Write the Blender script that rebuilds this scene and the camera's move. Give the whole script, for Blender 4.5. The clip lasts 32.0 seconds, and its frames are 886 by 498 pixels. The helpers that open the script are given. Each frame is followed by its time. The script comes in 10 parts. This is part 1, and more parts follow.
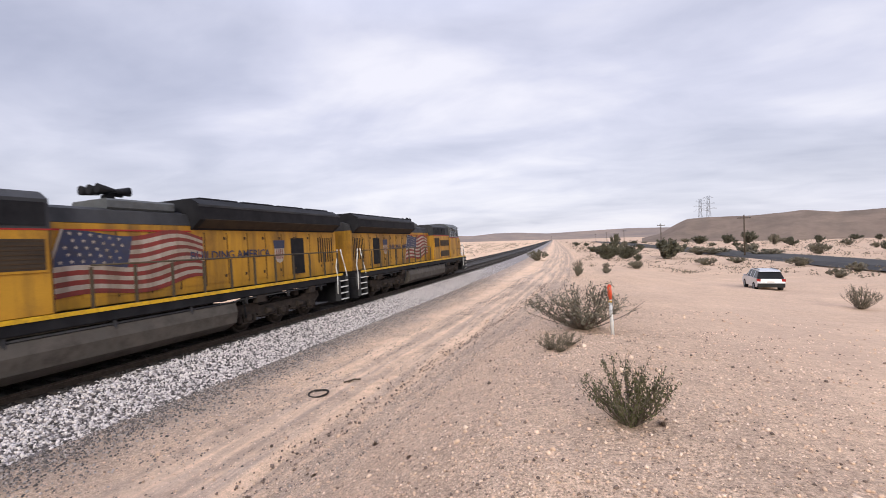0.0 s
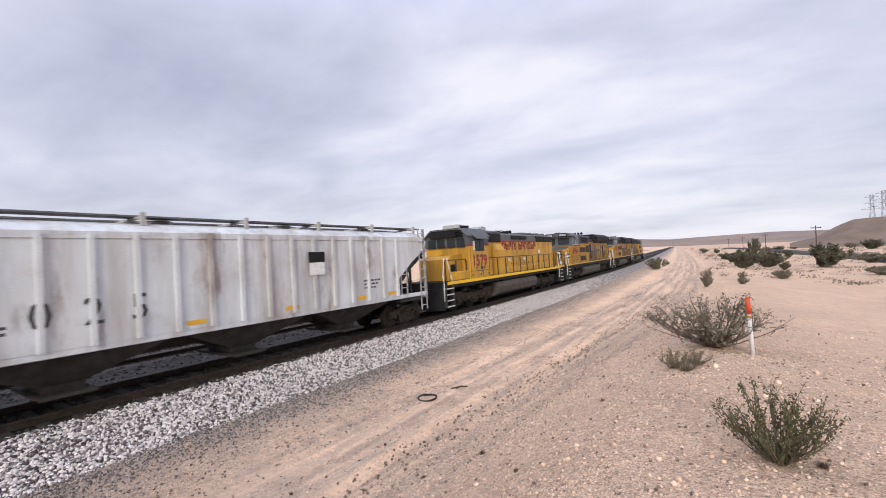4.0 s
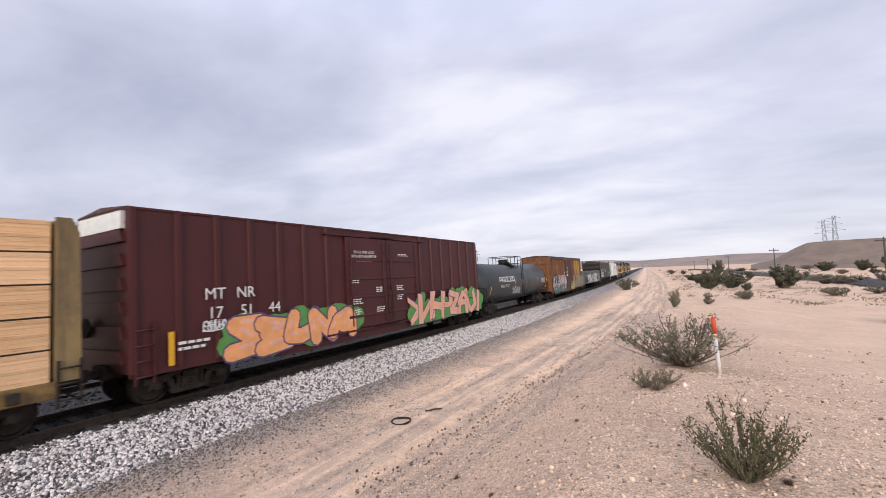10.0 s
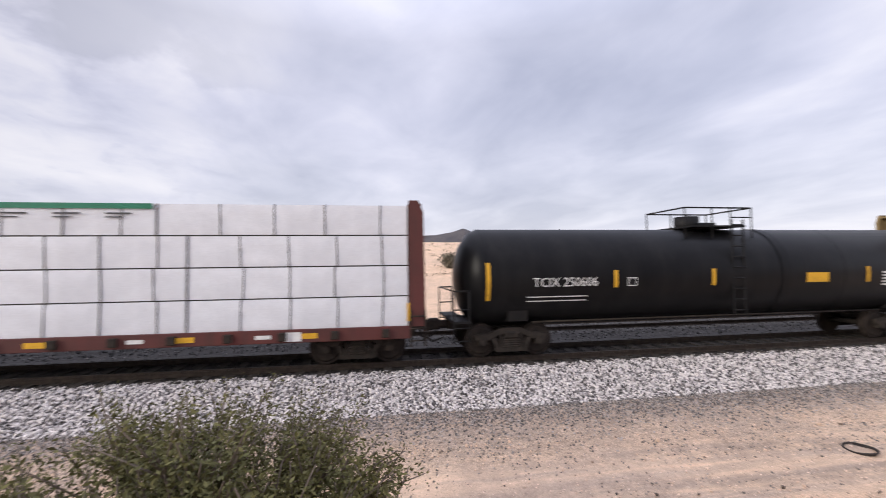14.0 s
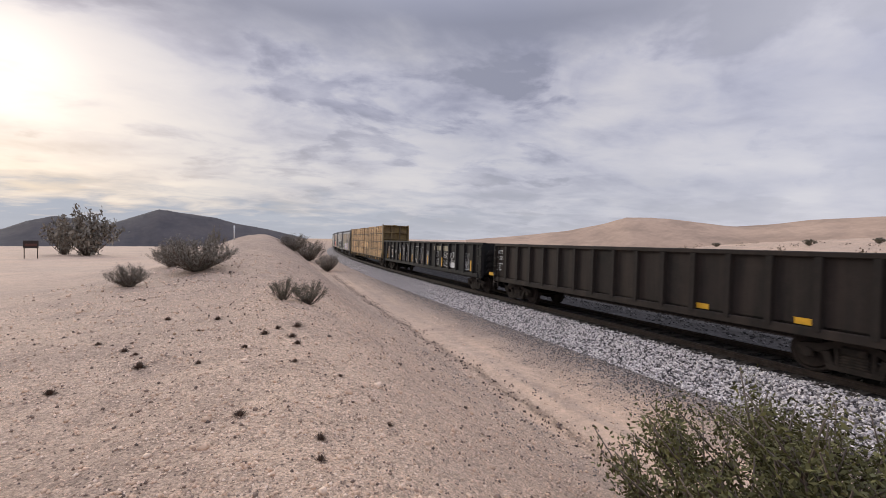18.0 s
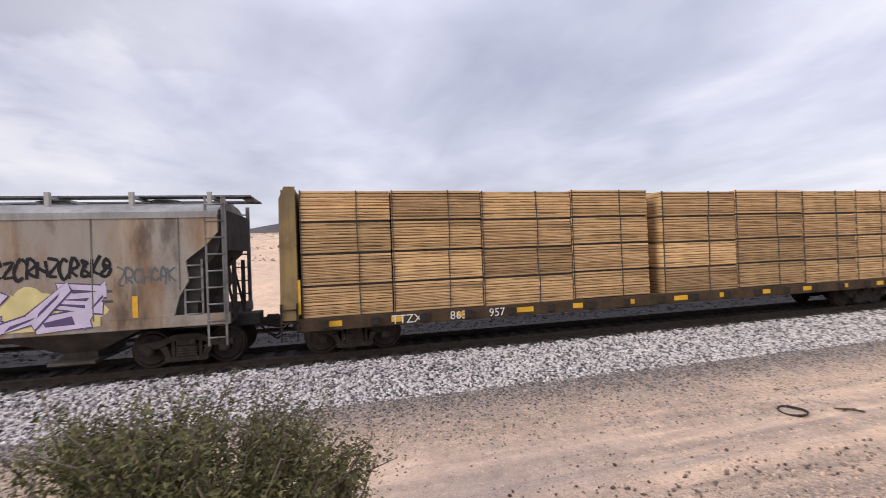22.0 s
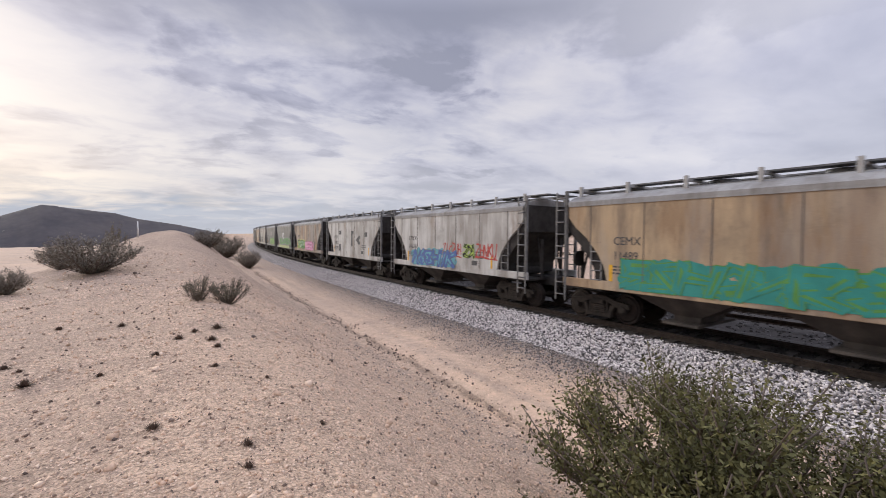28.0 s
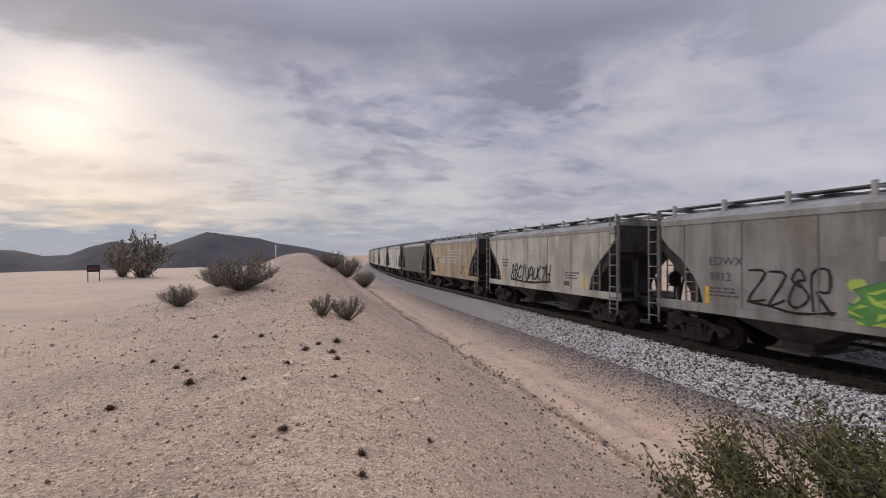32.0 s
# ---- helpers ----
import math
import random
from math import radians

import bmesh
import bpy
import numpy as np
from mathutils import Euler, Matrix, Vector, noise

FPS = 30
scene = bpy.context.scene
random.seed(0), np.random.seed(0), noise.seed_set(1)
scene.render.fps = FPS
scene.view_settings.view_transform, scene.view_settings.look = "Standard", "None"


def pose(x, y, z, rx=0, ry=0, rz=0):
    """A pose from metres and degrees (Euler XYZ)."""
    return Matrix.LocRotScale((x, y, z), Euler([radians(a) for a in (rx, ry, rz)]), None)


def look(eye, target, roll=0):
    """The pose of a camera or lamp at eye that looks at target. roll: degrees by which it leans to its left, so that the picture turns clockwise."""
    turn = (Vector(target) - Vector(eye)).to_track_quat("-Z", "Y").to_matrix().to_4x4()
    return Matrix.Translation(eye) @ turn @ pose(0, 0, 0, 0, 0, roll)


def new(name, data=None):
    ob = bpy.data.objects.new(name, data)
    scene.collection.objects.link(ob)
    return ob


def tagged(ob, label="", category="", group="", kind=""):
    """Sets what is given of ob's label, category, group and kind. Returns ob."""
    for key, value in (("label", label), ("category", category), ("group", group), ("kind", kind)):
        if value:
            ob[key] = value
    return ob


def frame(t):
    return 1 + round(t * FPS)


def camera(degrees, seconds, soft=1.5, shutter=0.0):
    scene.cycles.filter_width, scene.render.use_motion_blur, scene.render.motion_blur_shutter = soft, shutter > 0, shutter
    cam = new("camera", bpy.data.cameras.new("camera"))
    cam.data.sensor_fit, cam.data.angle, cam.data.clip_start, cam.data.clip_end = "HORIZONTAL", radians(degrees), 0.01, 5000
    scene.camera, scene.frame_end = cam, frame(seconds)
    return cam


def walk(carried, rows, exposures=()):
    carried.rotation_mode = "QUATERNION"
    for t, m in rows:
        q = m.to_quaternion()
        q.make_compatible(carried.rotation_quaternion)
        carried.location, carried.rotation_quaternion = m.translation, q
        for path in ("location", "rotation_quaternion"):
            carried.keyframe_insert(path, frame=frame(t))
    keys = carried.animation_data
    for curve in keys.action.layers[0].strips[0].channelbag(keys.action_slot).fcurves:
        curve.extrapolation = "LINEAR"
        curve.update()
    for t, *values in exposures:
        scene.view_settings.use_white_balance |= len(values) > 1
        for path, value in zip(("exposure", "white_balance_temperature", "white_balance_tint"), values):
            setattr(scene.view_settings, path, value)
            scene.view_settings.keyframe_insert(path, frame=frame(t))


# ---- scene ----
# ---------------------------------------------------------------- camera
EYE = (0.0, 0.0, 2.86)
PATH = [
    (0, 14.99, -0.87, 1.88),
    (0.5, 15.74, -0.01, 2.33),
    (1, 18.01, 0.51, 2.57),
    (1.5, 20.29, 0.71, 2.58),
    (2, 22.48, 0.89, 2.63),
    (2.5, 24.37, 1.08, 2.71),
    (3, 25.90, 1.19, 2.64),
    (3.5, 27.54, 1.14, 2.57),
    (4, 29.19, 0.82, 2.37),
    (4.5, 31.21, 0.20, 2.43),
    (6.5, 34.35, -1.04, 2.65),
    (7, 33.61, -0.85, 2.19),
    (7.5, 32.56, -0.36, 1.74),
    (8, 31.03, 0.53, 1.40),
    (8.5, 29.13, 1.81, 1.30),
    (9, 27.29, 2.93, 1.45),
    (9.5, 26.06, 3.54, 1.85),
    (10, 25.85, 3.40, 2.13),
    (10.5, 26.67, 2.84, 2.36),
    (11, 28.31, 2.23, 2.52),
    (11.5, 30.12, 1.70, 2.54),
    (12, 32.09, 1.21, 2.33),
    (12.5, 34.60, 0.71, 1.93),
    (13, 37.72, 0.43, 1.20),
    (13.5, 51.88, 0.70, 1.26),
    (14, 76.43, 0.73, 0.49),
    (14.5, 102.25, 0.25, -0.63),
    (15, 121.90, -0.18, -0.85),
    (15.5, 134.48, -1.51, -0.84),
    (17.5, 150.65, -2.04, -0.89),
    (18, 150.92, -1.27, -0.58),
    (18.5, 150.96, -0.68, -0.15),
    (19, 150.73, -0.55, 0.35),
    (19.5, 149.91, -0.82, 0.49),
    (20, 147.76, -1.17, 0.43),
    (20.5, 144.00, -1.47, 0.43),
    (21, 129.99, -1.45, 1.00),
    (21.5, 100.11, -0.96, 2.52),
    (22, 71.47, -1.13, 1.73),
    (22.5, 51.75, -1.12, 1.85),
    (23, 43.17, -0.76, 1.45),
    (23.5, 41.33, -0.33, 1.68),
    (24, 43.82, -0.26, 1.60),
    (24.5, 51.33, -0.56, 1.50),
    (26.5, 111.34, -0.91, -0.28),
    (27, 124.49, -1.48, -0.07),
    (27.5, 133.82, -1.74, 0.22),
    (28, 141.41, -2.44, 0.70),
    (28.5, 146.31, -3.01, 0.92),
    (29, 149.82, -3.22, 0.84),
    (29.5, 152.75, -3.02, 0.72),
    (30, 154.74, -2.40, 0.76),
    (30.5, 155.95, -1.33, 0.62),
    (31, 156.23, -0.36, 0.62),
    (31.5, 155.96, 0.25, 0.85),
    (32, 155.61, 0.61, 1.09),
]
cam = camera(92.70, 32.0, 0.9, 0.12)
EXPO = [
    (0, 0.1), (13, 0.12), (14, 0.14), (15, 0.1), (16.5, -0.15), (18, -0.3), (20, -0.36), (20.8, -0.28), (21.5, 0.0), (22.2, 0.1), (24.5, 0.12), (25.5, 0.15), (26.5, 0.18), (27, 0.15), (28, -0.1), (29, -0.22), (30.5, -0.44), (32, -0.52),
]
walk(cam, [(t, pose(*EYE, 90 + p, r, y)) for t, y, p, r in PATH], EXPO)

# ---------------------------------------------------------------- track line (metres along it, heading in degrees left of +y)
TRACK_S = [-420, -200, -110, -60, -20, 20, 70, 150, 400]
TRACK_H = [-30, -18.2, -12.8, -9.4, -5.5, -4.0, -1.5, 0.0, 0.3]
SS = np.arange(-900.0, 1600.0, 1.0)
HH = np.radians(np.interp(SS, TRACK_S, TRACK_H))
TX = np.cumsum(-np.sin(HH))
TY = np.cumsum(np.cos(HH))
TX += -13.3 - np.interp(0, SS, TX)
TY += 0.0 - np.interp(0, SS, TY)
SPEED = 16.41
RAIL_Z = -0.25       # top of the rails


def on_track(s, off=0.0, z=0.0):
    h = float(np.interp(s, SS, HH))
    return (float(np.interp(s, SS, TX)) + math.cos(h) * off, float(np.interp(s, SS, TY)) + math.sin(h) * off, z + RAIL_Z)


# ---------------------------------------------------------------- sky and sun
SUN_AZ, SUN_EL = 197.0, 15.0


def sky():
    w = bpy.data.worlds.new("world")
    scene.world = w
    w.use_nodes = True
    nt = w.node_tree
    nt.nodes.clear()
    N = nt.nodes.new
    L = nt.links.new

    def math_node(op, a, b=None, c=None):
        n = N("ShaderNodeMath")
        n.operation = op
        for i, v in enumerate((a, b, c)):
            if v is None:
                continue
            if isinstance(v, (int, float)):
                n.inputs[i].default_value = v
            else:
                L(v, n.inputs[i])
        return n.outputs[0]

    def mix(f, a, b):
        n = N("ShaderNodeMix")
        n.data_type = "RGBA"
        for i, v in ((0, f), (6, a), (7, b)):
            if isinstance(v, (int, float)):
                n.inputs[i].default_value = v
            elif isinstance(v, tuple):
                n.inputs[i].default_value = (*v, 1)
            else:
                L(v, n.inputs[i])
        return n.outputs[2]

    out = N("ShaderNodeOutputWorld")
    bg = N("ShaderNodeBackground")
    tc = N("ShaderNodeTexCoord")
    sep = N("ShaderNodeSeparateXYZ")
    L(tc.outputs["Generated"], sep.inputs[0])
    x, y, z = sep.outputs
    # a flat cloud deck seen in perspective
    zz = math_node("ADD", math_node("MAXIMUM", z, 0.0), 0.16)
    comb = N("ShaderNodeCombineXYZ")
    L(math_node("DIVIDE", x, zz), comb.inputs[0])
    L(math_node("DIVIDE", y, zz), comb.inputs[1])

    def cloud(scale, detail, rough, sz, tilt, shift=0.0, dist=0.0):
        mp = N("ShaderNodeMapping")
        mp.inputs["Scale"].default_value = (1, sz, 1)
        mp.inputs["Rotation"].default_value = (0, 0, radians(tilt))
        mp.inputs["Location"].default_value = (shift, shift * 0.7, shift * 1.3)
        L(comb.outputs[0], mp.inputs[0])
        n = N("ShaderNodeTexNoise")
        n.inputs["Scale"].default_value = scale
        n.inputs["Detail"].default_value = detail
        n.inputs["Roughness"].default_value = rough
        n.inputs["Distortion"].default_value = dist
        L(mp.outputs[0], n.inputs["Vector"])
        return n.outputs["Fac"]

    def ramp(f, stops):
        r = N("ShaderNodeValToRGB")
        e = r.color_ramp.elements
        while len(e) < len(stops):
            e.new(0.5)
        for el, (p, c) in zip(e, stops):
            el.position, el.color = p, (*c, 1)
        L(f, r.inputs[0])
        return r.outputs[0]

    nishita = N("ShaderNodeTexSky")
    nishita.sky_type = "NISHITA"
    nishita.sun_disc = False
    nishita.sun_elevation = radians(SUN_EL)
    nishita.sun_rotation = radians(-SUN_AZ)
    nishita.air_density = 1.0
    nishita.dust_density = 2.0
    sc = N("ShaderNodeVectorMath")
    sc.operation = "SCALE"
    sc.inputs["Scale"].default_value = 0.12
    L(nishita.outputs[0], sc.inputs[0])
    # cloud deck: broad sheets, streaks and darker undersides
    big = cloud(0.42, 5, 0.48, 1.35, 62, 0.4, 0.2)
    fine = cloud(1.25, 6, 0.52, 1.5, 58, 3.1, 0.35)
    f = math_node("ADD", math_node("MULTIPLY", big, 0.66), math_node("MULTIPLY", fine, 0.34))
    patch = cloud(0.85, 7, 0.55, 1.2, 14, 5.6, 0.25)
    wisp = cloud(2.3, 7, 0.56, 1.3, 30, 9.3, 0.4)
    f2 = math_node("ADD", math_node("ADD", math_node("MULTIPLY", big, 0.12), math_node("MULTIPLY", patch, 0.56)), math_node("MULTIPLY", wisp, 0.32))
    # separate dark clots drifting under the sheet
    clot = cloud(1.5, 6, 0.54, 1.25, 24, 12.7, 0.3)
    f2 = math_node("SUBTRACT", f2, math_node("MULTIPLY", ramp(clot, [(0.53, (0, 0, 0)), (0.60, (1, 1, 1))]), 0.085))
    # thinner, brighter sheet between the low haze and the bank
    sheet = ramp(z, [(0.05, (0, 0, 0)), (0.14, (1, 1, 1)), (0.26, (1, 1, 1)), (0.36, (0, 0, 0))])
    f2 = math_node("ADD", f2, math_node("MULTIPLY", sheet, 0.05))
    deck = ramp(f, [(0.36, (0.44, 0.465, 0.61)), (0.45, (0.56, 0.58, 0.73)), (0.53, (0.69, 0.70, 0.85)), (0.62, (0.88, 0.87, 0.97))])
    # towards the sun the deck is lit from behind: thin places shine, thick ones are dark
    sd = Vector((-math.sin(radians(SUN_AZ)) * math.cos(radians(SUN_EL)), math.cos(radians(SUN_AZ)) * math.cos(radians(SUN_EL)), math.sin(radians(SUN_EL))))
    dot = N("ShaderNodeVectorMath")
    dot.operation = "DOT_PRODUCT"
    dot.inputs[1].default_value = sd
    L(tc.outputs["Generated"], dot.inputs[0])
    d = math_node("MAXIMUM", dot.outputs["Value"], 0.0)
    back = math_node("POWER", math_node("MINIMUM", math_node("MAXIMUM", math_node("DIVIDE", math_node("ADD", dot.outputs["Value"], 0.25), 0.75), 0.0), 1.0), 1.2)
    back = math_node("MULTIPLY", back, ramp(z, [(0.45, (1, 1, 1)), (0.72, (0.15, 0.15, 0.15))]))
    # the thick bank that hangs above the thinner sheet
    hang = math_node("ADD", z, math_node("MULTIPLY", math_node("SUBTRACT", patch, 0.5), -0.35))
    bank = ramp(hang, [(0.36, (0, 0, 0)), (0.41, (0.5, 0.5, 0.5)), (0.46, (0.95, 0.95, 0.95)), (0.55, (1, 1, 1)), (0.68, (0, 0, 0))])
    thin = ramp(f2, [(0.48, (0.06, 0.06, 0.06)), (0.60, (1, 1, 1))])
    dark = ramp(f2, [(0.42, (0.52, 0.53, 0.59)), (0.47, (0.68, 0.68, 0.74)), (0.525, (0.90, 0.89, 0.91)), (0.575, (1.08, 1.05, 1.00)), (0.64, (1.20, 1.15, 1.05))])
    dark = mix(bank, dark, (0.53, 0.54, 0.59))
    m = N("ShaderNodeMix")
    m.data_type = "RGBA"
    m.blend_type = "MULTIPLY"
    L(back, m.inputs[0])
    L(mix(math_node("MULTIPLY", back, 0.7), deck, (0.62, 0.63, 0.74)), m.inputs[6])
    L(dark, m.inputs[7])
    base = m.outputs[2]
    warm = mix(math_node("MULTIPLY", math_node("POWER", d, 5.0), 0.75), (0.9, 0.92, 1.0), (1.0, 0.88, 0.68))
    g = N("ShaderNodeMix")
    g.data_type = "RGBA"
    g.blend_type = "ADD"
    glow = math_node("MULTIPLY", math_node("POWER", d, 16.0), 0.035)
    core = math_node("MULTIPLY", math_node("POWER", d, 300.0), 0.4)
    L(math_node("MULTIPLY", math_node("ADD", glow, core), math_node("MULTIPLY", thin, math_node("SUBTRACT", 1.0, bank))), g.inputs[0])
    g.clamp_factor = False
    L(base, g.inputs[6])
    L(warm, g.inputs[7])
    # a paler band low over the horizon, warm towards the sun, then a blue-grey veil under it
    low = ramp(z, [(0.0, (1, 1, 1)), (0.13, (0.45, 0.45, 0.45)), (0.30, (0, 0, 0))])
    lowcol = mix(math_node("MULTIPLY", math_node("POWER", d, 5.0), 0.9), (0.88, 0.875, 0.94), (1.02, 0.90, 0.70))
    col = mix(math_node("MULTIPLY", low, math_node("ADD", 0.30, math_node("MULTIPLY", fine, 0.6))), g.outputs[2], lowcol)
    veil_z = math_node("ADD", z, math_node("MULTIPLY", math_node("SUBTRACT", wisp, 0.5), 0.16))
    veil = ramp(veil_z, [(0.0, (0.9, 0.9, 0.9)), (0.045, (0.9, 0.9, 0.9)), (0.085, (0.3, 0.3, 0.3)), (0.12, (0, 0, 0))])
    col = mix(0.08, col, sc.outputs[0])
    col = mix(math_node("MULTIPLY", veil, math_node("POWER", d, 2.5)), col, (0.42, 0.50, 0.64))
    # an overcast deck is brightest overhead
    zen = N("ShaderNodeMapRange")
    for i, v in ((1, 0.45), (2, 1.0), (3, 1.0), (4, 2.6)):
        zen.inputs[i].default_value = v
    L(z, zen.inputs[0])
    up = N("ShaderNodeVectorMath")
    up.operation = "SCALE"
    L(col, up.inputs[0])
    L(zen.outputs[0], up.inputs["Scale"])
    L(up.outputs[0], bg.inputs[0])
    bg.inputs[1].default_value = 1.0
    L(bg.outputs[0], out.inputs[0])


sky()
sun_data = bpy.data.lights.new("sun", "SUN")
sun_data.energy = 2.2
sun_data.angle = radians(24)
sun_data.color = (1.0, 0.93, 0.82)
sun_ob = new("sun", sun_data)
sun_ob.matrix_world = look((-60 * math.sin(radians(SUN_AZ)), 60 * math.cos(radians(SUN_AZ)), 60 * math.tan(radians(SUN_EL + 5))), (0, 0, 0))

# ---------------------------------------------------------------- materials
MATS = {}


def mat(name, col, col2=None, rough=0.7, metal=0.0, scale=3.0, bump=0.15, dirt=None, dirt_amt=0.5, fine=40.0, streak=False, rnd=0.0, bump_scale=None, wash=None):
    """A weathered surface: two colours mixed by broad noise, fine grain, dirt patches or streaks, bump."""
    if name in MATS:
        return MATS[name]
    m = bpy.data.materials.new(name)
    m.use_nodes = True
    nt = m.node_tree
    N, L = nt.nodes.new, nt.links.new
    b = nt.nodes["Principled BSDF"]
    tc = N("ShaderNodeTexCoord")

    def nz(sc, det=4, vec=None, rough_=0.6):
        n = N("ShaderNodeTexNoise")
        n.inputs["Scale"].default_value = sc
        n.inputs["Detail"].default_value = det
        n.inputs["Roughness"].default_value = rough_
        L(vec or tc.outputs["Object"], n.inputs["Vector"])
        return n.outputs["Fac"]

    def ramp(f, a, c):
        r = N("ShaderNodeMapRange")
        r.inputs[1].default_value, r.inputs[2].default_value = a, c
        L(f, r.inputs[0])
        return r.outputs[0]

    def mixc(f, a, c):
        n = N("ShaderNodeMix")
        n.data_type = "RGBA"
        if isinstance(f, float):
            n.inputs[0].default_value = f
        else:
            L(f, n.inputs[0])
        for i, v in ((6, a), (7, c)):
            if isinstance(v, tuple):
                n.inputs[i].default_value = (*v, 1)
            else:
                L(v, n.inputs[i])
        return n.outputs[2]

    col2 = col2 or tuple(c * 0.78 for c in col)
    c = mixc(ramp(nz(scale), 0.35, 0.65), col, col2)
    if dirt:
        if streak:
            mp = N("ShaderNodeMapping")
            mp.inputs["Scale"].default_value = (1.0, 1.0, 0.10)
            L(tc.outputs["Object"], mp.inputs[0])
            f = nz(scale * 2.2, 6, mp.outputs[0], 0.65)
        else:
            f = nz(scale * 1.7, 7, None, 0.7)
        k = N("ShaderNodeMath")
        k.operation = "MULTIPLY"
        k.inputs[1].default_value = dirt_amt
        L(ramp(f, 0.45, 0.68), k.inputs[0])
        c = mixc(k.outputs[0], c, dirt)
        if streak:
            k2 = N("ShaderNodeMath")
            k2.operation = "MULTIPLY"
            k2.inputs[1].default_value = dirt_amt * 0.7
            L(ramp(nz(scale * 8.0, 5, mp.outputs[0], 0.7), 0.50, 0.72), k2.inputs[0])
            c = mixc(k2.outputs[0], c, tuple(0.5 * (u + v) for u, v in zip(col2, dirt)))
            if wash:
                mp3 = N("ShaderNodeMapping")
                mp3.inputs["Scale"].default_value = (1.0, 1.0, 0.30)
                L(tc.outputs["Object"], mp3.inputs[0])
                for wcol, wsc, lo, hi, amt in wash:
                    kw = N("ShaderNodeMath")
                    kw.operation = "MULTIPLY"
                    kw.inputs[1].default_value = amt
                    L(ramp(nz(wsc, 7, mp3.outputs[0], 0.62), lo, hi), kw.inputs[0])
                    c = mixc(kw.outputs[0], c, wcol)
            k3 = N("ShaderNodeMath")
            k3.operation = "MULTIPLY"
            k3.inputs[1].default_value = dirt_amt * 0.55
            L(ramp(nz(scale * 0.9, 8, None, 0.75), 0.52, 0.66), k3.inputs[0])
            c = mixc(k3.outputs[0], c, dirt)
    g = nz(fine, 3)
    hs = N("ShaderNodeHueSaturation")
    vr = N("ShaderNodeMapRange")
    vr.inputs[3].default_value, vr.inputs[4].default_value = 0.82, 1.18
    L(g, vr.inputs[0])
    if rnd:
        oi = N("ShaderNodeObjectInfo")
        r2 = N("ShaderNodeMapRange")
        r2.inputs[3].default_value, r2.inputs[4].default_value = 1 - rnd, 1 + rnd
        L(oi.outputs["Random"], r2.inputs[0])
        mm = N("ShaderNodeMath")
        mm.operation = "MULTIPLY"
        L(vr.outputs[0], mm.inputs[0])
        L(r2.outputs[0], mm.inputs[1])
        L(mm.outputs[0], hs.inputs["Value"])
    else:
        L(vr.outputs[0], hs.inputs["Value"])
    L(c, hs.inputs["Color"])
    L(hs.outputs[0], b.inputs["Base Color"])
    b.inputs["Roughness"].default_value = rough
    b.inputs["Metallic"].default_value = metal
    b.inputs["Specular IOR Level"].default_value = 0.12 if rough > 0.85 or max(col) < 0.05 else 0.28 if rough > 0.3 else 0.5
    if bump:
        bp = N("ShaderNodeBump")
        bp.inputs["Strength"].default_value = bump
        bp.inputs["Distance"].default_value = 0.02
        L(nz(bump_scale or fine * 0.6, 5), bp.inputs["Height"])
        L(bp.outputs[0], b.inputs["Normal"])
    MATS[name] = m
    return m


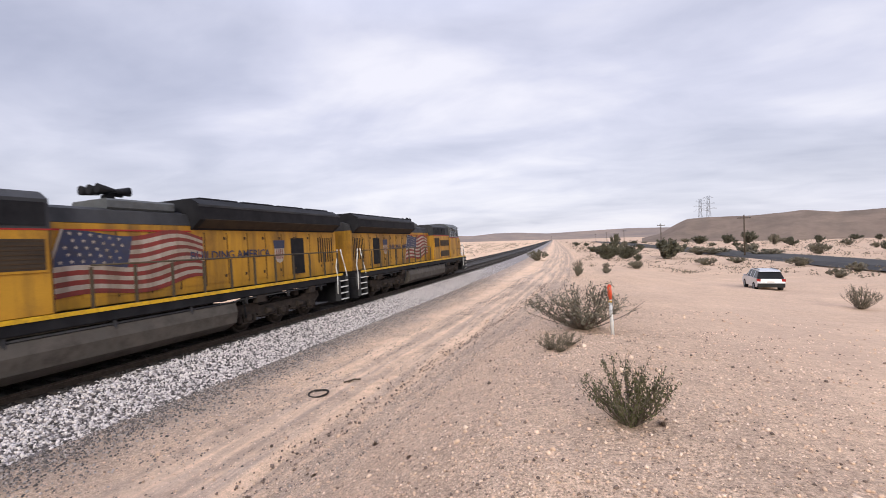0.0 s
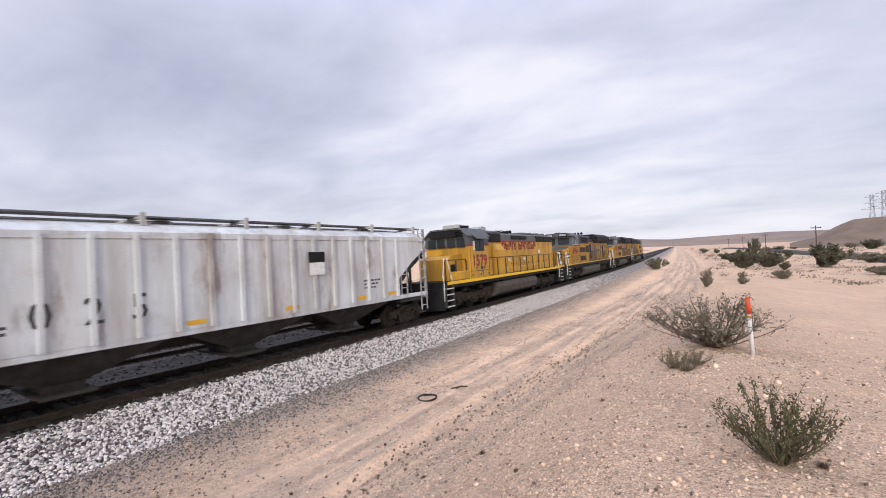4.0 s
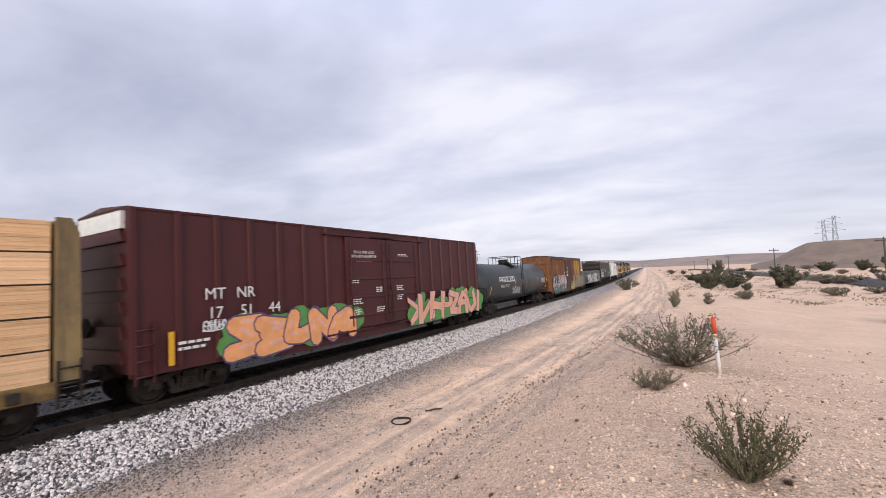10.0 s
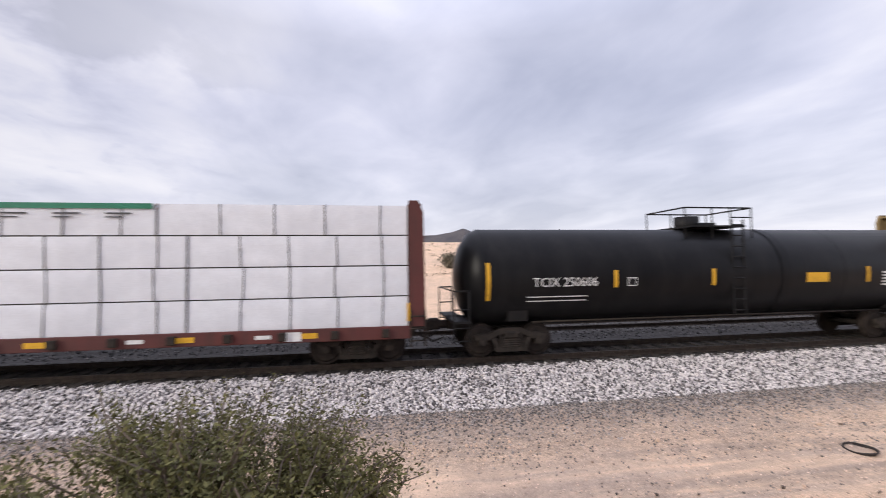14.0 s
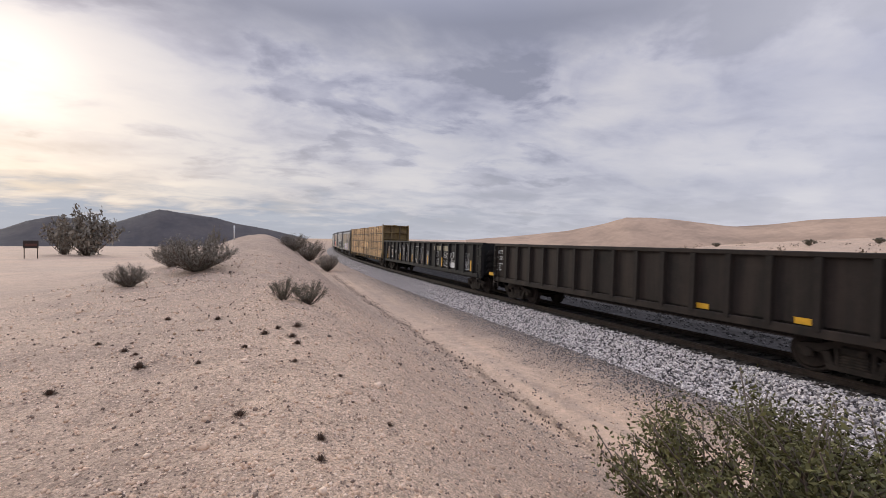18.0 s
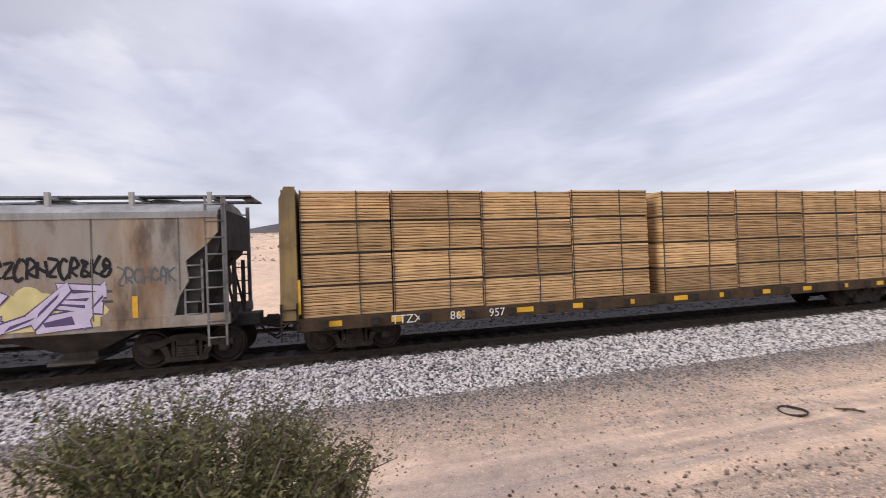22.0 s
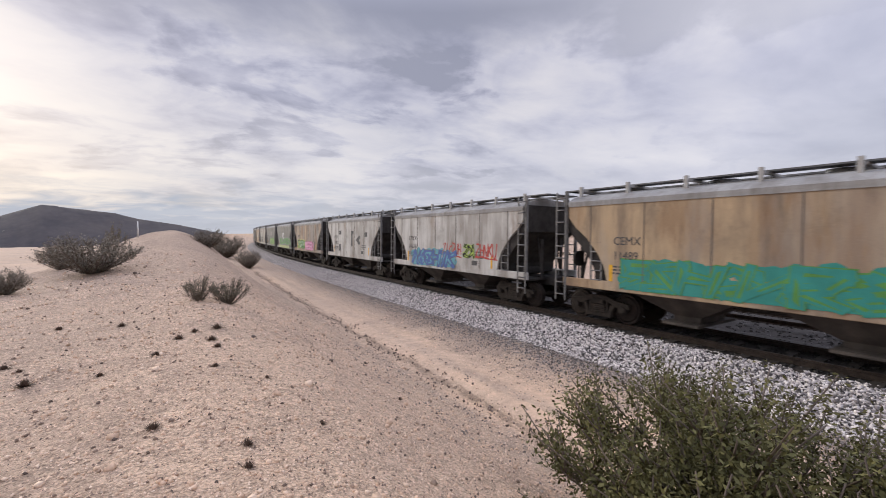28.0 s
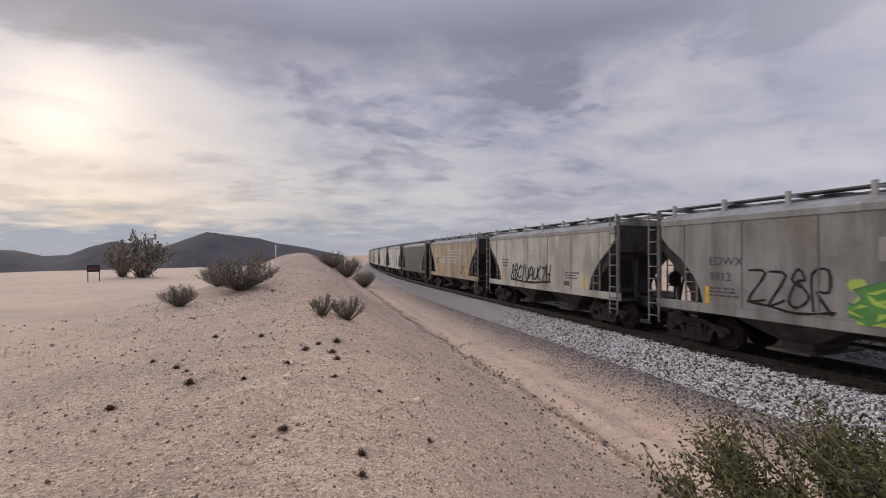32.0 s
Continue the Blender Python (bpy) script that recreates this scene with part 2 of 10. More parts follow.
def ground_material():
    m = bpy.data.materials.new("desert_sand")
    m.use_nodes = True
    nt = m.node_tree
    N, L = nt.nodes.new, nt.links.new
    b = nt.nodes["Principled BSDF"]
    b.inputs["Roughness"].default_value = 0.95
    b.inputs["Specular IOR Level"].default_value = 0.15
    tc = N("ShaderNodeTexCoord")

    def nz(sc, det=5, r=0.6):
        n = N("ShaderNodeTexNoise")
        n.inputs["Scale"].default_value, n.inputs["Detail"].default_value, n.inputs["Roughness"].default_value = sc, det, r
        L(tc.outputs["Object"], n.inputs["Vector"])
        return n.outputs["Fac"]

    def mr(f, a, c, lo=0.0, hi=1.0):
        r = N("ShaderNodeMapRange")
        for i, v in ((1, a), (2, c), (3, lo), (4, hi)):
            r.inputs[i].default_value = v
        L(f, r.inputs[0])
        return r.outputs[0]

    def mixc(f, a, c, mode="MIX"):
        n = N("ShaderNodeMix")
        n.data_type = "RGBA"
        n.blend_type = mode
        if isinstance(f, float):
            n.inputs[0].default_value = f
        else:
            L(f, n.inputs[0])
        for i, v in ((6, a), (7, c)):
            if isinstance(v, tuple):
                n.inputs[i].default_value = (*v, 1)
            else:
                L(v, n.inputs[i])
        return n.outputs[2]

    def op(kind, a, b=0.0):
        n = N("ShaderNodeMath")
        n.operation = kind
        for i, v in enumerate((a, b)):
            if isinstance(v, (int, float)):
                n.inputs[i].default_value = v
            else:
                L(v, n.inputs[i])
        return n.outputs[0]

    at = N("ShaderNodeAttribute")
    at.attribute_name = "surface"      # r: stony mound, g: wind-smoothed sand, b: ballast dust
    sp = N("ShaderNodeSeparateColor")
    L(at.outputs["Color"], sp.inputs[0])
    stony, soft, dusty = sp.outputs
    ln = N("ShaderNodeAttribute")
    ln.attribute_name = "lane"         # x: distance past the mound's foot, y: distance from the track, z: along it
    ls = N("ShaderNodeSeparateXYZ")
    L(ln.outputs["Vector"], ls.inputs[0])
    past, dist, along = ls.outputs

    def streaks(across, length, det=4, shift=0.0):
        """Noise drawn out along the railway."""
        cb = N("ShaderNodeCombineXYZ")
        L(op("MULTIPLY", dist, across), cb.inputs[0])
        L(op("MULTIPLY", along, length), cb.inputs[1])
        cb.inputs[2].default_value = shift
        n = N("ShaderNodeTexNoise")
        n.inputs["Scale"].default_value, n.inputs["Detail"].default_value, n.inputs["Roughness"].default_value = 1.0, det, 0.6
        L(cb.outputs[0], n.inputs["Vector"])
        return n.outputs["Fac"]

    def line(centre, half, edge, wob=0.25, shift=0.0):
        """1 on a wavering line beside the railway."""
        w = op("MULTIPLY", op("SUBTRACT", streaks(0.05, 0.35, 3, shift), 0.5), wob * 2)
        return mr(op("ABSOLUTE", op("SUBTRACT", op("ADD", past, w), centre)), half, half + edge, 1.0, 0.0)

    sand = mixc(mr(nz(0.35, 6), 0.35, 0.65), (0.79, 0.555, 0.375), (0.71, 0.495, 0.335))
    rocky = mixc(mr(nz(1.3, 6), 0.35, 0.65), (0.79, 0.555, 0.385), (0.68, 0.475, 0.33))
    c = mixc(stony, sand, rocky)
    # swept streaks and packed wheel lanes along the sandy road
    lane = op("MULTIPLY", mr(past, -3.2, -2.4), mr(past, 1.6, 2.6, 1.0, 0.0))
    c = mixc(op("MULTIPLY", lane, op("MULTIPLY", mr(streaks(2.6, 0.10, 6), 0.43, 0.60), mr(along, -6.0, 4.0, 0.35, 0.9))), c, (0.38, 0.295, 0.235))
    tracks = line(0.75, 0.10, 0.30, 0.2, 3.0)
    tracks = op("MAXIMUM", tracks, line(-0.95, 0.07, 0.25, 0.2, 5.0))
    front = op("MAXIMUM", line(1.7, 0.08, 0.35, 0.3, 7.0), line(-1.9, 0.08, 0.30, 0.3, 9.0))
    tracks = op("MAXIMUM", tracks, op("MULTIPLY", front, mr(along, -3.0, 4.0)))
    tracks = op("MULTIPLY", tracks, mr(nz(2.4, 6, 0.7), 0.38, 0.56))
    c = mixc(op("MULTIPLY", tracks, 0.75), c, (0.34, 0.26, 0.20))
    rut = op("MULTIPLY", line(0.0, 0.02, 0.20, 0.35, 1.0), op("MULTIPLY", mr(nz(3.4, 6, 0.75), 0.42, 0.56, 0.0, 1.0), mr(along, -3.0, 5.0, 1.0, 0.35)))
    c = mixc(op("MULTIPLY", rut, 0.8), c, (0.17, 0.125, 0.095))
    grey = mixc(mr(nz(6, 4), 0.3, 0.7), (0.34, 0.285, 0.25), (0.20, 0.17, 0.155))
    edge = op("MULTIPLY", dusty, mr(nz(3.2, 6, 0.7), 0.30, 0.62, 0.35, 1.0))
    c = mixc(edge, c, grey)
    # loose pebbles as colour speckles, few on the soft sand
    v = N("ShaderNodeTexVoronoi")
    v.inputs["Scale"].default_value = 26.0
    v.inputs["Randomness"].default_value = 1.0
    L(tc.outputs["Object"], v.inputs["Vector"])
    peb = mr(v.outputs["Distance"], 0.18, 0.42, 1.0, 0.0)
    cover = op("MULTIPLY", mr(nz(2.2, 4), 0.38, 0.60, 0.05, 0.8), mr(stony, 0.0, 0.6, 0.16, 1.0))
    c = mixc(op("MULTIPLY", peb, cover), c, mixc(mr(v.outputs["Color"], 0.1, 0.9), (0.24, 0.17, 0.13), (0.80, 0.62, 0.48)))
    # finer gravel between them, each grain with its own tone
    v2 = N("ShaderNodeTexVoronoi")
    v2.inputs["Scale"].default_value = 62.0
    L(tc.outputs["Object"], v2.inputs["Vector"])
    fine = mr(v2.outputs["Distance"], 0.30, 0.62, 1.0, 0.25)
    c = mixc(op("MULTIPLY", fine, mr(stony, 0.0, 0.6, 0.06, 0.65)), c, mixc(mr(v2.outputs["Color"], 0.15, 0.85), (0.36, 0.26, 0.19), (0.90, 0.69, 0.52)))
    # darker gravel lag in patches on the mound, drifts of paler sand elsewhere
    lag = op("MULTIPLY", stony, mr(along, -8.0, 3.0, 1.0, 0.30))
    c = mixc(op("MULTIPLY", lag, mr(nz(0.35, 7, 0.70), 0.45, 0.64, 0.0, 0.55)), c, (0.42, 0.30, 0.23))
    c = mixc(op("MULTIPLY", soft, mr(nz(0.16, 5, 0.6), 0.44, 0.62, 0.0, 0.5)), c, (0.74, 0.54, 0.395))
    c = mixc(mr(nz(0.05, 6, 0.65), 0.42, 0.66, 0.0, 0.35), c, (0.47, 0.36, 0.28))
    c = mixc(mr(nz(0.7, 7, 0.72), 0.49, 0.64, 0.0, 0.32), c, (0.36, 0.265, 0.20))
    # mottled greyer, darker tone from 6 m behind the eye, full at 22 m
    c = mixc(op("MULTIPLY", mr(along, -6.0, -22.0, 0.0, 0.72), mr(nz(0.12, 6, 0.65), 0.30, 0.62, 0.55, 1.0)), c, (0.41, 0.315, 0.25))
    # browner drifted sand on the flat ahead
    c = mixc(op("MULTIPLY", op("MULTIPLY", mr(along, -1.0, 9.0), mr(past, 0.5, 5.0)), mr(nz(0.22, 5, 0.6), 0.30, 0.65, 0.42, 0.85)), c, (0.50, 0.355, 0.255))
    hs = N("ShaderNodeHueSaturation")
    rough_k = mr(soft, 0.0, 1.0, 1.0, 0.25)
    tone = op("MULTIPLY", op("SUBTRACT", mr(nz(42, 5, 0.75), 0.30, 0.70, 0.52, 1.46), 1.0), rough_k)
    tone = op("ADD", tone, op("MULTIPLY", op("SUBTRACT", mr(nz(15, 4, 0.65), 0.34, 0.66, 0.80, 1.2), 1.0), rough_k))
    tone = op("ADD", op("ADD", tone, 1.0), op("SUBTRACT", mr(nz(4.5, 5, 0.65), 0.34, 0.66, 0.90, 1.1), 1.0))
    L(tone, hs.inputs["Value"])
    L(c, hs.inputs["Color"])
    L(hs.outputs[0], b.inputs["Base Color"])
    bp = N("ShaderNodeBump")
    bp.inputs["Strength"].default_value = 0.9
    bp.inputs["Distance"].default_value = 0.06
    h = op("MULTIPLY", nz(7, 8, 0.74), mr(soft, 0.0, 1.0, 1.0, 0.28))
    h = op("ADD", h, op("MULTIPLY", op("MULTIPLY", peb, 0.45), mr(stony, 0.0, 0.5, 0.12, 1.0)))
    h = op("SUBTRACT", h, op("MULTIPLY", rut, 0.9))
    h = op("SUBTRACT", h, op("MULTIPLY", tracks, 0.35))
    L(h, bp.inputs["Height"])
    L(bp.outputs[0], b.inputs["Normal"])
    return m


# ---------------------------------------------------------------- mesh helpers
class Mesh:
    """Collects faces of simple solids; becomes one mesh."""

    def __init__(self):
        self.v, self.f, self.sm = [], [], []

    def add(self, vs, fs, smooth=False):
        k = len(self.v)
        self.v.extend(tuple(v) for v in vs)
        self.f.extend(tuple(i + k for i in f) for f in fs)
        self.sm.extend([smooth] * len(fs))
        return self

    def box(self, x0, x1, y0, y1, z0, z1, c=0.0):
        """A box; c chamfers its edges along x."""
        if c <= 0:
            vs = [(x, y, z) for x in (x0, x1) for y in (y0, y1) for z in (z0, z1)]
            return self.add(vs, [(0, 1, 3, 2), (4, 6, 7, 5), (0, 4, 5, 1), (2, 3, 7, 6), (0, 2, 6, 4), (1, 5, 7, 3)])
        return self.prism([(y0 + c, z0), (y1 - c, z0), (y1, z0 + c), (y1, z1 - c), (y1 - c, z1), (y0 + c, z1), (y0, z1 - c), (y0, z0 + c)], x0, x1)

    def prism(self, prof, x0, x1, smooth=False, axis="x"):
        """Extrudes a closed (y, z) profile along x, or (x, z) along y, or (x, y) along z."""
        n = len(prof)
        put = {"x": lambda a, p: (a, p[0], p[1]), "y": lambda a, p: (p[0], a, p[1]), "z": lambda a, p: (p[0], p[1], a)}[axis]
        vs = [put(a, p) for a in (x0, x1) for p in prof]
        self.add(vs, [(i, (i + 1) % n, n + (i + 1) % n, n + i) for i in range(n)], smooth)
        k = len(self.v) - 2 * n
        self.f += [tuple(k + i for i in range(n))[::-1], tuple(k + n + i for i in range(n))]
        self.sm += [False, False]
        return self

    def loft(self, rings, smooth=True, caps=True):
        n = len(rings[0])
        vs = [p for r in rings for p in r]
        fs = [(a * n + i, a * n + (i + 1) % n, (a + 1) * n + (i + 1) % n, (a + 1) * n + i) for a in range(len(rings) - 1) for i in range(n)]
        self.add(vs, fs, smooth)
        if caps:
            k = len(self.v) - len(vs)
            self.f += [tuple(k + i for i in range(n))[::-1], tuple(k + len(vs) - n + i for i in range(n))]
            self.sm += [False, False]
        return self

    def cyl(self, p, q, r, n=10, r2=None, smooth=True):
        p, q = Vector(p), Vector(q)
        d = (q - p).normalized()
        a = d.orthogonal().normalized()
        b = d.cross(a)
        r2 = r if r2 is None else r2
        return self.loft([[tuple(c + (a * math.cos(t) + b * math.sin(t)) * rr) for t in (2 * math.pi * i / n for i in range(n))] for c, rr in ((p, r), (q, r2))], smooth)

    def tube(self, pts, r, n=6):
        for a, b in zip(pts, pts[1:]):
            self.cyl(a, b, r, n)
        return self

    def data(self, name, material):
        me = bpy.data.meshes.new(name)
        me.from_pydata(self.v, [], self.f)
        me.polygons.foreach_set("use_smooth", self.sm)
        if material:
            me.materials.append(material)
        me.update()
        return me


CACHE = {}


def part(name, mesh, material, parent, label="", at=None):
    """One mesh object under a thing or part. mesh: a Mesh, or mesh data to share."""
    me = mesh.data(name, material) if isinstance(mesh, Mesh) else mesh
    ob = new(name, me)
    ob.parent = parent
    if at is not None:
        ob.matrix_basis = at
    if label:
        ob["label"] = label
    return ob


def shared(key, build, material):
    k = (key, material.name)
    if k not in CACHE:
        m = Mesh()
        build(m)
        CACHE[k] = m.data(key if isinstance(key, str) else key[0], material)
    return CACHE[k]


def structure(name, mesh, material, label, category):
    me = mesh.data(name, material) if isinstance(mesh, Mesh) else mesh
    return tagged(new(name, me), label, category, kind="structure")

# ---------------------------------------------------------------- ground
Y_OF = np.linspace(-880, 1580, 2400)
X_OF_Y = np.interp(Y_OF, TY, TX)
H_OF_Y = np.interp(Y_OF, TY, HH)


def smooth01(t):
    t = np.clip(t, 0, 1)
    return t * t * (3 - 2 * t)


def fbm(x, y, sc, seed=0.0, octs=4):
    """Cheap layered sines-and-lattice noise on arrays."""
    out, amp, tot = 0.0, 1.0, 0.0
    for o in range(octs):
        fx, fy = x / sc, y / sc
        xi, yi = np.floor(fx), np.floor(fy)
        u, v = fx - xi, fy - yi
        u, v = u * u * (3 - 2 * u), v * v * (3 - 2 * v)

        def hsh(a, b):
            q = np.sin(a * 127.1 + b * 311.7 + seed * 74.7 + o * 19.19) * 43758.5453
            return q - np.floor(q)
        n = (hsh(xi, yi) * (1 - u) + hsh(xi + 1, yi) * u) * (1 - v) + (hsh(xi, yi + 1) * (1 - u) + hsh(xi + 1, yi + 1) * u) * v
        out, tot = out + amp * (n - 0.5), tot + amp
        amp, sc = amp * 0.5, sc * 0.47
    return out / tot


def track_offset(x, y):
    """How far right of the track's centre line a place lies."""
    return (x - np.interp(y, Y_OF, X_OF_Y)) * np.cos(np.interp(y, Y_OF, H_OF_Y))


FOOT_Y, FOOT_D = [-40, -10, 5, 12, 30, 60], [6.3, 7.2, 7.7, 8.1, 9.4, 10.0]


def ground_z(x, y, rough=True):
    x, y = np.asarray(x, float), np.asarray(y, float)
    d = track_offset(x, y)
    crest = np.interp(y, [-90, -46, -34, -28, -23.5, -18, -12, -5, 0, 6, 12, 20, 40, 80], [0.9, 2.1, 2.9, 3.12, 2.45, 1.62, 1.38, 1.27, 1.2, 0.75, 0.25, -0.35, -0.85, -1.0])
    right = np.interp(y, [-4200, -1000, -300, -130, -60, -20, -5, 3, 12, 25, 50, 120, 400], [-76.0, -17.0, -3.2, -0.75, 0.05, 0.7, 0.75, 0.5, -0.1, -1.2, -2.0, -2.2, -2.0])
    near = np.interp(d, [0, 3.2, 4.8, 8.0], [-0.95, -0.95, -1.02, -1.05])
    foot = np.interp(y, FOOT_Y, FOOT_D)
    z = near + (crest - near) * smooth01((d - foot) / (13.0 - foot))
    z = np.where(d > 13, crest + (right - crest) * smooth01((d - 13) / np.interp(y, [-30, -18, 0], [6.5, 9.0, 14])), z)
    flat = np.interp(d, [-900, -300, -120, -45, -14, -5, 0], [1.0, 0.5, 0.0, -0.6, -1.2, -1.05, -0.95])
    rise = np.interp(d, [-3000, -900, -420, -200, -120, -60, -30, -14, -5, 0], [30.0, 26.0, 15.0, 8.5, 5.3, 2.0, -0.2, -1.2, -1.05, -0.95])
    az = np.degrees(np.arctan2(-x, y))
    k = smooth01((az - 10) / 38) * smooth01((150 - az) / 45)
    z = np.where(d < 0, flat + (rise - flat) * k, z)
    if rough:
        w = smooth01((np.abs(d) - 7) / 6)
        far = np.hypot(x, y)
        z = z + w * fbm(x, y, 6.0, 1) * 0.5 + w * fbm(x, y, 0.42, 7, 2) * 0.05 + smooth01((d - 7.5) / 3) * fbm(x, y * 0.6, 2.0, 12, 3) * 0.20 + smooth01((np.abs(d) - 4.5) / 2) * fbm(x, y, 0.9, 2) * 0.10 + smooth01((np.abs(d) - 25) / 60) * fbm(x, y, 60.0, 3) * 1.5 * np.clip(far / 150, 0.3, 1.2)
        # the rut along the foot of the mound
        z = z - 0.06 * np.exp(-((d - foot) / 0.30) ** 2)
    return z


def build_ground():
    n = 540
    u = np.linspace(-1, 1, n)
    ax = np.sinh(u * 8.2) / np.sinh(8.2) * 4200
    X, Y = np.meshgrid(ax - 2.0, ax + 2.0, indexing="ij")
    Z = ground_z(X, Y)
    me = bpy.data.meshes.new("ground")
    idx = np.arange(n * n).reshape(n, n)
    q = np.stack([idx[:-1, :-1], idx[1:, :-1], idx[1:, 1:], idx[:-1, 1:]], -1).reshape(-1, 4)
    me.vertices.add(n * n)
    me.vertices.foreach_set("co", np.stack([X, Y, Z], -1).ravel())
    me.loops.add(q.size)
    me.loops.foreach_set("vertex_index", q.ravel().astype(np.int32))
    me.polygons.add(len(q))
    me.polygons.foreach_set("loop_start", np.arange(0, q.size, 4, dtype=np.int32))
    me.polygons.foreach_set("loop_total", np.full(len(q), 4, dtype=np.int32))
    me.polygons.foreach_set("use_smooth", np.ones(len(q), bool))
    me.update(calc_edges=True)
    d = track_offset(X, Y)
    far = np.hypot(X, Y)
    foot = np.interp(Y, FOOT_Y, FOOT_D)
    stony = smooth01((d - foot + np.interp(Y, [-4, 4], [0.6, 1.6]) + 2.2 * fbm(X, Y, 1.6, 15, 3)) / np.interp(Y, [-4, 4], [2.2, 3.2])) * (1 - smooth01((far - 18) / 25)) * (0.75 + 0.7 * fbm(X, Y, 3.0, 5))
    stony = stony * np.where(Y > 0, np.interp(X, [0.5, 4.5], [1, 0.05]), np.interp(X + 0.12 * Y, [1.0, 6.0], [1, 0.12]))
    stony = np.maximum(stony, 0.55 * smooth01((d - 3.6) / 0.6) * (1 - smooth01((d - 4.9 + 1.2 * fbm(X, Y, 1.5, 8)) / 1.2)))
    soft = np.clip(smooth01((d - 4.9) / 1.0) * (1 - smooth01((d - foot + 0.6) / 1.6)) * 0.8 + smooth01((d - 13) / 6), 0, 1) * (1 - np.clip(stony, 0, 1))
    dust = 1 - smooth01((np.abs(d) - 3.9) / 1.8 + 1.2 * fbm(X, Y, 1.2, 6))
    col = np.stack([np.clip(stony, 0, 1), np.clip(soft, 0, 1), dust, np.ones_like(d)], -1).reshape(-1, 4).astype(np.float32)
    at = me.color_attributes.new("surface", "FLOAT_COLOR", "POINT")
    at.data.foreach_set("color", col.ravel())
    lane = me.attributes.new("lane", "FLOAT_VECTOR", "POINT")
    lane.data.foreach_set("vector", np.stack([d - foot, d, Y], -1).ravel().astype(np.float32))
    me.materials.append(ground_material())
    return tagged(new("ground", me), "pale pinkish desert sand with gravel and a packed track", "ground", kind="structure")


build_ground()


# ---------------------------------------------------------------- distance: hills, bluff, dunes, road, towers
def spot(az, r):
    return (-r * math.sin(radians(az)), r * math.cos(radians(az)))


M_HILL = mat("dark_hill", (0.105, 0.095, 0.095), (0.075, 0.07, 0.075), 0.95, 0, 0.006, 0.8, (0.14, 0.12, 0.11), 0.5, 0.05, bump_scale=0.02)
M_BLUFF = mat("bluff_earth", (0.235, 0.175, 0.135), (0.19, 0.142, 0.112), 0.95, 0, 0.03, 0.8, (0.12, 0.098, 0.078), 0.6, 0.3, bump_scale=0.12)
M_DUNE = mat("dune_sand", (0.50, 0.355, 0.255), (0.41, 0.29, 0.21), 0.95, 0, 0.06, 0.6, (0.22, 0.165, 0.125), 0.6, 0.8, bump_scale=0.3)


def ridge(name, prof, r, depth, material, label, category, base=-3.0, rough=0.1, seed=1, step=0.4):
    """A hill line: crest heights in degrees above eye level by bearing, at a distance."""
    azs = np.arange(prof[0][0], prof[-1][0] + 1e-6, step)
    els = np.interp(azs, [p[0] for p in prof], [p[1] for p in prof])
    rows = []
    prof_t = [(-1.0, 0.0), (-0.75, 0.22), (-0.5, 0.52), (-0.25, 0.82), (-0.08, 0.97), (0.0, 1.0), (0.15, 0.92), (0.5, 0.5), (1.0, 0.0)]
    r0 = np.random.RandomState(seed)
    wob = r0.uniform(-1, 1, (len(azs) + 12, len(prof_t)))
    wob = 2.2 * sum(wob[k:k + len(azs)] for k in range(13)) / 13
    for i, a in enumerate(azs):
        top = EYE[2] + r * math.tan(radians(float(els[i])))
        row = []
        for j, (u, k) in enumerate(prof_t):
            rr = r + u * depth + wob[i, j] * depth * rough
            x, y = spot(a, rr)
            row.append((x, y, base + (top - base) * min(1.0, k * (1 + rough * 1.2 * wob[i, (j + 3) % len(prof_t)] * (0 if j == 5 else 1)))))
        rows.append(row)
    n = len(prof_t)
    vs = [p for row in rows for p in row]
    fs = [(i * n + j, i * n + j + 1, (i + 1) * n + j + 1, (i + 1) * n + j) for i in range(len(rows) - 1) for j in range(n - 1)]
    return structure(name, Mesh().add(vs, fs, True), material, label, category)


# hill earth paled towards the air's tone: distance haze painted into the colour
M_HAZE = mat("haze_tinted_hill", (0.31, 0.24, 0.195), (0.24, 0.19, 0.165), 0.95, 0, 0.004, 0.0, (0.20, 0.175, 0.16), 0.5, 0.02)


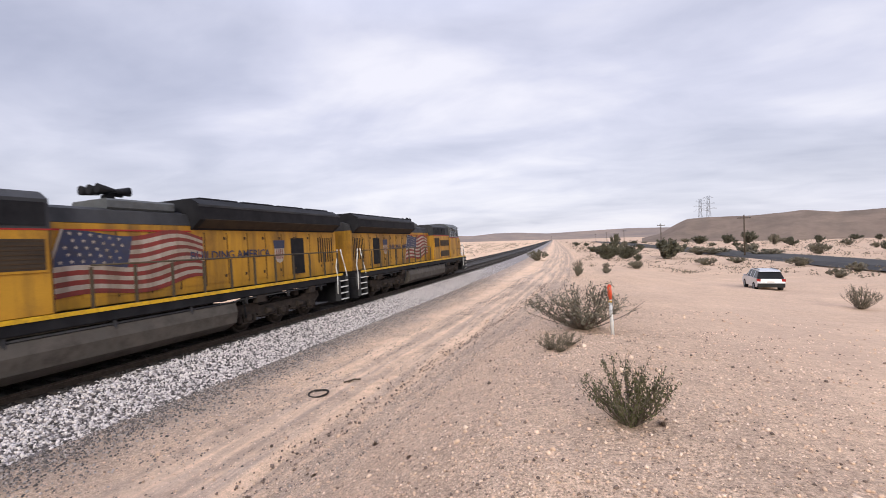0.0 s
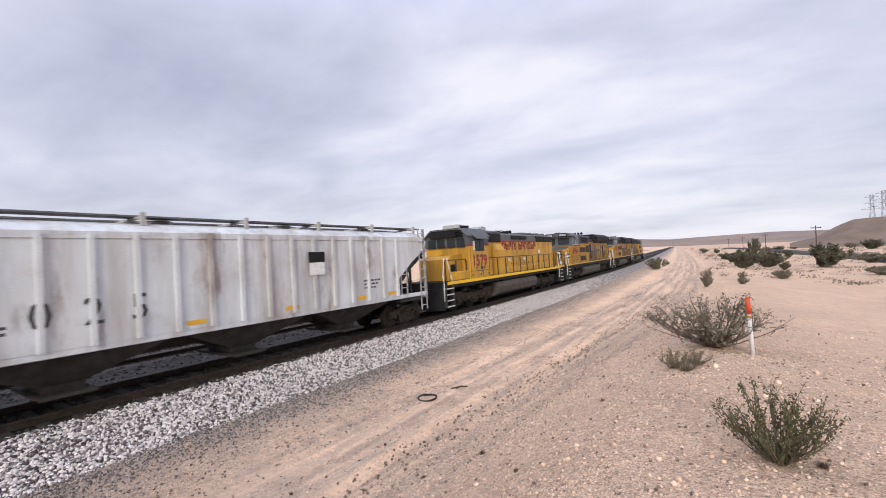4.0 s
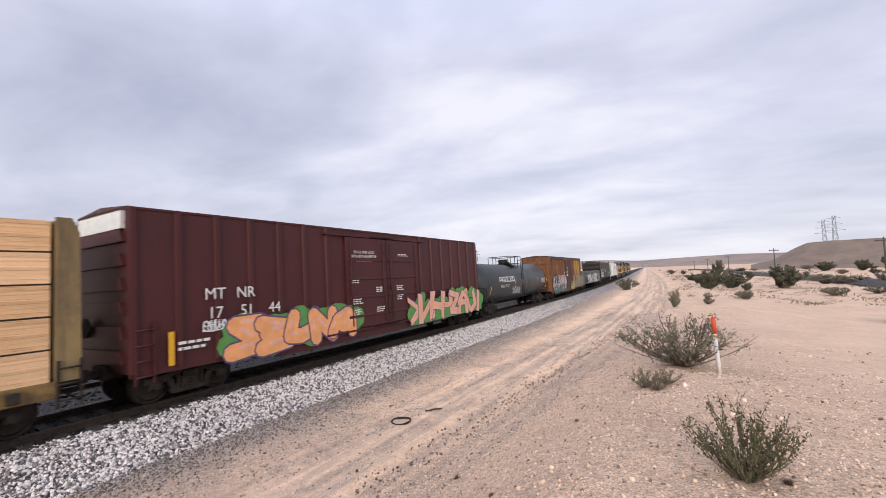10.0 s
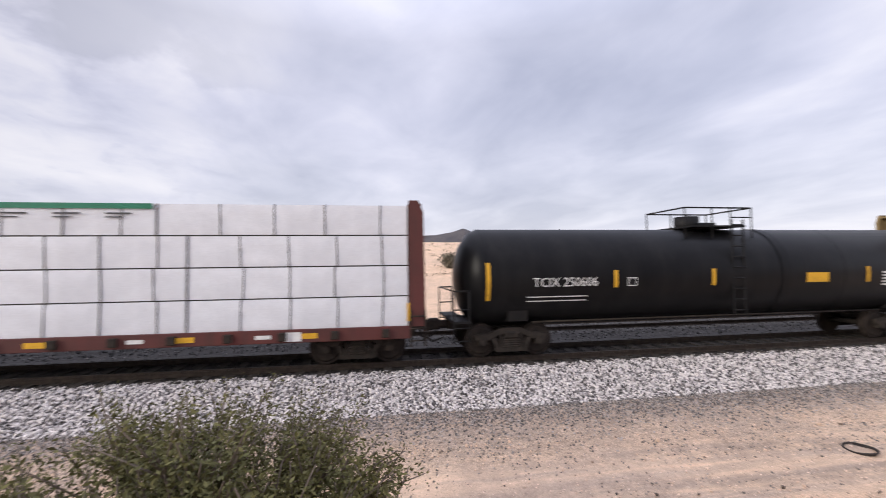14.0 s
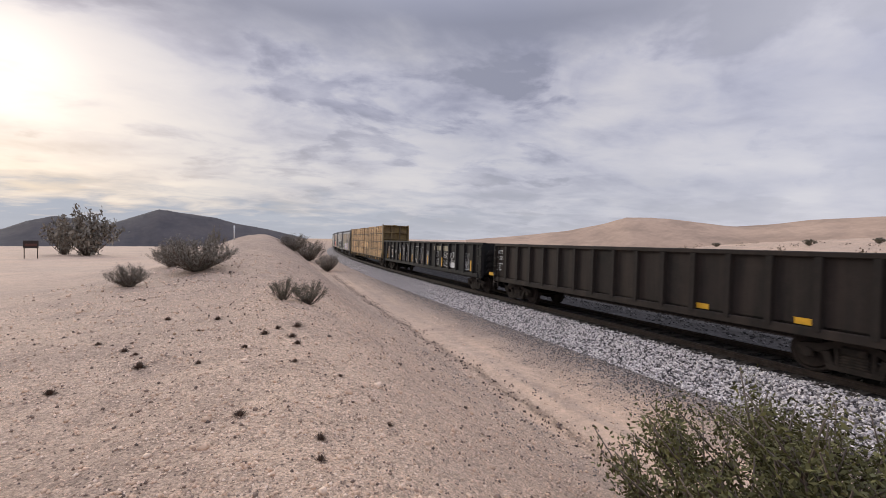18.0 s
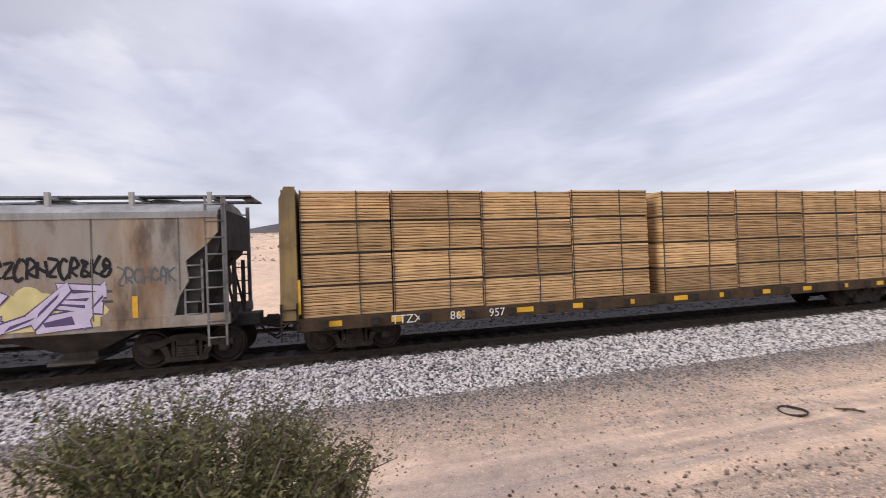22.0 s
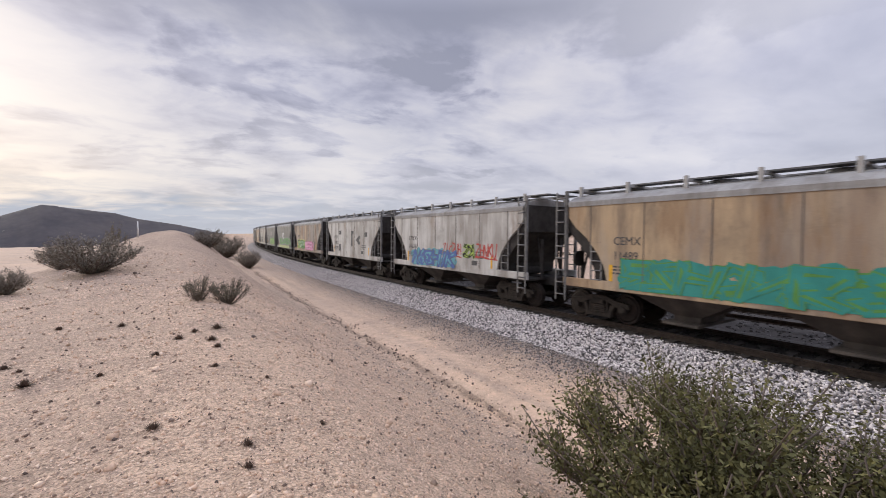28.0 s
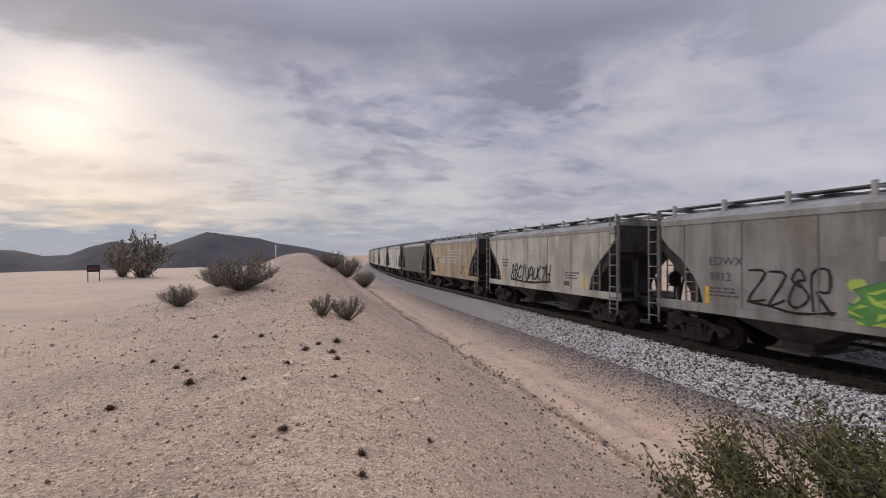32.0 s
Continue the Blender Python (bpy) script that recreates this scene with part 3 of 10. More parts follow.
def build_distance():
    ridge("mountain_range", [(168, -0.2), (170.2, 0.3), (173.5, 1.1), (177, 1.7), (179.1, 2.3), (182, 2.7), (184.9, 3.05), (186.5, 2.4), (189.2, 1.3), (191.5, 1.7), (193.4, 2.0), (195.5, 1.4), (197.1, 0.6), (199, 0.5), (201, 1.1), (205, 1.3), (212, 0.6), (220, 0.2)], 2300, 500, M_HILL, "dark bare mountains on the horizon", "mountains", base=-75.0, rough=0.07, seed=2, step=0.25)
    ridge("far_hills", [(46, 1.6), (56, 2.2), (64, 2.5), (67.2, 3.0), (71.5, 2.6), (73.6, 3.5), (75.2, 3.0), (77.5, 2.6), (84, 2.4), (87, 3.0), (89.5, 3.4), (92, 2.9), (97, 2.0), (104, 1.5)], 3000, 500, M_HILL, "low dark hills beyond the desert plain", "hills", rough=0.06, seed=3, step=0.25)
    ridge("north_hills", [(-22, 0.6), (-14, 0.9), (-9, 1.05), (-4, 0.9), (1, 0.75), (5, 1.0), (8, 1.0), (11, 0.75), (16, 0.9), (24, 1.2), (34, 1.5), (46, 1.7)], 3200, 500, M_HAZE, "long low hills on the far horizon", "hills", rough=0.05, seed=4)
    ridge("bluff", [(-76, 3.0), (-60, 2.6), (-45, 2.3), (-36, 2.0), (-31.4, 1.9), (-28, 1.75), (-25.4, 2.15), (-21.2, 1.85), (-17, 1.9), (-15.0, 1.8), (-13.8, 1.2), (-12.2, 0.2), (-10, -0.3)], 380, 75, M_BLUFF, "eroded flat-topped earth bluff beyond the road", "bluff", base=-3.5, rough=0.10, seed=5, step=0.35)
    ridge("sand_dune", [(96, 0.8), (100, 1.9), (104.4, 2.6), (109.9, 2.4), (113, 2.0), (116.6, 1.8), (121.6, 2.6), (125, 2.85), (127.5, 2.9), (130, 2.2), (134.6, 1.3), (138, 0.9), (142, 0.5), (148, 0.0)], 135, 45, M_DUNE, "pale sand dunes on the far side of the track", "dune", base=-1.5, rough=0.06, seed=6, step=0.7)
    # paved road
    asphalt = mat("asphalt", (0.055, 0.055, 0.058), (0.075, 0.072, 0.07), 0.9, 0, 0.3, 0.2, (0.11, 0.095, 0.08), 0.4, 20)
    pts = [(-4.5, 520), (-7.9, 330), (-11, 215), (-14.1, 168), (-19.6, 122), (-24.4, 98), (-31.3, 76), (-42, 62), (-60, 58), (-90, 75)]
    line = [Vector((*spot(a, r), 0)) for a, r in pts]
    fine = []
    for a, b in zip(line, line[1:]):
        for i in range(10):
            fine.append(a.lerp(b, i / 10))
    m = Mesh()
    rings = []
    for i in range(1, len(fine) - 1):
        t = (fine[i + 1] - fine[i - 1]).normalized()
        nrm = Vector((-t.y, t.x, 0))
        c = fine[i]
        row = []
        for o, dz in ((-5.0, -0.35), (-3.7, 0.12), (3.7, 0.12), (5.0, -0.35)):
            p = c + nrm * o
            row.append((p.x, p.y, float(ground_z(c.x, c.y, False)) + 0.45 + dz))
        rings.append(row)
    n = 4
    vs = [p for r in rings for p in r]
    m.add(vs, [(i * n + j, i * n + j + 1, (i + 1) * n + j + 1, (i + 1) * n + j) for i in range(len(rings) - 1) for j in range(3)])
    structure("road", m, asphalt, "dark two-lane desert road on a low bank", "road")


build_distance()

M_LATTICE = mat("galvanised_steel", (0.22, 0.23, 0.25), (0.17, 0.18, 0.2), 0.5, 0.5, 2, 0.0)
M_POLE = mat("pole_wood", (0.075, 0.058, 0.045), (0.10, 0.08, 0.06), 0.9, 0, 2, 0.2)


def pylon(az, r, h):
    x, y = spot(az, r)
    ob = new("transmission_tower")
    tagged(ob, "steel lattice power transmission tower far away", "power tower", "transmission towers")
    ob.matrix_basis = pose(x, y, float(ground_z(x, y, False)) - 0.5, 0, 0, az + 12)
    t = 0.17
    for sx in (-1, 1):
        for sy in (-1, 1):
            part("leg", Mesh().tube([(sx * h * 0.10, sy * h * 0.10, 0), (sx * h * 0.03, sy * h * 0.03, h * 0.62), (sx * h * 0.022, sy * h * 0.022, h)], t, 4), M_LATTICE, ob)
    for i in range(7):
        z0, z1 = h * i / 7, h * (i + 1) / 7
        w0, w1 = h * np.interp(i / 7, [0, 0.62, 1], [0.10, 0.03, 0.022]), h * np.interp((i + 1) / 7, [0, 0.62, 1], [0.10, 0.03, 0.022])
        for sy in (-1, 1):
            m = Mesh()
            m.tube([(-w0, sy * w0, z0), (w1, sy * w1, z1)], t * 0.6, 4)
            m.tube([(w0, sy * w0, z0), (-w1, sy * w1, z1)], t * 0.6, 4)
            part("bracing", m, M_LATTICE, ob)
    for z, w in ((h * 0.70, 0.17), (h * 0.82, 0.14), (h * 0.95, 0.11)):
        part("crossarm", Mesh().tube([(-w * h, 0, z), (w * h, 0, z)], t, 4).tube([(-w * h, 0, z), (0, 0, z + 0.05 * h), (w * h, 0, z)], t * 0.6, 4), M_LATTICE, ob)


def utility_pole(az, r, h):
    x, y = spot(az, r)
    ob = new("utility_pole")
    tagged(ob, "weathered wooden utility pole with a crossarm", "utility pole", "utility poles")
    ob.matrix_basis = pose(x, y, float(ground_z(x, y, False)) - 0.4, 0, 0, az + 25)
    part("pole", Mesh().cyl((0, 0, 0), (0, 0, h), 0.17, 8, 0.11), M_POLE, ob)
    part("crossarm", Mesh().box(-1.2, 1.2, -0.07, 0.07, h - 0.7, h - 0.52), M_POLE, ob)
    for k in (-1.05, -0.4, 0.4, 1.05):
        part("insulator", shared("insulator", lambda m: m.cyl((0, 0, 0), (0, 0, 0.22), 0.06, 6), M_LATTICE), None, ob, at=pose(k, 0, h - 0.52))


for az, r, h in ((-16.4, 660, 52), (-17.2, 600, 51), (21.2, 620, 34), (17.1, 900, 36), (47.9, 700, 20), (61.0, 900, 30), (62.6, 900, 29)):
    pylon(az, r, h)
for az, r, h in ((-12.3, 150, 9.2), (-8.2, 240, 9), (-6.2, 330, 9), (-4.9, 430, 9), (-20.5, 105, 9), (-34, 80, 9), (0.6, 700, 9), (48.0, 260, 8), (44.8, 420, 8)):
    utility_pole(az, r, h)


# ---------------------------------------------------------------- railway track
M_STEEL = mat("rail_steel", (0.035, 0.028, 0.024), (0.06, 0.046, 0.038), 0.6, 0.3, 6, 0.1)
# bed toned below its stones, so the shade in their gaps is in the colour
M_BALLAST = mat("ballast_bed", (0.20, 0.18, 0.172), (0.40, 0.365, 0.35), 0.95, 0, 9, 0.9, (0.14, 0.12, 0.115), 0.8, 16, bump_scale=14)
# ties near black: the shade under the cars is in their colour
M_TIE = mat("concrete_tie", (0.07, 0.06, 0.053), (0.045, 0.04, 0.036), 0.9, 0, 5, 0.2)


def sweep(prof, s0, s1, step):
    m = Mesh()
    rings = []
    s = s0
    while s <= s1 + 1e-6:
        rings.append([on_track(s, o, z) for o, z in prof])
        s += step
    return m.loft(rings, smooth=False)


def build_track():
    bed = sweep([(-3.6, -0.90), (-1.75, -0.24), (-1.0, -0.20), (1.0, -0.20), (1.75, -0.24), (3.35, -0.80)], -420, 1200, 3.0)
    structure("ballast_bed", bed, M_BALLAST, "raised bed of pale crushed stone under the track", "ballast")
    # oily strip between the rails; its near-black also carries the shade under the train
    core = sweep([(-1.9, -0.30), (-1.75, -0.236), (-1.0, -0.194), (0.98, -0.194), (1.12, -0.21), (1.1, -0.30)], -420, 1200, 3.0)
    structure("oiled_ballast", core, mat("oily_shaded_gravel", (0.028, 0.025, 0.023), (0.05, 0.045, 0.042), 0.9, 0, 9, 0.9, (0.018, 0.016, 0.015), 0.7, 16, bump_scale=14), "oil-dark ballast between the rails with under-train shade in its colour", "ballast")
    # second bed seen beneath the cars, darkened in colour for the shade there
    bed2 = sweep([(-8.2, -1.06), (-6.6, -0.36), (-2.9, -0.36), (-2.4, -0.42), (-1.9, -0.26)], -420, 1200, 3.0)
    structure("second_ballast_bed", bed2, mat("shaded_far_ballast", (0.05, 0.046, 0.044), (0.075, 0.07, 0.066), 0.95, 0, 7, 0.9, (0.08, 0.07, 0.065), 0.7, 16, bump_scale=12), "dark grey ballast of a second track", "ballast")
    for side in (-0.755, 0.755, -5.35, -3.85):
        r = sweep([(side - 0.07, -0.17), (side + 0.07, -0.17), (side + 0.07, -0.155), (side + 0.012, -0.14), (side + 0.012, -0.05), (side + 0.036, -0.04), (side + 0.036, -0.004), (side + 0.028, 0.0), (side - 0.028, 0.0), (side - 0.036, -0.004), (side - 0.036, -0.04), (side - 0.012, -0.05), (side - 0.012, -0.14), (side - 0.07, -0.155)], -420, 1200, 3.0)
        structure("rail", r, M_STEEL, "worn steel rail on ties", "rail")


build_track()


def tie_mesh(m):
    m.prism([(-0.13, -0.36), (0.13, -0.36), (0.11, -0.165), (-0.11, -0.165)], -1.3, 1.3, axis="y")


def build_ties():
    """Concrete ties under the near track, the stretch that the camera sees closest."""
    bed = [o for o in scene.objects if o.name == "ballast_bed"][0]
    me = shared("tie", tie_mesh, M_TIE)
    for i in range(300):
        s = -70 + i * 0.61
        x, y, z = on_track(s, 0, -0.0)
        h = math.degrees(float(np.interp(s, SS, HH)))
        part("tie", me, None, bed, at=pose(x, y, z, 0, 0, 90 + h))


build_ties()

# ---------------------------------------------------------------- railway cars: shared pieces
M_GRIME = mat("truck_grime", (0.021, 0.018, 0.016), (0.034, 0.028, 0.024), 0.85, 0.0, 4, 0.3, (0.062, 0.049, 0.039), 0.5)
M_WHEEL = mat("wheel_steel", (0.022, 0.018, 0.016), (0.04, 0.031, 0.026), 0.6, 0.2, 5, 0.1)
M_TREAD = mat("wheel_rim_steel", (0.30, 0.28, 0.26), (0.2, 0.18, 0.16), 0.35, 0.8, 5, 0.05)
M_BLACK = mat("black_paint", (0.010, 0.010, 0.011), (0.016, 0.016, 0.017), 0.55, 0, 1.2, 0.08, (0.035, 0.03, 0.026), 0.35, streak=True)
M_YELLOW_MARK = mat("reflector_yellow", (0.72, 0.40, 0.03), (0.6, 0.33, 0.03), 0.45, 0, 6, 0.02)
M_WHITE_MARK = mat("white_lettering", (0.72, 0.72, 0.70), (0.6, 0.6, 0.58), 0.6, 0, 8, 0.02)
M_DARK_MARK = mat("dark_lettering", (0.05, 0.05, 0.055), (0.09, 0.09, 0.09), 0.6, 0, 8, 0.02)


def wheel_mesh(m):
    for r, y0, y1 in ((0.46, -0.06, 0.07), (0.49, 0.07, 0.10)):
        m.cyl((0, y0, 0), (0, y1, 0), r, 24, smooth=False)
    m.cyl((0, -0.085, 0), (0, -0.06, 0), 0.36, 20, 0.40)
    m.cyl((0, -0.17, 0), (0, -0.08, 0), 0.12, 12)


def rim_mesh(m):
    for i in range(24):
        a, b = 2 * math.pi * i / 24, 2 * math.pi * (i + 1) / 24
        ring = lambda r, t, y: (r * math.cos(t), y, r * math.sin(t))
        m.add([ring(0.405, a, -0.066), ring(0.405, b, -0.066), ring(0.455, b, -0.066), ring(0.455, a, -0.066), ring(0.455, a, -0.058), ring(0.455, b, -0.058)], [(0, 1, 2, 3), (3, 2, 5, 4)])


def sideframe_mesh(m):
    top = [(-1.12, 0.50), (-1.10, 0.64), (-0.62, 0.70), (-0.30, 0.82), (0.30, 0.82), (0.62, 0.70), (1.10, 0.64), (1.12, 0.50), (0.66, 0.50), (0.34, 0.66), (-0.34, 0.66), (-0.66, 0.50)]
    m.prism(top[::-1], -0.075, 0.075, axis="y")
    for s in (-1, 1):
        m.prism([(s * 0.62, 0.52), (s * 0.46, 0.22), (s * 0.34, 0.22), (s * 0.46, 0.56)][::s], -0.07, 0.07, axis="y")
        m.prism([(s * 0.36, 0.68), (s * 0.36, 0.24), (s * 0.28, 0.24), (s * 0.28, 0.68)][::s], -0.06, 0.06, axis="y")
        m.box(s * 0.89 - 0.13, s * 0.89 + 0.13, -0.09, 0.09, 0.34, 0.56, 0.03)
        m.cyl((s * 0.89, -0.13, 0.46), (s * 0.89, 0.05, 0.46), 0.115, 12)
    m.prism([(-0.48, 0.16), (0.48, 0.16), (0.52, 0.27), (-0.52, 0.27)], -0.085, 0.085, axis="y")


def spring_mesh(m):
    rings = []
    for i in range(11):
        k = 1.0 if i % 2 else 0.82
        z = 0.27 + 0.031 * i
        rings.append([(-0.27 * k, -0.085 * k, z), (0.27 * k, -0.085 * k, z), (0.27 * k, 0.085 * k, z), (-0.27 * k, 0.085 * k, z)])
    m.loft(rings, smooth=False)


def bolster_mesh(m):
    m.box(-0.22, 0.22, -1.12, 1.12, 0.52, 0.74, 0.05)
    for s in (-1, 1):
        m.cyl((s * 0.89, -1.0, 0.46), (s * 0.89, 1.0, 0.46), 0.085, 10)
        m.box(s * 0.36 - 0.05, s * 0.36 + 0.05, -0.95, 0.95, 0.3, 0.42)


def truck(car, x):
    """A two-axle freight truck under a car."""
    t = part("truck", shared("truck_bolster", bolster_mesh, M_GRIME), None, car, "cast steel freight truck coated in brown grime", pose(x, 0, 0))
    for y in (-1.0, 1.0):
        part("sideframe", shared("sideframe", sideframe_mesh, M_GRIME), None, t, at=pose(0, y, 0))
        part("spring", shared("spring", spring_mesh, M_GRIME), None, t, at=pose(0, y, 0))
    for dx in (-0.89, 0.89):
        for y, turn in ((-0.76, 0), (0.76, 180)):
            part("wheel", shared("wheel", wheel_mesh, M_WHEEL), None, t, at=pose(dx, y, 0.46, 0, 0, turn))
    return t


def coupler_mesh(m):
    m.box(-0.55, 0.12, -0.09, 0.09, 0.78, 0.98, 0.03)
    m.box(0.08, 0.38, -0.17, 0.17, 0.72, 1.04, 0.05)
    m.tube([(-0.1, -0.3, 0.85), (0.1, -0.32, 0.62), (0.35, -0.3, 0.42), (0.6, -0.22, 0.5)], 0.03)


def couplers(car, half):
    for s, turn in ((1, 0), (-1, 180)):
        part("coupler", shared("coupler", coupler_mesh, M_GRIME), None, car, at=pose(s * (half - 0.32), 0, 0, 0, 0, turn))


def ladder_mesh(h, w, n, r=0.022):
    def build(m):
        for x in (0, w):
            m.box(x - 0.025, x + 0.025, -0.02, 0.02, 0, h)
        for i in range(n):
            z = h * (i + 0.5) / n
            m.cyl((0, -0.03, z), (w, -0.03, z), r, 6)
    return build


def ladder(parent, x, y, z0, z1, w, material, n=6, turn=0):
    return part("ladder", shared(("ladder", round(z1 - z0, 2), w, n), ladder_mesh(z1 - z0, w, n), material), None, parent, at=pose(x, y, z0, 0, 0, turn))


TEXT = {}


def lettering(parent, words, x, z, y, size, material, name="lettering", squeeze=1.0, bold=0.0, proud=0.006):
    """Painted characters on the right-hand side of a car."""
    key = (words, material.name, bold)
    if key not in TEXT:
        c = bpy.data.curves.new("lettering", "FONT")
        c.body, c.size, c.extrude, c.resolution_u, c.offset = words, 1.0, 0.002, 2, bold
        ob = bpy.data.objects.new("lettering", c)
        scene.collection.objects.link(ob)
        bpy.context.view_layer.update()
        me = bpy.data.meshes.new_from_object(ob.evaluated_get(bpy.context.evaluated_depsgraph_get()))
        me.materials.clear()
        me.materials.append(material)
        bpy.data.objects.remove(ob)
        TEXT[key] = me
    ob = part(name, TEXT[key], None, parent)
    ob.matrix_basis = pose(x, y - proud, z, 90, 0, 0) @ Matrix.Diagonal((size * squeeze, size, 1, 1))
    return ob


def outlined(parent, words, x, z, y, size, material, name="road_number", squeeze=1.0):
    """Painted characters with a dark edge round them."""
    lettering(parent, words, x, z, y, size, M_DARK_MARK, name, squeeze, 0.035, 0.004)
    return lettering(parent, words, x, z, y, size, material, name, squeeze, 0.012, 0.010)


def plate(parent, name, x0, x1, z0, z1, y, material, label="", proud=0.006):
    m = Mesh().box(x0, x1, y - proud, y + 0.004, z0, z1)
    return part(name, m, material, parent, label)


def small_print(parent, x, z, y, w, h, material, rows=4, seed=0):
    """Unreadable stencilled data as short bars, one mesh."""
    r = random.Random(seed)
    m = Mesh()
    for i in range(rows):
        zz = z + h * (1 - (i + 0.75) / rows)
        xx = x
        while xx < x + w * r.uniform(0.7, 1.0):
            k = r.uniform(0.06, 0.22)
            m.box(xx, xx + k, y - 0.005, y + 0.003, zz, zz + h / rows * 0.5)
            xx += k + 0.05
    return tagged(part("stencil_data", m, material, parent), kind="stuff")


def paint(name, col, rough=0.55):
    return mat("spray_" + name, col, tuple(c * 0.82 for c in col), rough, 0, 2.5, 0.02)


SPRAY = {"white": (0.72, 0.72, 0.72), "black": (0.02, 0.02, 0.022), "orange": (0.78, 0.36, 0.15), "green": (0.10, 0.28, 0.07), "teal": (0.04, 0.26, 0.22), "pink": (0.66, 0.20, 0.36),
         "purple": (0.10, 0.07, 0.16), "red": (0.45, 0.06, 0.05), "blue": (0.07, 0.13, 0.35), "lime": (0.40, 0.55, 0.10), "grey": (0.30, 0.31, 0.33), "lilac": (0.60, 0.52, 0.66), "yellow": (0.75, 0.52, 0.06), "cyan": (0.12, 0.35, 0.42), "salmon": (0.72, 0.40, 0.30), "blush": (0.62, 0.40, 0.36), "cream": (0.66, 0.56, 0.26), "slate": (0.11, 0.125, 0.13), "tan": (0.42, 0.32, 0.25)}


def flat_face(m, pts, y):
    m.add([(x, y, z) for x, z in pts], [tuple(range(len(pts)))])


# loose stroke forms, bent and mirrored at random when sprayed
FORMS = {
    "a": [[(0, 0), (0.12, 0.75), (0.5, 1), (0.88, 0.75), (1, 0)], [(0.15, 0.4), (0.85, 0.4)]],
    "b": [[(0.5, 0.52), (0.08, 0.78), (0.5, 1), (0.92, 0.78), (0.5, 0.52), (0, 0.24), (0.5, 0), (1, 0.24), (0.5, 0.52)]],
    "u": [[(0, 1), (0.03, 0.3), (0.45, 0), (0.95, 0.3), (1, 1)]],
    "k": [[(0.05, 1), (0, 0)], [(0.95, 1), (0.15, 0.5), (1, 0)]],
    "n": [[(0, 0), (0.05, 1), (0.95, 0), (1, 1)]],
    "z": [[(0, 1), (1, 0.92), (0.05, 0.1), (1, 0)]],
    "e": [[(1, 1), (0.1, 0.9), (0, 0.1), (1, 0)], [(0.1, 0.5), (0.8, 0.52)]],
    "r": [[(0, 0), (0.05, 1), (0.9, 0.85), (0.8, 0.5), (0.1, 0.45), (1, 0)]],
    "i": [[(0.5, 1), (0.45, 0)]],
    "c": [[(1, 0.85), (0.5, 1), (0, 0.6), (0.1, 0.2), (0.6, 0), (1, 0.2)]],
    "h": [[(0, 1), (0.05, 0)], [(0.95, 1), (1, 0)], [(0.05, 0.5), (0.95, 0.5)]],
}


def slab(a, b, wa, wb, skew):
    """A stroke with its own width at each end and slanted cuts."""
    dx, dz = b[0] - a[0], b[1] - a[1]
    q = math.hypot(dx, dz) or 1.0
    ux, uz, nx, nz = dx / q, dz / q, -dz / q, dx / q
    return [(a[0] - ux * (wa * 0.7 + skew) - nx * wa, a[1] - uz * (wa * 0.7 + skew) - nz * wa), (b[0] + ux * (wb * 0.7 - skew) - nx * wb, b[1] + uz * (wb * 0.7 - skew) - nz * wb),
            (b[0] + ux * (wb * 0.7 + skew) + nx * wb, b[1] + uz * (wb * 0.7 + skew) + nz * wb), (a[0] - ux * (wa * 0.7 - skew) + nx * wa, a[1] - uz * (wa * 0.7 - skew) + nz * wa)]


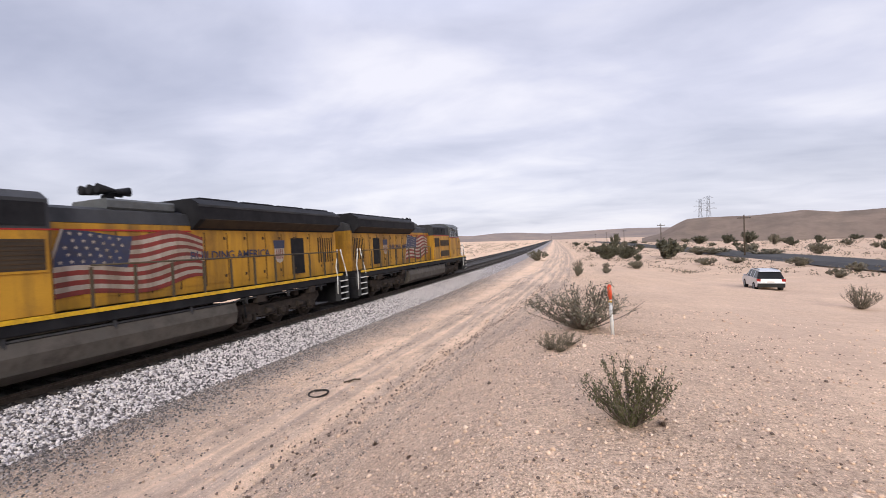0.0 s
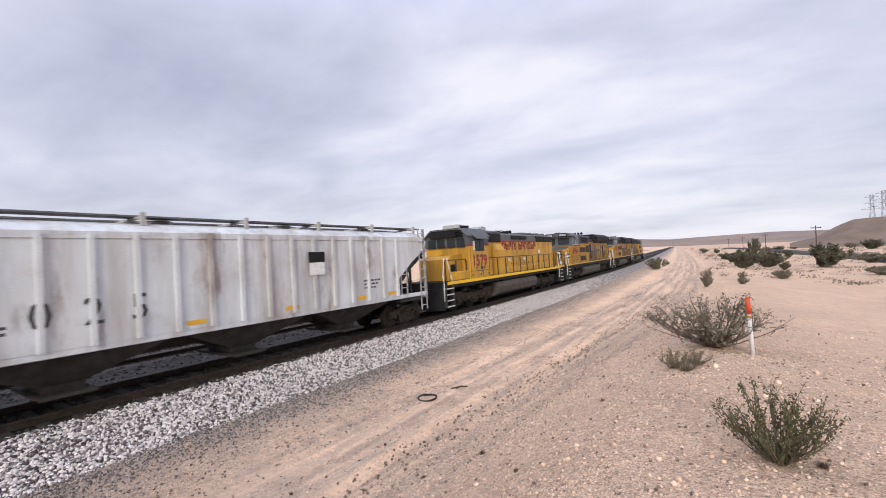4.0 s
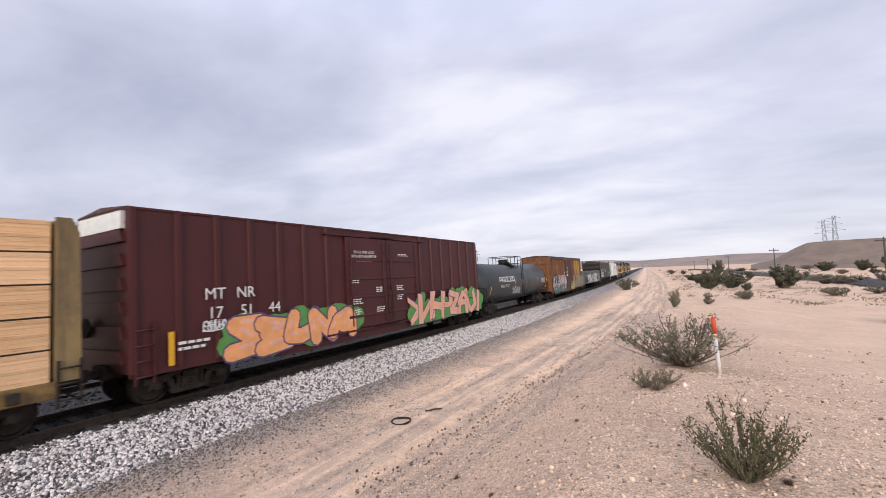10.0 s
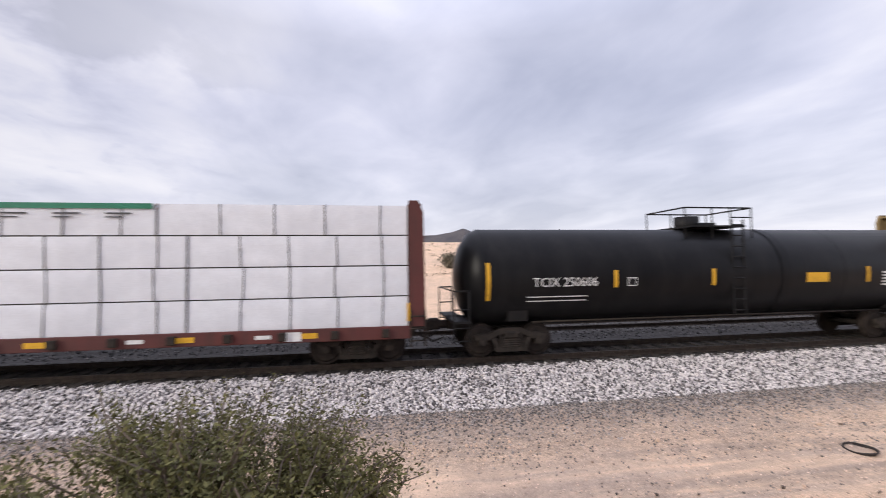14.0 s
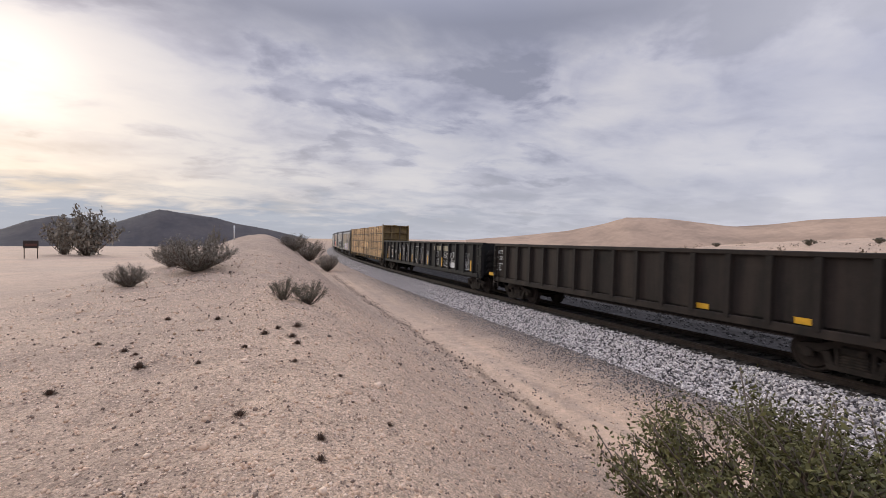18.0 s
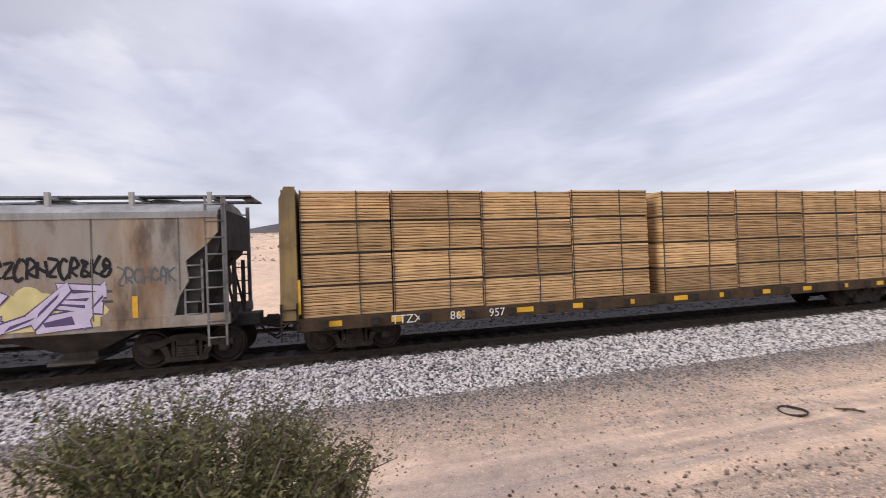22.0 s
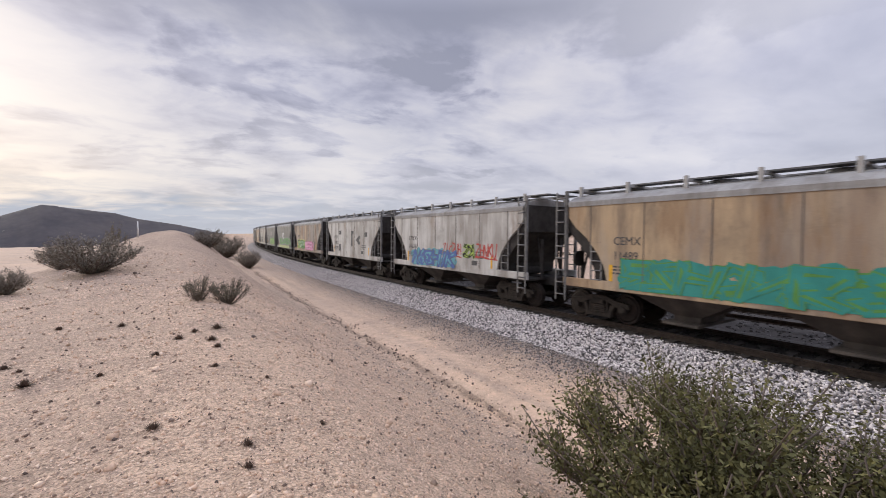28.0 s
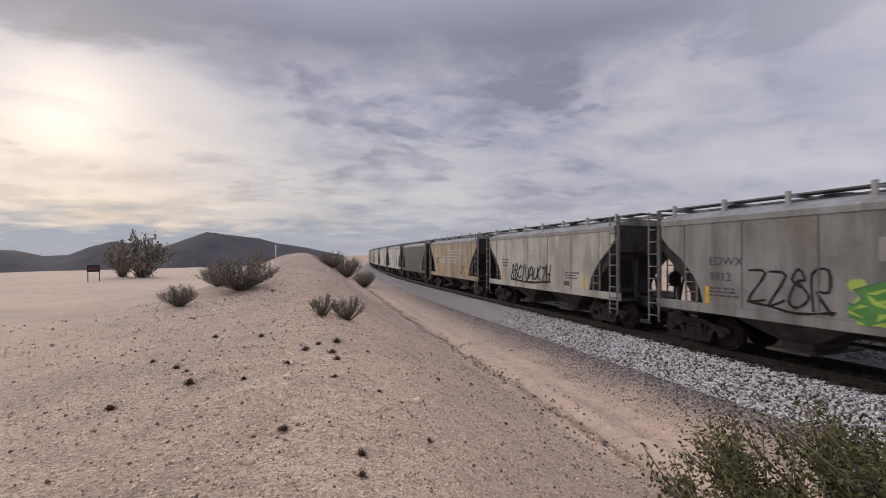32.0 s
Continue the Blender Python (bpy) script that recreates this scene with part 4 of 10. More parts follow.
def graffiti(parent, x0, x1, z0, z1, y, fill, line="black", back=None, letters=5, seed=1, inner=None):
    """A spray-painted piece: puffs behind, interlocked angular strokes with a thin edge and lights in them; no words."""
    r = random.Random(seed)
    w, h = (x1 - x0) / letters, z1 - z0
    g = None

    def put(name, mesh, colour):
        nonlocal g
        ob = part(name, mesh, paint(colour, SPRAY[colour]), g or parent, "" if g else "spray-painted shapes in %s and %s" % (fill, line))
        g = g or ob

    def clip(pts):
        return [(min(max(px, x0 - 0.15), x1 + 0.15), min(max(pz, z0), z1 + 0.05)) for px, pz in pts]
    if back:
        m = Mesh()
        n = letters * 5
        for i in range(n):
            cx, cz, rad = x0 + (x1 - x0) * (i + r.uniform(0.1, 0.9)) / n, z0 + h * r.uniform(0.35, 0.92), h * r.uniform(0.14, 0.27)
            flat_face(m, [(cx + rad * 1.25 * math.cos(t) * r.uniform(0.9, 1.1), max(z0, cz + rad * math.sin(t) * r.uniform(0.85, 1.1))) for t in (2 * math.pi * k / 14 for k in range(14))], y - 0.002 - 0.00005 * i)
        flat_face(m, [(x0, z0), (x1, z0 + 0.08 * h), (x1, z0 + 0.6 * h), (x0, z0 + 0.55 * h)], y - 0.0015)
        put("graffiti", m, back)
    keys = sorted(FORMS)
    for i in range(letters):
        d = y - 0.005 - 0.0042 * (i % 3)
        edge, body, light = Mesh(), Mesh(), Mesh()
        q = 0
        flip, tilt, grow = r.random() < 0.4, r.uniform(-0.2, 0.45), r.uniform(0.95, 1.25)
        for path in FORMS[r.choice(keys)]:
            pts = []
            for u, v in path:
                u = 0.5 + (0.5 - u if flip else u - 0.5) + tilt * (v - 0.5) + r.uniform(-0.16, 0.16)
                pts.append((x0 + (i + 0.5 + (u - 0.5) * 0.95 * grow) * w, z0 + 0.12 * h + 0.76 * h * min(1.08, max(-0.06, v + r.uniform(-0.12, 0.12)))))
            for a, b in zip(pts, pts[1:]):
                q += 1
                wa, wb = min(0.15 * h, 0.17 * w) * r.uniform(0.75, 1.4), min(0.15 * h, 0.17 * w) * r.uniform(0.6, 1.2)
                sk = r.uniform(-0.5, 0.5) * wa
                rim = 0.022 + 0.014 * h
                flat_face(edge, clip(slab(a, b, wa + rim, wb + rim, sk)), d - 0.00004 * q)
                flat_face(body, clip(slab(a, b, wa, wb, sk)), d - 0.0012 - 0.00004 * q)
                k0, k1 = r.uniform(0.05, 0.35), r.uniform(0.6, 0.95)
                m0 = (a[0] + (b[0] - a[0]) * k0, a[1] + (b[1] - a[1]) * k0)
                m1 = (a[0] + (b[0] - a[0]) * k1, a[1] + (b[1] - a[1]) * k1)
                flat_face(light, clip(slab(m0, m1, wa * r.uniform(0.12, 0.5), wb * r.uniform(0.05, 0.4), sk)), d - 0.0024 - 0.00004 * q)
        put("graffiti" if not g else "paint_outline", edge, line)
        put("paint_fill", body, fill)
        put("paint_light", light, inner or line)
    return g


def throwup(parent, x0, x1, z0, z1, y, fill, line, shapes, seed=1, back=None, shine=None, fat=0.17):
    """Fat outlined bubble shapes sprayed side by side; abstract forms."""
    r = random.Random(seed)
    n, h = len(shapes), z1 - z0
    w = (x1 - x0) / n
    rs = min(fat * h, 0.24 * w)
    g = None

    def capsule(m, a, b, rad, yy):
        ang = math.atan2(b[1] - a[1], b[0] - a[0])
        pts = [(a[0] + rad * math.cos(ang + math.pi / 2 + math.pi * k / 4), a[1] + rad * math.sin(ang + math.pi / 2 + math.pi * k / 4)) for k in range(5)]
        pts += [(b[0] + rad * math.cos(ang - math.pi / 2 + math.pi * k / 4), b[1] + rad * math.sin(ang - math.pi / 2 + math.pi * k / 4)) for k in range(5)]
        flat_face(m, pts, yy)

    def put(name, mesh, colour):
        nonlocal g
        ob = part(name, mesh, paint(colour, SPRAY[colour]), g or parent, "" if g else "fat spray-painted shapes in %s outlined in %s" % (fill, line))
        g = g or ob
    cloud = Mesh()
    if back:
        for i in range(n * 5):
            px, pz = x0 + (x1 - x0) * i / (n * 5 - 1), z0 + h * r.uniform(0.25, 0.8)
            capsule(cloud, (px - 0.1, pz), (px + 0.15, pz + r.uniform(-0.1, 0.1)), h * r.uniform(0.24, 0.36), y - 0.002 - 0.00004 * i)
        put("graffiti", cloud, back)
    for i, ch in enumerate(shapes):
        lean, up, grow = r.uniform(-0.05, 0.14) * h, r.uniform(-0.06, 0.06) * h, r.uniform(0.92, 1.12)
        cx, d = x0 + (i + 0.5) * w, y - 0.005 - 0.004 * (i % 5)
        edge, body, gleam = Mesh(), Mesh(), Mesh()
        q = 0
        flip, tilt = r.random() < 0.5, r.uniform(-0.35, 0.35)
        for path in FORMS[ch]:
            path = [(0.5 + (0.5 - u if flip else u - 0.5) * 1.25 + tilt * (v - 0.5) + r.uniform(-0.22, 0.22), min(1.05, max(-0.05, v + r.uniform(-0.2, 0.2)))) for u, v in path]
            ps = [(cx + (u - 0.5) * (w - 1.1 * rs) * grow + lean * (v - 0.5), z0 + rs + up + v * (h - 2 * rs) * grow) for u, v in path]
            for a, b in zip(ps, ps[1:]):
                q += 1
                capsule(edge, a, b, rs + max(0.05, 0.045 * h), d - 0.00005 * q)
                capsule(body, a, b, rs, d - 0.0015 - 0.00005 * q)
                if shine:
                    m0 = (a[0] * 0.7 + b[0] * 0.3 - rs * 0.2, a[1] * 0.7 + b[1] * 0.3 + rs * 0.35)
                    m1 = (a[0] * 0.35 + b[0] * 0.65 - rs * 0.2, a[1] * 0.35 + b[1] * 0.65 + rs * 0.35)
                    capsule(gleam, m0, m1, rs * 0.26, d - 0.003 - 0.00005 * q)
        put("graffiti" if not g else "outline", edge, line)
        put("fill", body, fill)
        if shine:
            put("highlight", gleam, shine)


def scrawl(parent, x0, x1, z0, z1, y, colour, seed=1, strokes=9, r_=0.018):
    """A thin spray or marker tag: joined looping strokes and an underline, no letters."""
    r = random.Random(seed)
    m = Mesh()
    h = z1 - z0
    n = max(2, int(round((x1 - x0) / (0.55 * h))))
    keys = sorted(FORMS)
    q = 0

    def stroke(pts):
        nonlocal q
        fine = []
        for k in range(len(pts) - 1):
            p0, p1, p2, p3 = pts[max(k - 1, 0)], pts[k], pts[k + 1], pts[min(k + 2, len(pts) - 1)]
            for t in (0.0, 0.34, 0.67):
                fine.append(tuple(0.5 * (2 * p1[c] + (p2[c] - p0[c]) * t + (2 * p0[c] - 5 * p1[c] + 4 * p2[c] - p3[c]) * t * t + (3 * p1[c] - p0[c] - 3 * p2[c] + p3[c]) * t ** 3) for c in (0, 1)))
        fine.append(pts[-1])
        for a, b in zip(fine, fine[1:]):
            q += 1
            k = r_ * r.uniform(0.7, 1.15)
            flat_face(m, slab(a, b, k, k, 0.0), y - 0.006 - 0.00003 * (q % 60))
    for i in range(n):
        tilt = r.uniform(-0.1, 0.4)
        for path in FORMS[r.choice(keys)]:
            stroke([(x0 + (x1 - x0) * (i + 0.12 + 0.8 * (u + tilt * (v - 0.5) + r.uniform(-0.15, 0.15))) / n, z0 + h * (v + r.uniform(-0.14, 0.14))) for u, v in path])
    if strokes > 5:
        zz = z0 - 0.08 * h
        stroke([(x0 + (x1 - x0) * t, zz + 0.10 * h * math.sin(5 * t + seed)) for t in (0.0, 0.3, 0.6, 1.0)])
    return part("scrawl", m, paint(colour, SPRAY[colour]), parent, "thin looping %s spray line" % colour)


TALL = {"hopper car": 1.05, "tank car": 1.055, "locomotive": 1.04, "boxcar": 1.02, "flat car": 1.015, "gondola car": 1.05}
CARS = []        # (thing, offset along the train, truck spread)


def car(name, label, category, front, rear, spread=None, group="cars of the train"):
    ob = new(name)
    tagged(ob, label, category, group)
    L = front - rear
    CARS.append((ob, (front + rear) / 2, spread or L * 0.62))
    ob.scale.z = TALL.get(category, 1.0)
    return ob, L


# ---------------------------------------------------------------- covered hoppers
def hopper(front, rear, colour, label, top=4.18, ribs=0, bays=2, seams=6, wide=1.50, dark=None, big=False, cut=None, over=1.12, posts=None, ribbing=None):
    ob, L = car("covered_hopper", label, "hopper car", front, rear)
    h = L / 2
    b = h - over     # end of the body at the top
    z0, zs = 1.22, top - 0.42           # side sill and eaves
    cut = cut or (1.55 if not big else 1.9)
    # near-black for the ends: grime plus the shade of the recess
    M_end = dark or mat("hopper_end_grime_shade", (0.034, 0.031, 0.029), (0.06, 0.055, 0.051), 0.8, 0, 2, 0.1, (0.022, 0.02, 0.019), 0.5)
    # body side outline, with the curved cut over each truck
    half = [(b, zs), (b, zs - 0.45), (b - 0.30, zs - 0.78), (b - 0.75, zs - 1.12), (b - cut + 0.35, zs - 1.62), (b - cut + 0.12, zs - 2.0), (b - cut, z0 + 0.1)]
    if big:
        half = [(b, zs), (b, zs - 0.55), (b - cut * 0.45, zs - 1.0), (b - cut + 0.12, zs - 1.62), (b - cut, zs - 1.74), (b - cut, z0 + 0.1)]
    prof = half + [(-x, z) for x, z in reversed(half)]
    m = Mesh()
    m.prism(prof[::-1], -wide, wide, axis="y")
    body = part("body", m, colour, ob)
    # slope sheet set back behind the curved cut, the recess's shade in its dark colour
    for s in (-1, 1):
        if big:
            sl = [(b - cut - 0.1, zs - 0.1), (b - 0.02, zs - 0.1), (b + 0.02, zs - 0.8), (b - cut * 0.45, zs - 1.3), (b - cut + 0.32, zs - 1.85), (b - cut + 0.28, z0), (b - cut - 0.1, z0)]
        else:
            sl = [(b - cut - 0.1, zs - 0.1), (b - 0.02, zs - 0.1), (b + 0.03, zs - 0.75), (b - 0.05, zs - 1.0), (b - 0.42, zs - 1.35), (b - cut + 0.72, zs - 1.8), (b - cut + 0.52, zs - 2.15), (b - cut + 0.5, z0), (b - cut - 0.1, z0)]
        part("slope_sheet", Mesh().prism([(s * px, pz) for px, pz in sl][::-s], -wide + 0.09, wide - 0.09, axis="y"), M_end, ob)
    # seams or ribs on both sides
    n = ribs or seams
    M_seam = mat("seam_rust", (0.16, 0.14, 0.12), (0.11, 0.095, 0.08), 0.8, 0, 4, 0.05)
    M_roof = mat("hopper_roof_grey", (0.34, 0.335, 0.325), (0.26, 0.255, 0.25), 0.7, 0, 1.0, 0.06, (0.14, 0.12, 0.10), 0.6, 30, streak=True) if not big else colour
    for side in (-1, 1):
        part("eaves_band", Mesh().box(-b, b, side * (wide + 0.012) - 0.015, side * (wide + 0.012) + 0.015, zs - 0.10, zs - 0.03), M_roof, body)
    for side in (-1, 1):
        span = b - (cut + 0.1 if ribs else 0.9)
        for i in range(n):
            x = -span + 2 * span * i / (n - 1)
            lo = z0 + 0.1 if abs(x) < b - cut else np.interp(abs(x), [b - cut, b - cut + 0.35, b - 0.75, b - 0.3, b], [zs - 2.0, zs - 1.62, zs - 1.12, zs - 0.78, zs - 0.5]) + 0.02
            if ribs:
                part("side_rib", Mesh().prism([(x - 0.06, side * wide), (x + 0.06, side * wide), (x + 0.05, side * (wide + 0.09)), (x - 0.05, side * (wide + 0.09))][::side], float(lo), zs, axis="z"), ribbing or colour, body)
            else:
                part("side_seam", Mesh().box(x - 0.014, x + 0.014, side * wide - 0.008, side * wide + 0.008, float(lo), zs - 0.06), M_seam, body)
    # roof, rounded
    pr = [(-wide - 0.03, zs - 0.03), (wide + 0.03, zs - 0.03), (wide + 0.03, zs + 0.05), (wide * 0.82, zs + 0.22), (wide * 0.5, zs + 0.33), (0, zs + 0.37), (-wide * 0.5, zs + 0.33), (-wide * 0.82, zs + 0.22), (-wide - 0.03, zs + 0.05)]
    part("roof", Mesh().prism(pr, -b - 0.02, b + 0.02), M_roof, ob)
    # running board and its brackets
    mm = Mesh()
    for y in (-0.62, 0.62):
        mm.box(-h + 0.44, h - 0.44, y - 0.25, y + 0.25, top + 0.06, top + 0.10)
    for x in (-h + 0.6, h - 0.6):
        mm.box(x - 0.15, x + 0.15, -0.85, 0.85, top + 0.06, top + 0.10)
    part("running_board", mm, mat("grating_steel", (0.16, 0.16, 0.165), (0.10, 0.10, 0.10), 0.6, 0.4, 4, 0.2), ob, "steel grating walkway")
    for i in range(7):
        x = -b + 0.25 + (2 * b - 0.5) * i / 6
        part("walkway_bracket", shared(("walkway_bracket", round(top, 2), wide), lambda m: m.prism([(-1.23, zs + 0.1), (-1.13, zs + 0.1), (-1.13, top), (1.13, top), (1.13, zs + 0.1), (1.23, zs + 0.1), (1.23, top + 0.14), (1.13, top + 0.14), (1.13, top + 0.055), (-1.13, top + 0.055), (-1.13, top + 0.14), (-1.23, top + 0.14)], -0.05, 0.05), mat("bracket_pale", (0.42, 0.41, 0.39), (0.30, 0.29, 0.275), 0.65, 0.1, 4, 0.1)), None, ob, at=pose(x, 0, 0))
    # hatches
    hm = mat("hatch_grey", (0.33, 0.33, 0.33), (0.22, 0.22, 0.22), 0.6, 0.2, 3, 0.1)
    for i in range(4):
        x = -b * 0.7 + 1.4 * b * i / 3
        part("roof_hatch", shared("roof_hatch", lambda m: m.cyl((0, 0, 0), (0, 0, 0.12), 0.38, 16) and m.cyl((0, 0, 0.12), (0, 0, 0.16), 0.41, 16, 0.3), hm), None, ob, at=pose(x, 0, zs + 0.34))
    # sills
    for k in (-1, 1):
        part("side_sill", Mesh().box(-h + 0.9, h - 0.9, k * (wide - 0.07) - 0.06, k * (wide - 0.07) + 0.06, z0 - (0.04 if big else 0.16), z0 + 0.12, 0.015), colour, ob)
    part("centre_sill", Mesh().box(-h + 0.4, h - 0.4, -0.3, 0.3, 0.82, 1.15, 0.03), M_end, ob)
    # discharge bays
    for i in range(bays):
        x = (i - (bays - 1) / 2) * (2 * (b - cut) - 0.5) / max(bays, 1)
        w = (b - cut) * 0.94 / bays * (1.0 if bays > 2 else 0.94)

        def bay(m, w=w):
            rings = [[(-w, -wide + 0.1, z0), (w, -wide + 0.1, z0), (w, wide - 0.1, z0), (-w, wide - 0.1, z0)], [(-0.38, -0.75, 0.52), (0.38, -0.75, 0.52), (0.38, 0.75, 0.52), (-0.38, 0.75, 0.52)], [(-0.36, -0.7, 0.36), (0.36, -0.7, 0.36), (0.36, 0.7, 0.36), (-0.36, 0.7, 0.36)]]
            m.loft(rings, smooth=False)
            m.box(-0.5, 0.5, -1.15, 1.15, 0.30, 0.37)
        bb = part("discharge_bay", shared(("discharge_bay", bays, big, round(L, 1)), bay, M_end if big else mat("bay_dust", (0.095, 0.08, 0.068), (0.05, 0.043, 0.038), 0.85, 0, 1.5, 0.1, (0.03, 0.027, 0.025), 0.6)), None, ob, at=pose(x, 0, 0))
    # end frames: posts, ladders, platform, brake gear
    M_post = posts or mat("ladder_grey", (0.21, 0.205, 0.20), (0.13, 0.125, 0.12), 0.65, 0.1, 4, 0.1)
    for s in (-1, 1):
        e = s * (h - 0.98)
        for y in (-wide + 0.05, wide - 0.05):
            part("corner_post", Mesh().box(e - 0.05, e + 0.05, y - 0.05, y + 0.05, 1.05, top + 0.02), M_post, ob)
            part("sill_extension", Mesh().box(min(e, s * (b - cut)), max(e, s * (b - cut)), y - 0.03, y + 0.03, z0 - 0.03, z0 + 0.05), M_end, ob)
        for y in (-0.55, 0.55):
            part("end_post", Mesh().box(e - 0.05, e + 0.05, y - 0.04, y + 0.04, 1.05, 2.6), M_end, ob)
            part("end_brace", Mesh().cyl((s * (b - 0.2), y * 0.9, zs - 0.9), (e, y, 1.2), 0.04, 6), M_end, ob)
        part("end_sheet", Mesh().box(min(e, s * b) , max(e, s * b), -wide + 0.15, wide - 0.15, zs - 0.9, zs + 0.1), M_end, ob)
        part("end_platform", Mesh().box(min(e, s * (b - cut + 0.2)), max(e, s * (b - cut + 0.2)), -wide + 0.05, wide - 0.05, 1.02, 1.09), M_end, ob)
        for y, t in ((-wide + 0.02, 0), (wide - 0.02, 180)):
            ladder(ob, e - 0.42 if t == 0 else e + 0.0, y, 0.55, top, 0.42, M_post, 9, t)
        ladder(ob, s * (b - cut + 0.45) - 0.2, -wide + 0.05, 1.2, zs - 1.1, 0.4, M_post, 5)
        mm = Mesh()
        mm.tube([(e, -0.75 - 0.0, 1.1), (e, -0.75, 1.95)], 0.03)
        mm.cyl((e - 0.03 * s, -0.75, 1.95), (e + 0.06 * s, -0.75, 1.95), 0.26, 14)
        if s == -1:
            part("brake_wheel", mm, M_end, ob)
        part("air_reservoir", Mesh().cyl((s * (b - cut + 0.75), -0.9, 1.32), (s * (b - cut + 0.75), 0.2, 1.32), 0.16, 10), M_end, ob)
    for x in (-(h - 2.05), h - 2.05):
        truck(ob, x)
    couplers(ob, h)
    return ob, -wide, b, zs, z0


# ---------------------------------------------------------------- locomotives
M_LY = mat("armour_yellow", (0.47, 0.245, 0.022), (0.38, 0.185, 0.017), 0.5, 0, 0.6, 0.05, (0.075, 0.043, 0.02), 0.8, streak=True)
M_LY_CLEAN = mat("fresh_armour_yellow", (0.60, 0.33, 0.035), (0.53, 0.28, 0.03), 0.45, 0, 0.6, 0.04, (0.14, 0.085, 0.035), 0.6, streak=True)
M_LG = mat("loco_grey", (0.105, 0.112, 0.115), (0.075, 0.08, 0.083), 0.55, 0, 1.2, 0.05, (0.045, 0.043, 0.04), 0.6)
M_LSOOT = mat("sooty_grey", (0.035, 0.036, 0.04), (0.055, 0.055, 0.058), 0.6, 0, 0.8, 0.06, (0.02, 0.02, 0.02), 0.6, streak=True)
M_LBLACK = mat("radiator_black", (0.010, 0.010, 0.012), (0.019, 0.019, 0.021), 0.65, 0, 2, 0.1)
M_STRIPE = mat("sill_yellow", (0.66, 0.40, 0.018), (0.55, 0.31, 0.018), 0.4, 0, 3, 0.02, (0.16, 0.095, 0.03), 0.6)
M_RED = mat("lettering_red", (0.33, 0.022, 0.018), (0.26, 0.02, 0.016), 0.5, 0, 4, 0.02)
M_TANKG = mat("fuel_tank_grey", (0.066, 0.06, 0.052), (0.09, 0.078, 0.066), 0.75, 0, 1.4, 0.1, (0.032, 0.026, 0.022), 0.7)
M_GLASS = mat("cab_glass", (0.02, 0.025, 0.03), (0.03, 0.035, 0.04), 0.08, 0, 1, 0)
M_WINFRAME = mat("window_frame_alloy", (0.40, 0.41, 0.42), (0.32, 0.33, 0.34), 0.4, 0.3, 4, 0.02)
M_RAIL_W = mat("handrail_white", (0.66, 0.66, 0.64), (0.52, 0.52, 0.50), 0.5, 0, 5, 0.02)
M_RAIL_D = mat("handrail_dark", (0.07, 0.052, 0.03), (0.05, 0.04, 0.028), 0.55, 0, 5, 0.02)
M_BLUE = mat("flag_blue", (0.028, 0.036, 0.075), (0.04, 0.045, 0.085), 0.55, 0, 3, 0.02, (0.05, 0.04, 0.03), 0.5)
M_FLAGW = mat("flag_white", (0.42, 0.37, 0.31), (0.30, 0.255, 0.205), 0.55, 0, 1.2, 0.02, (0.13, 0.085, 0.05), 0.55, streak=True)
M_FLAGR = mat("flag_red", (0.23, 0.036, 0.028), (0.16, 0.03, 0.025), 0.55, 0, 1.2, 0.02, (0.06, 0.03, 0.02), 0.6, streak=True)
M_GRILLE = mat("grille_brown", (0.05, 0.036, 0.024), (0.032, 0.024, 0.018), 0.8, 0, 3, 0.1)
M_SEAM = mat("panel_joint_dark", (0.055, 0.032, 0.014), (0.04, 0.024, 0.012), 0.7, 0, 3, 0.0)
M_TRUCKL = mat("loco_truck_grime", (0.036, 0.029, 0.025), (0.024, 0.02, 0.018), 0.85, 0, 3, 0.3, (0.065, 0.05, 0.04), 0.55)


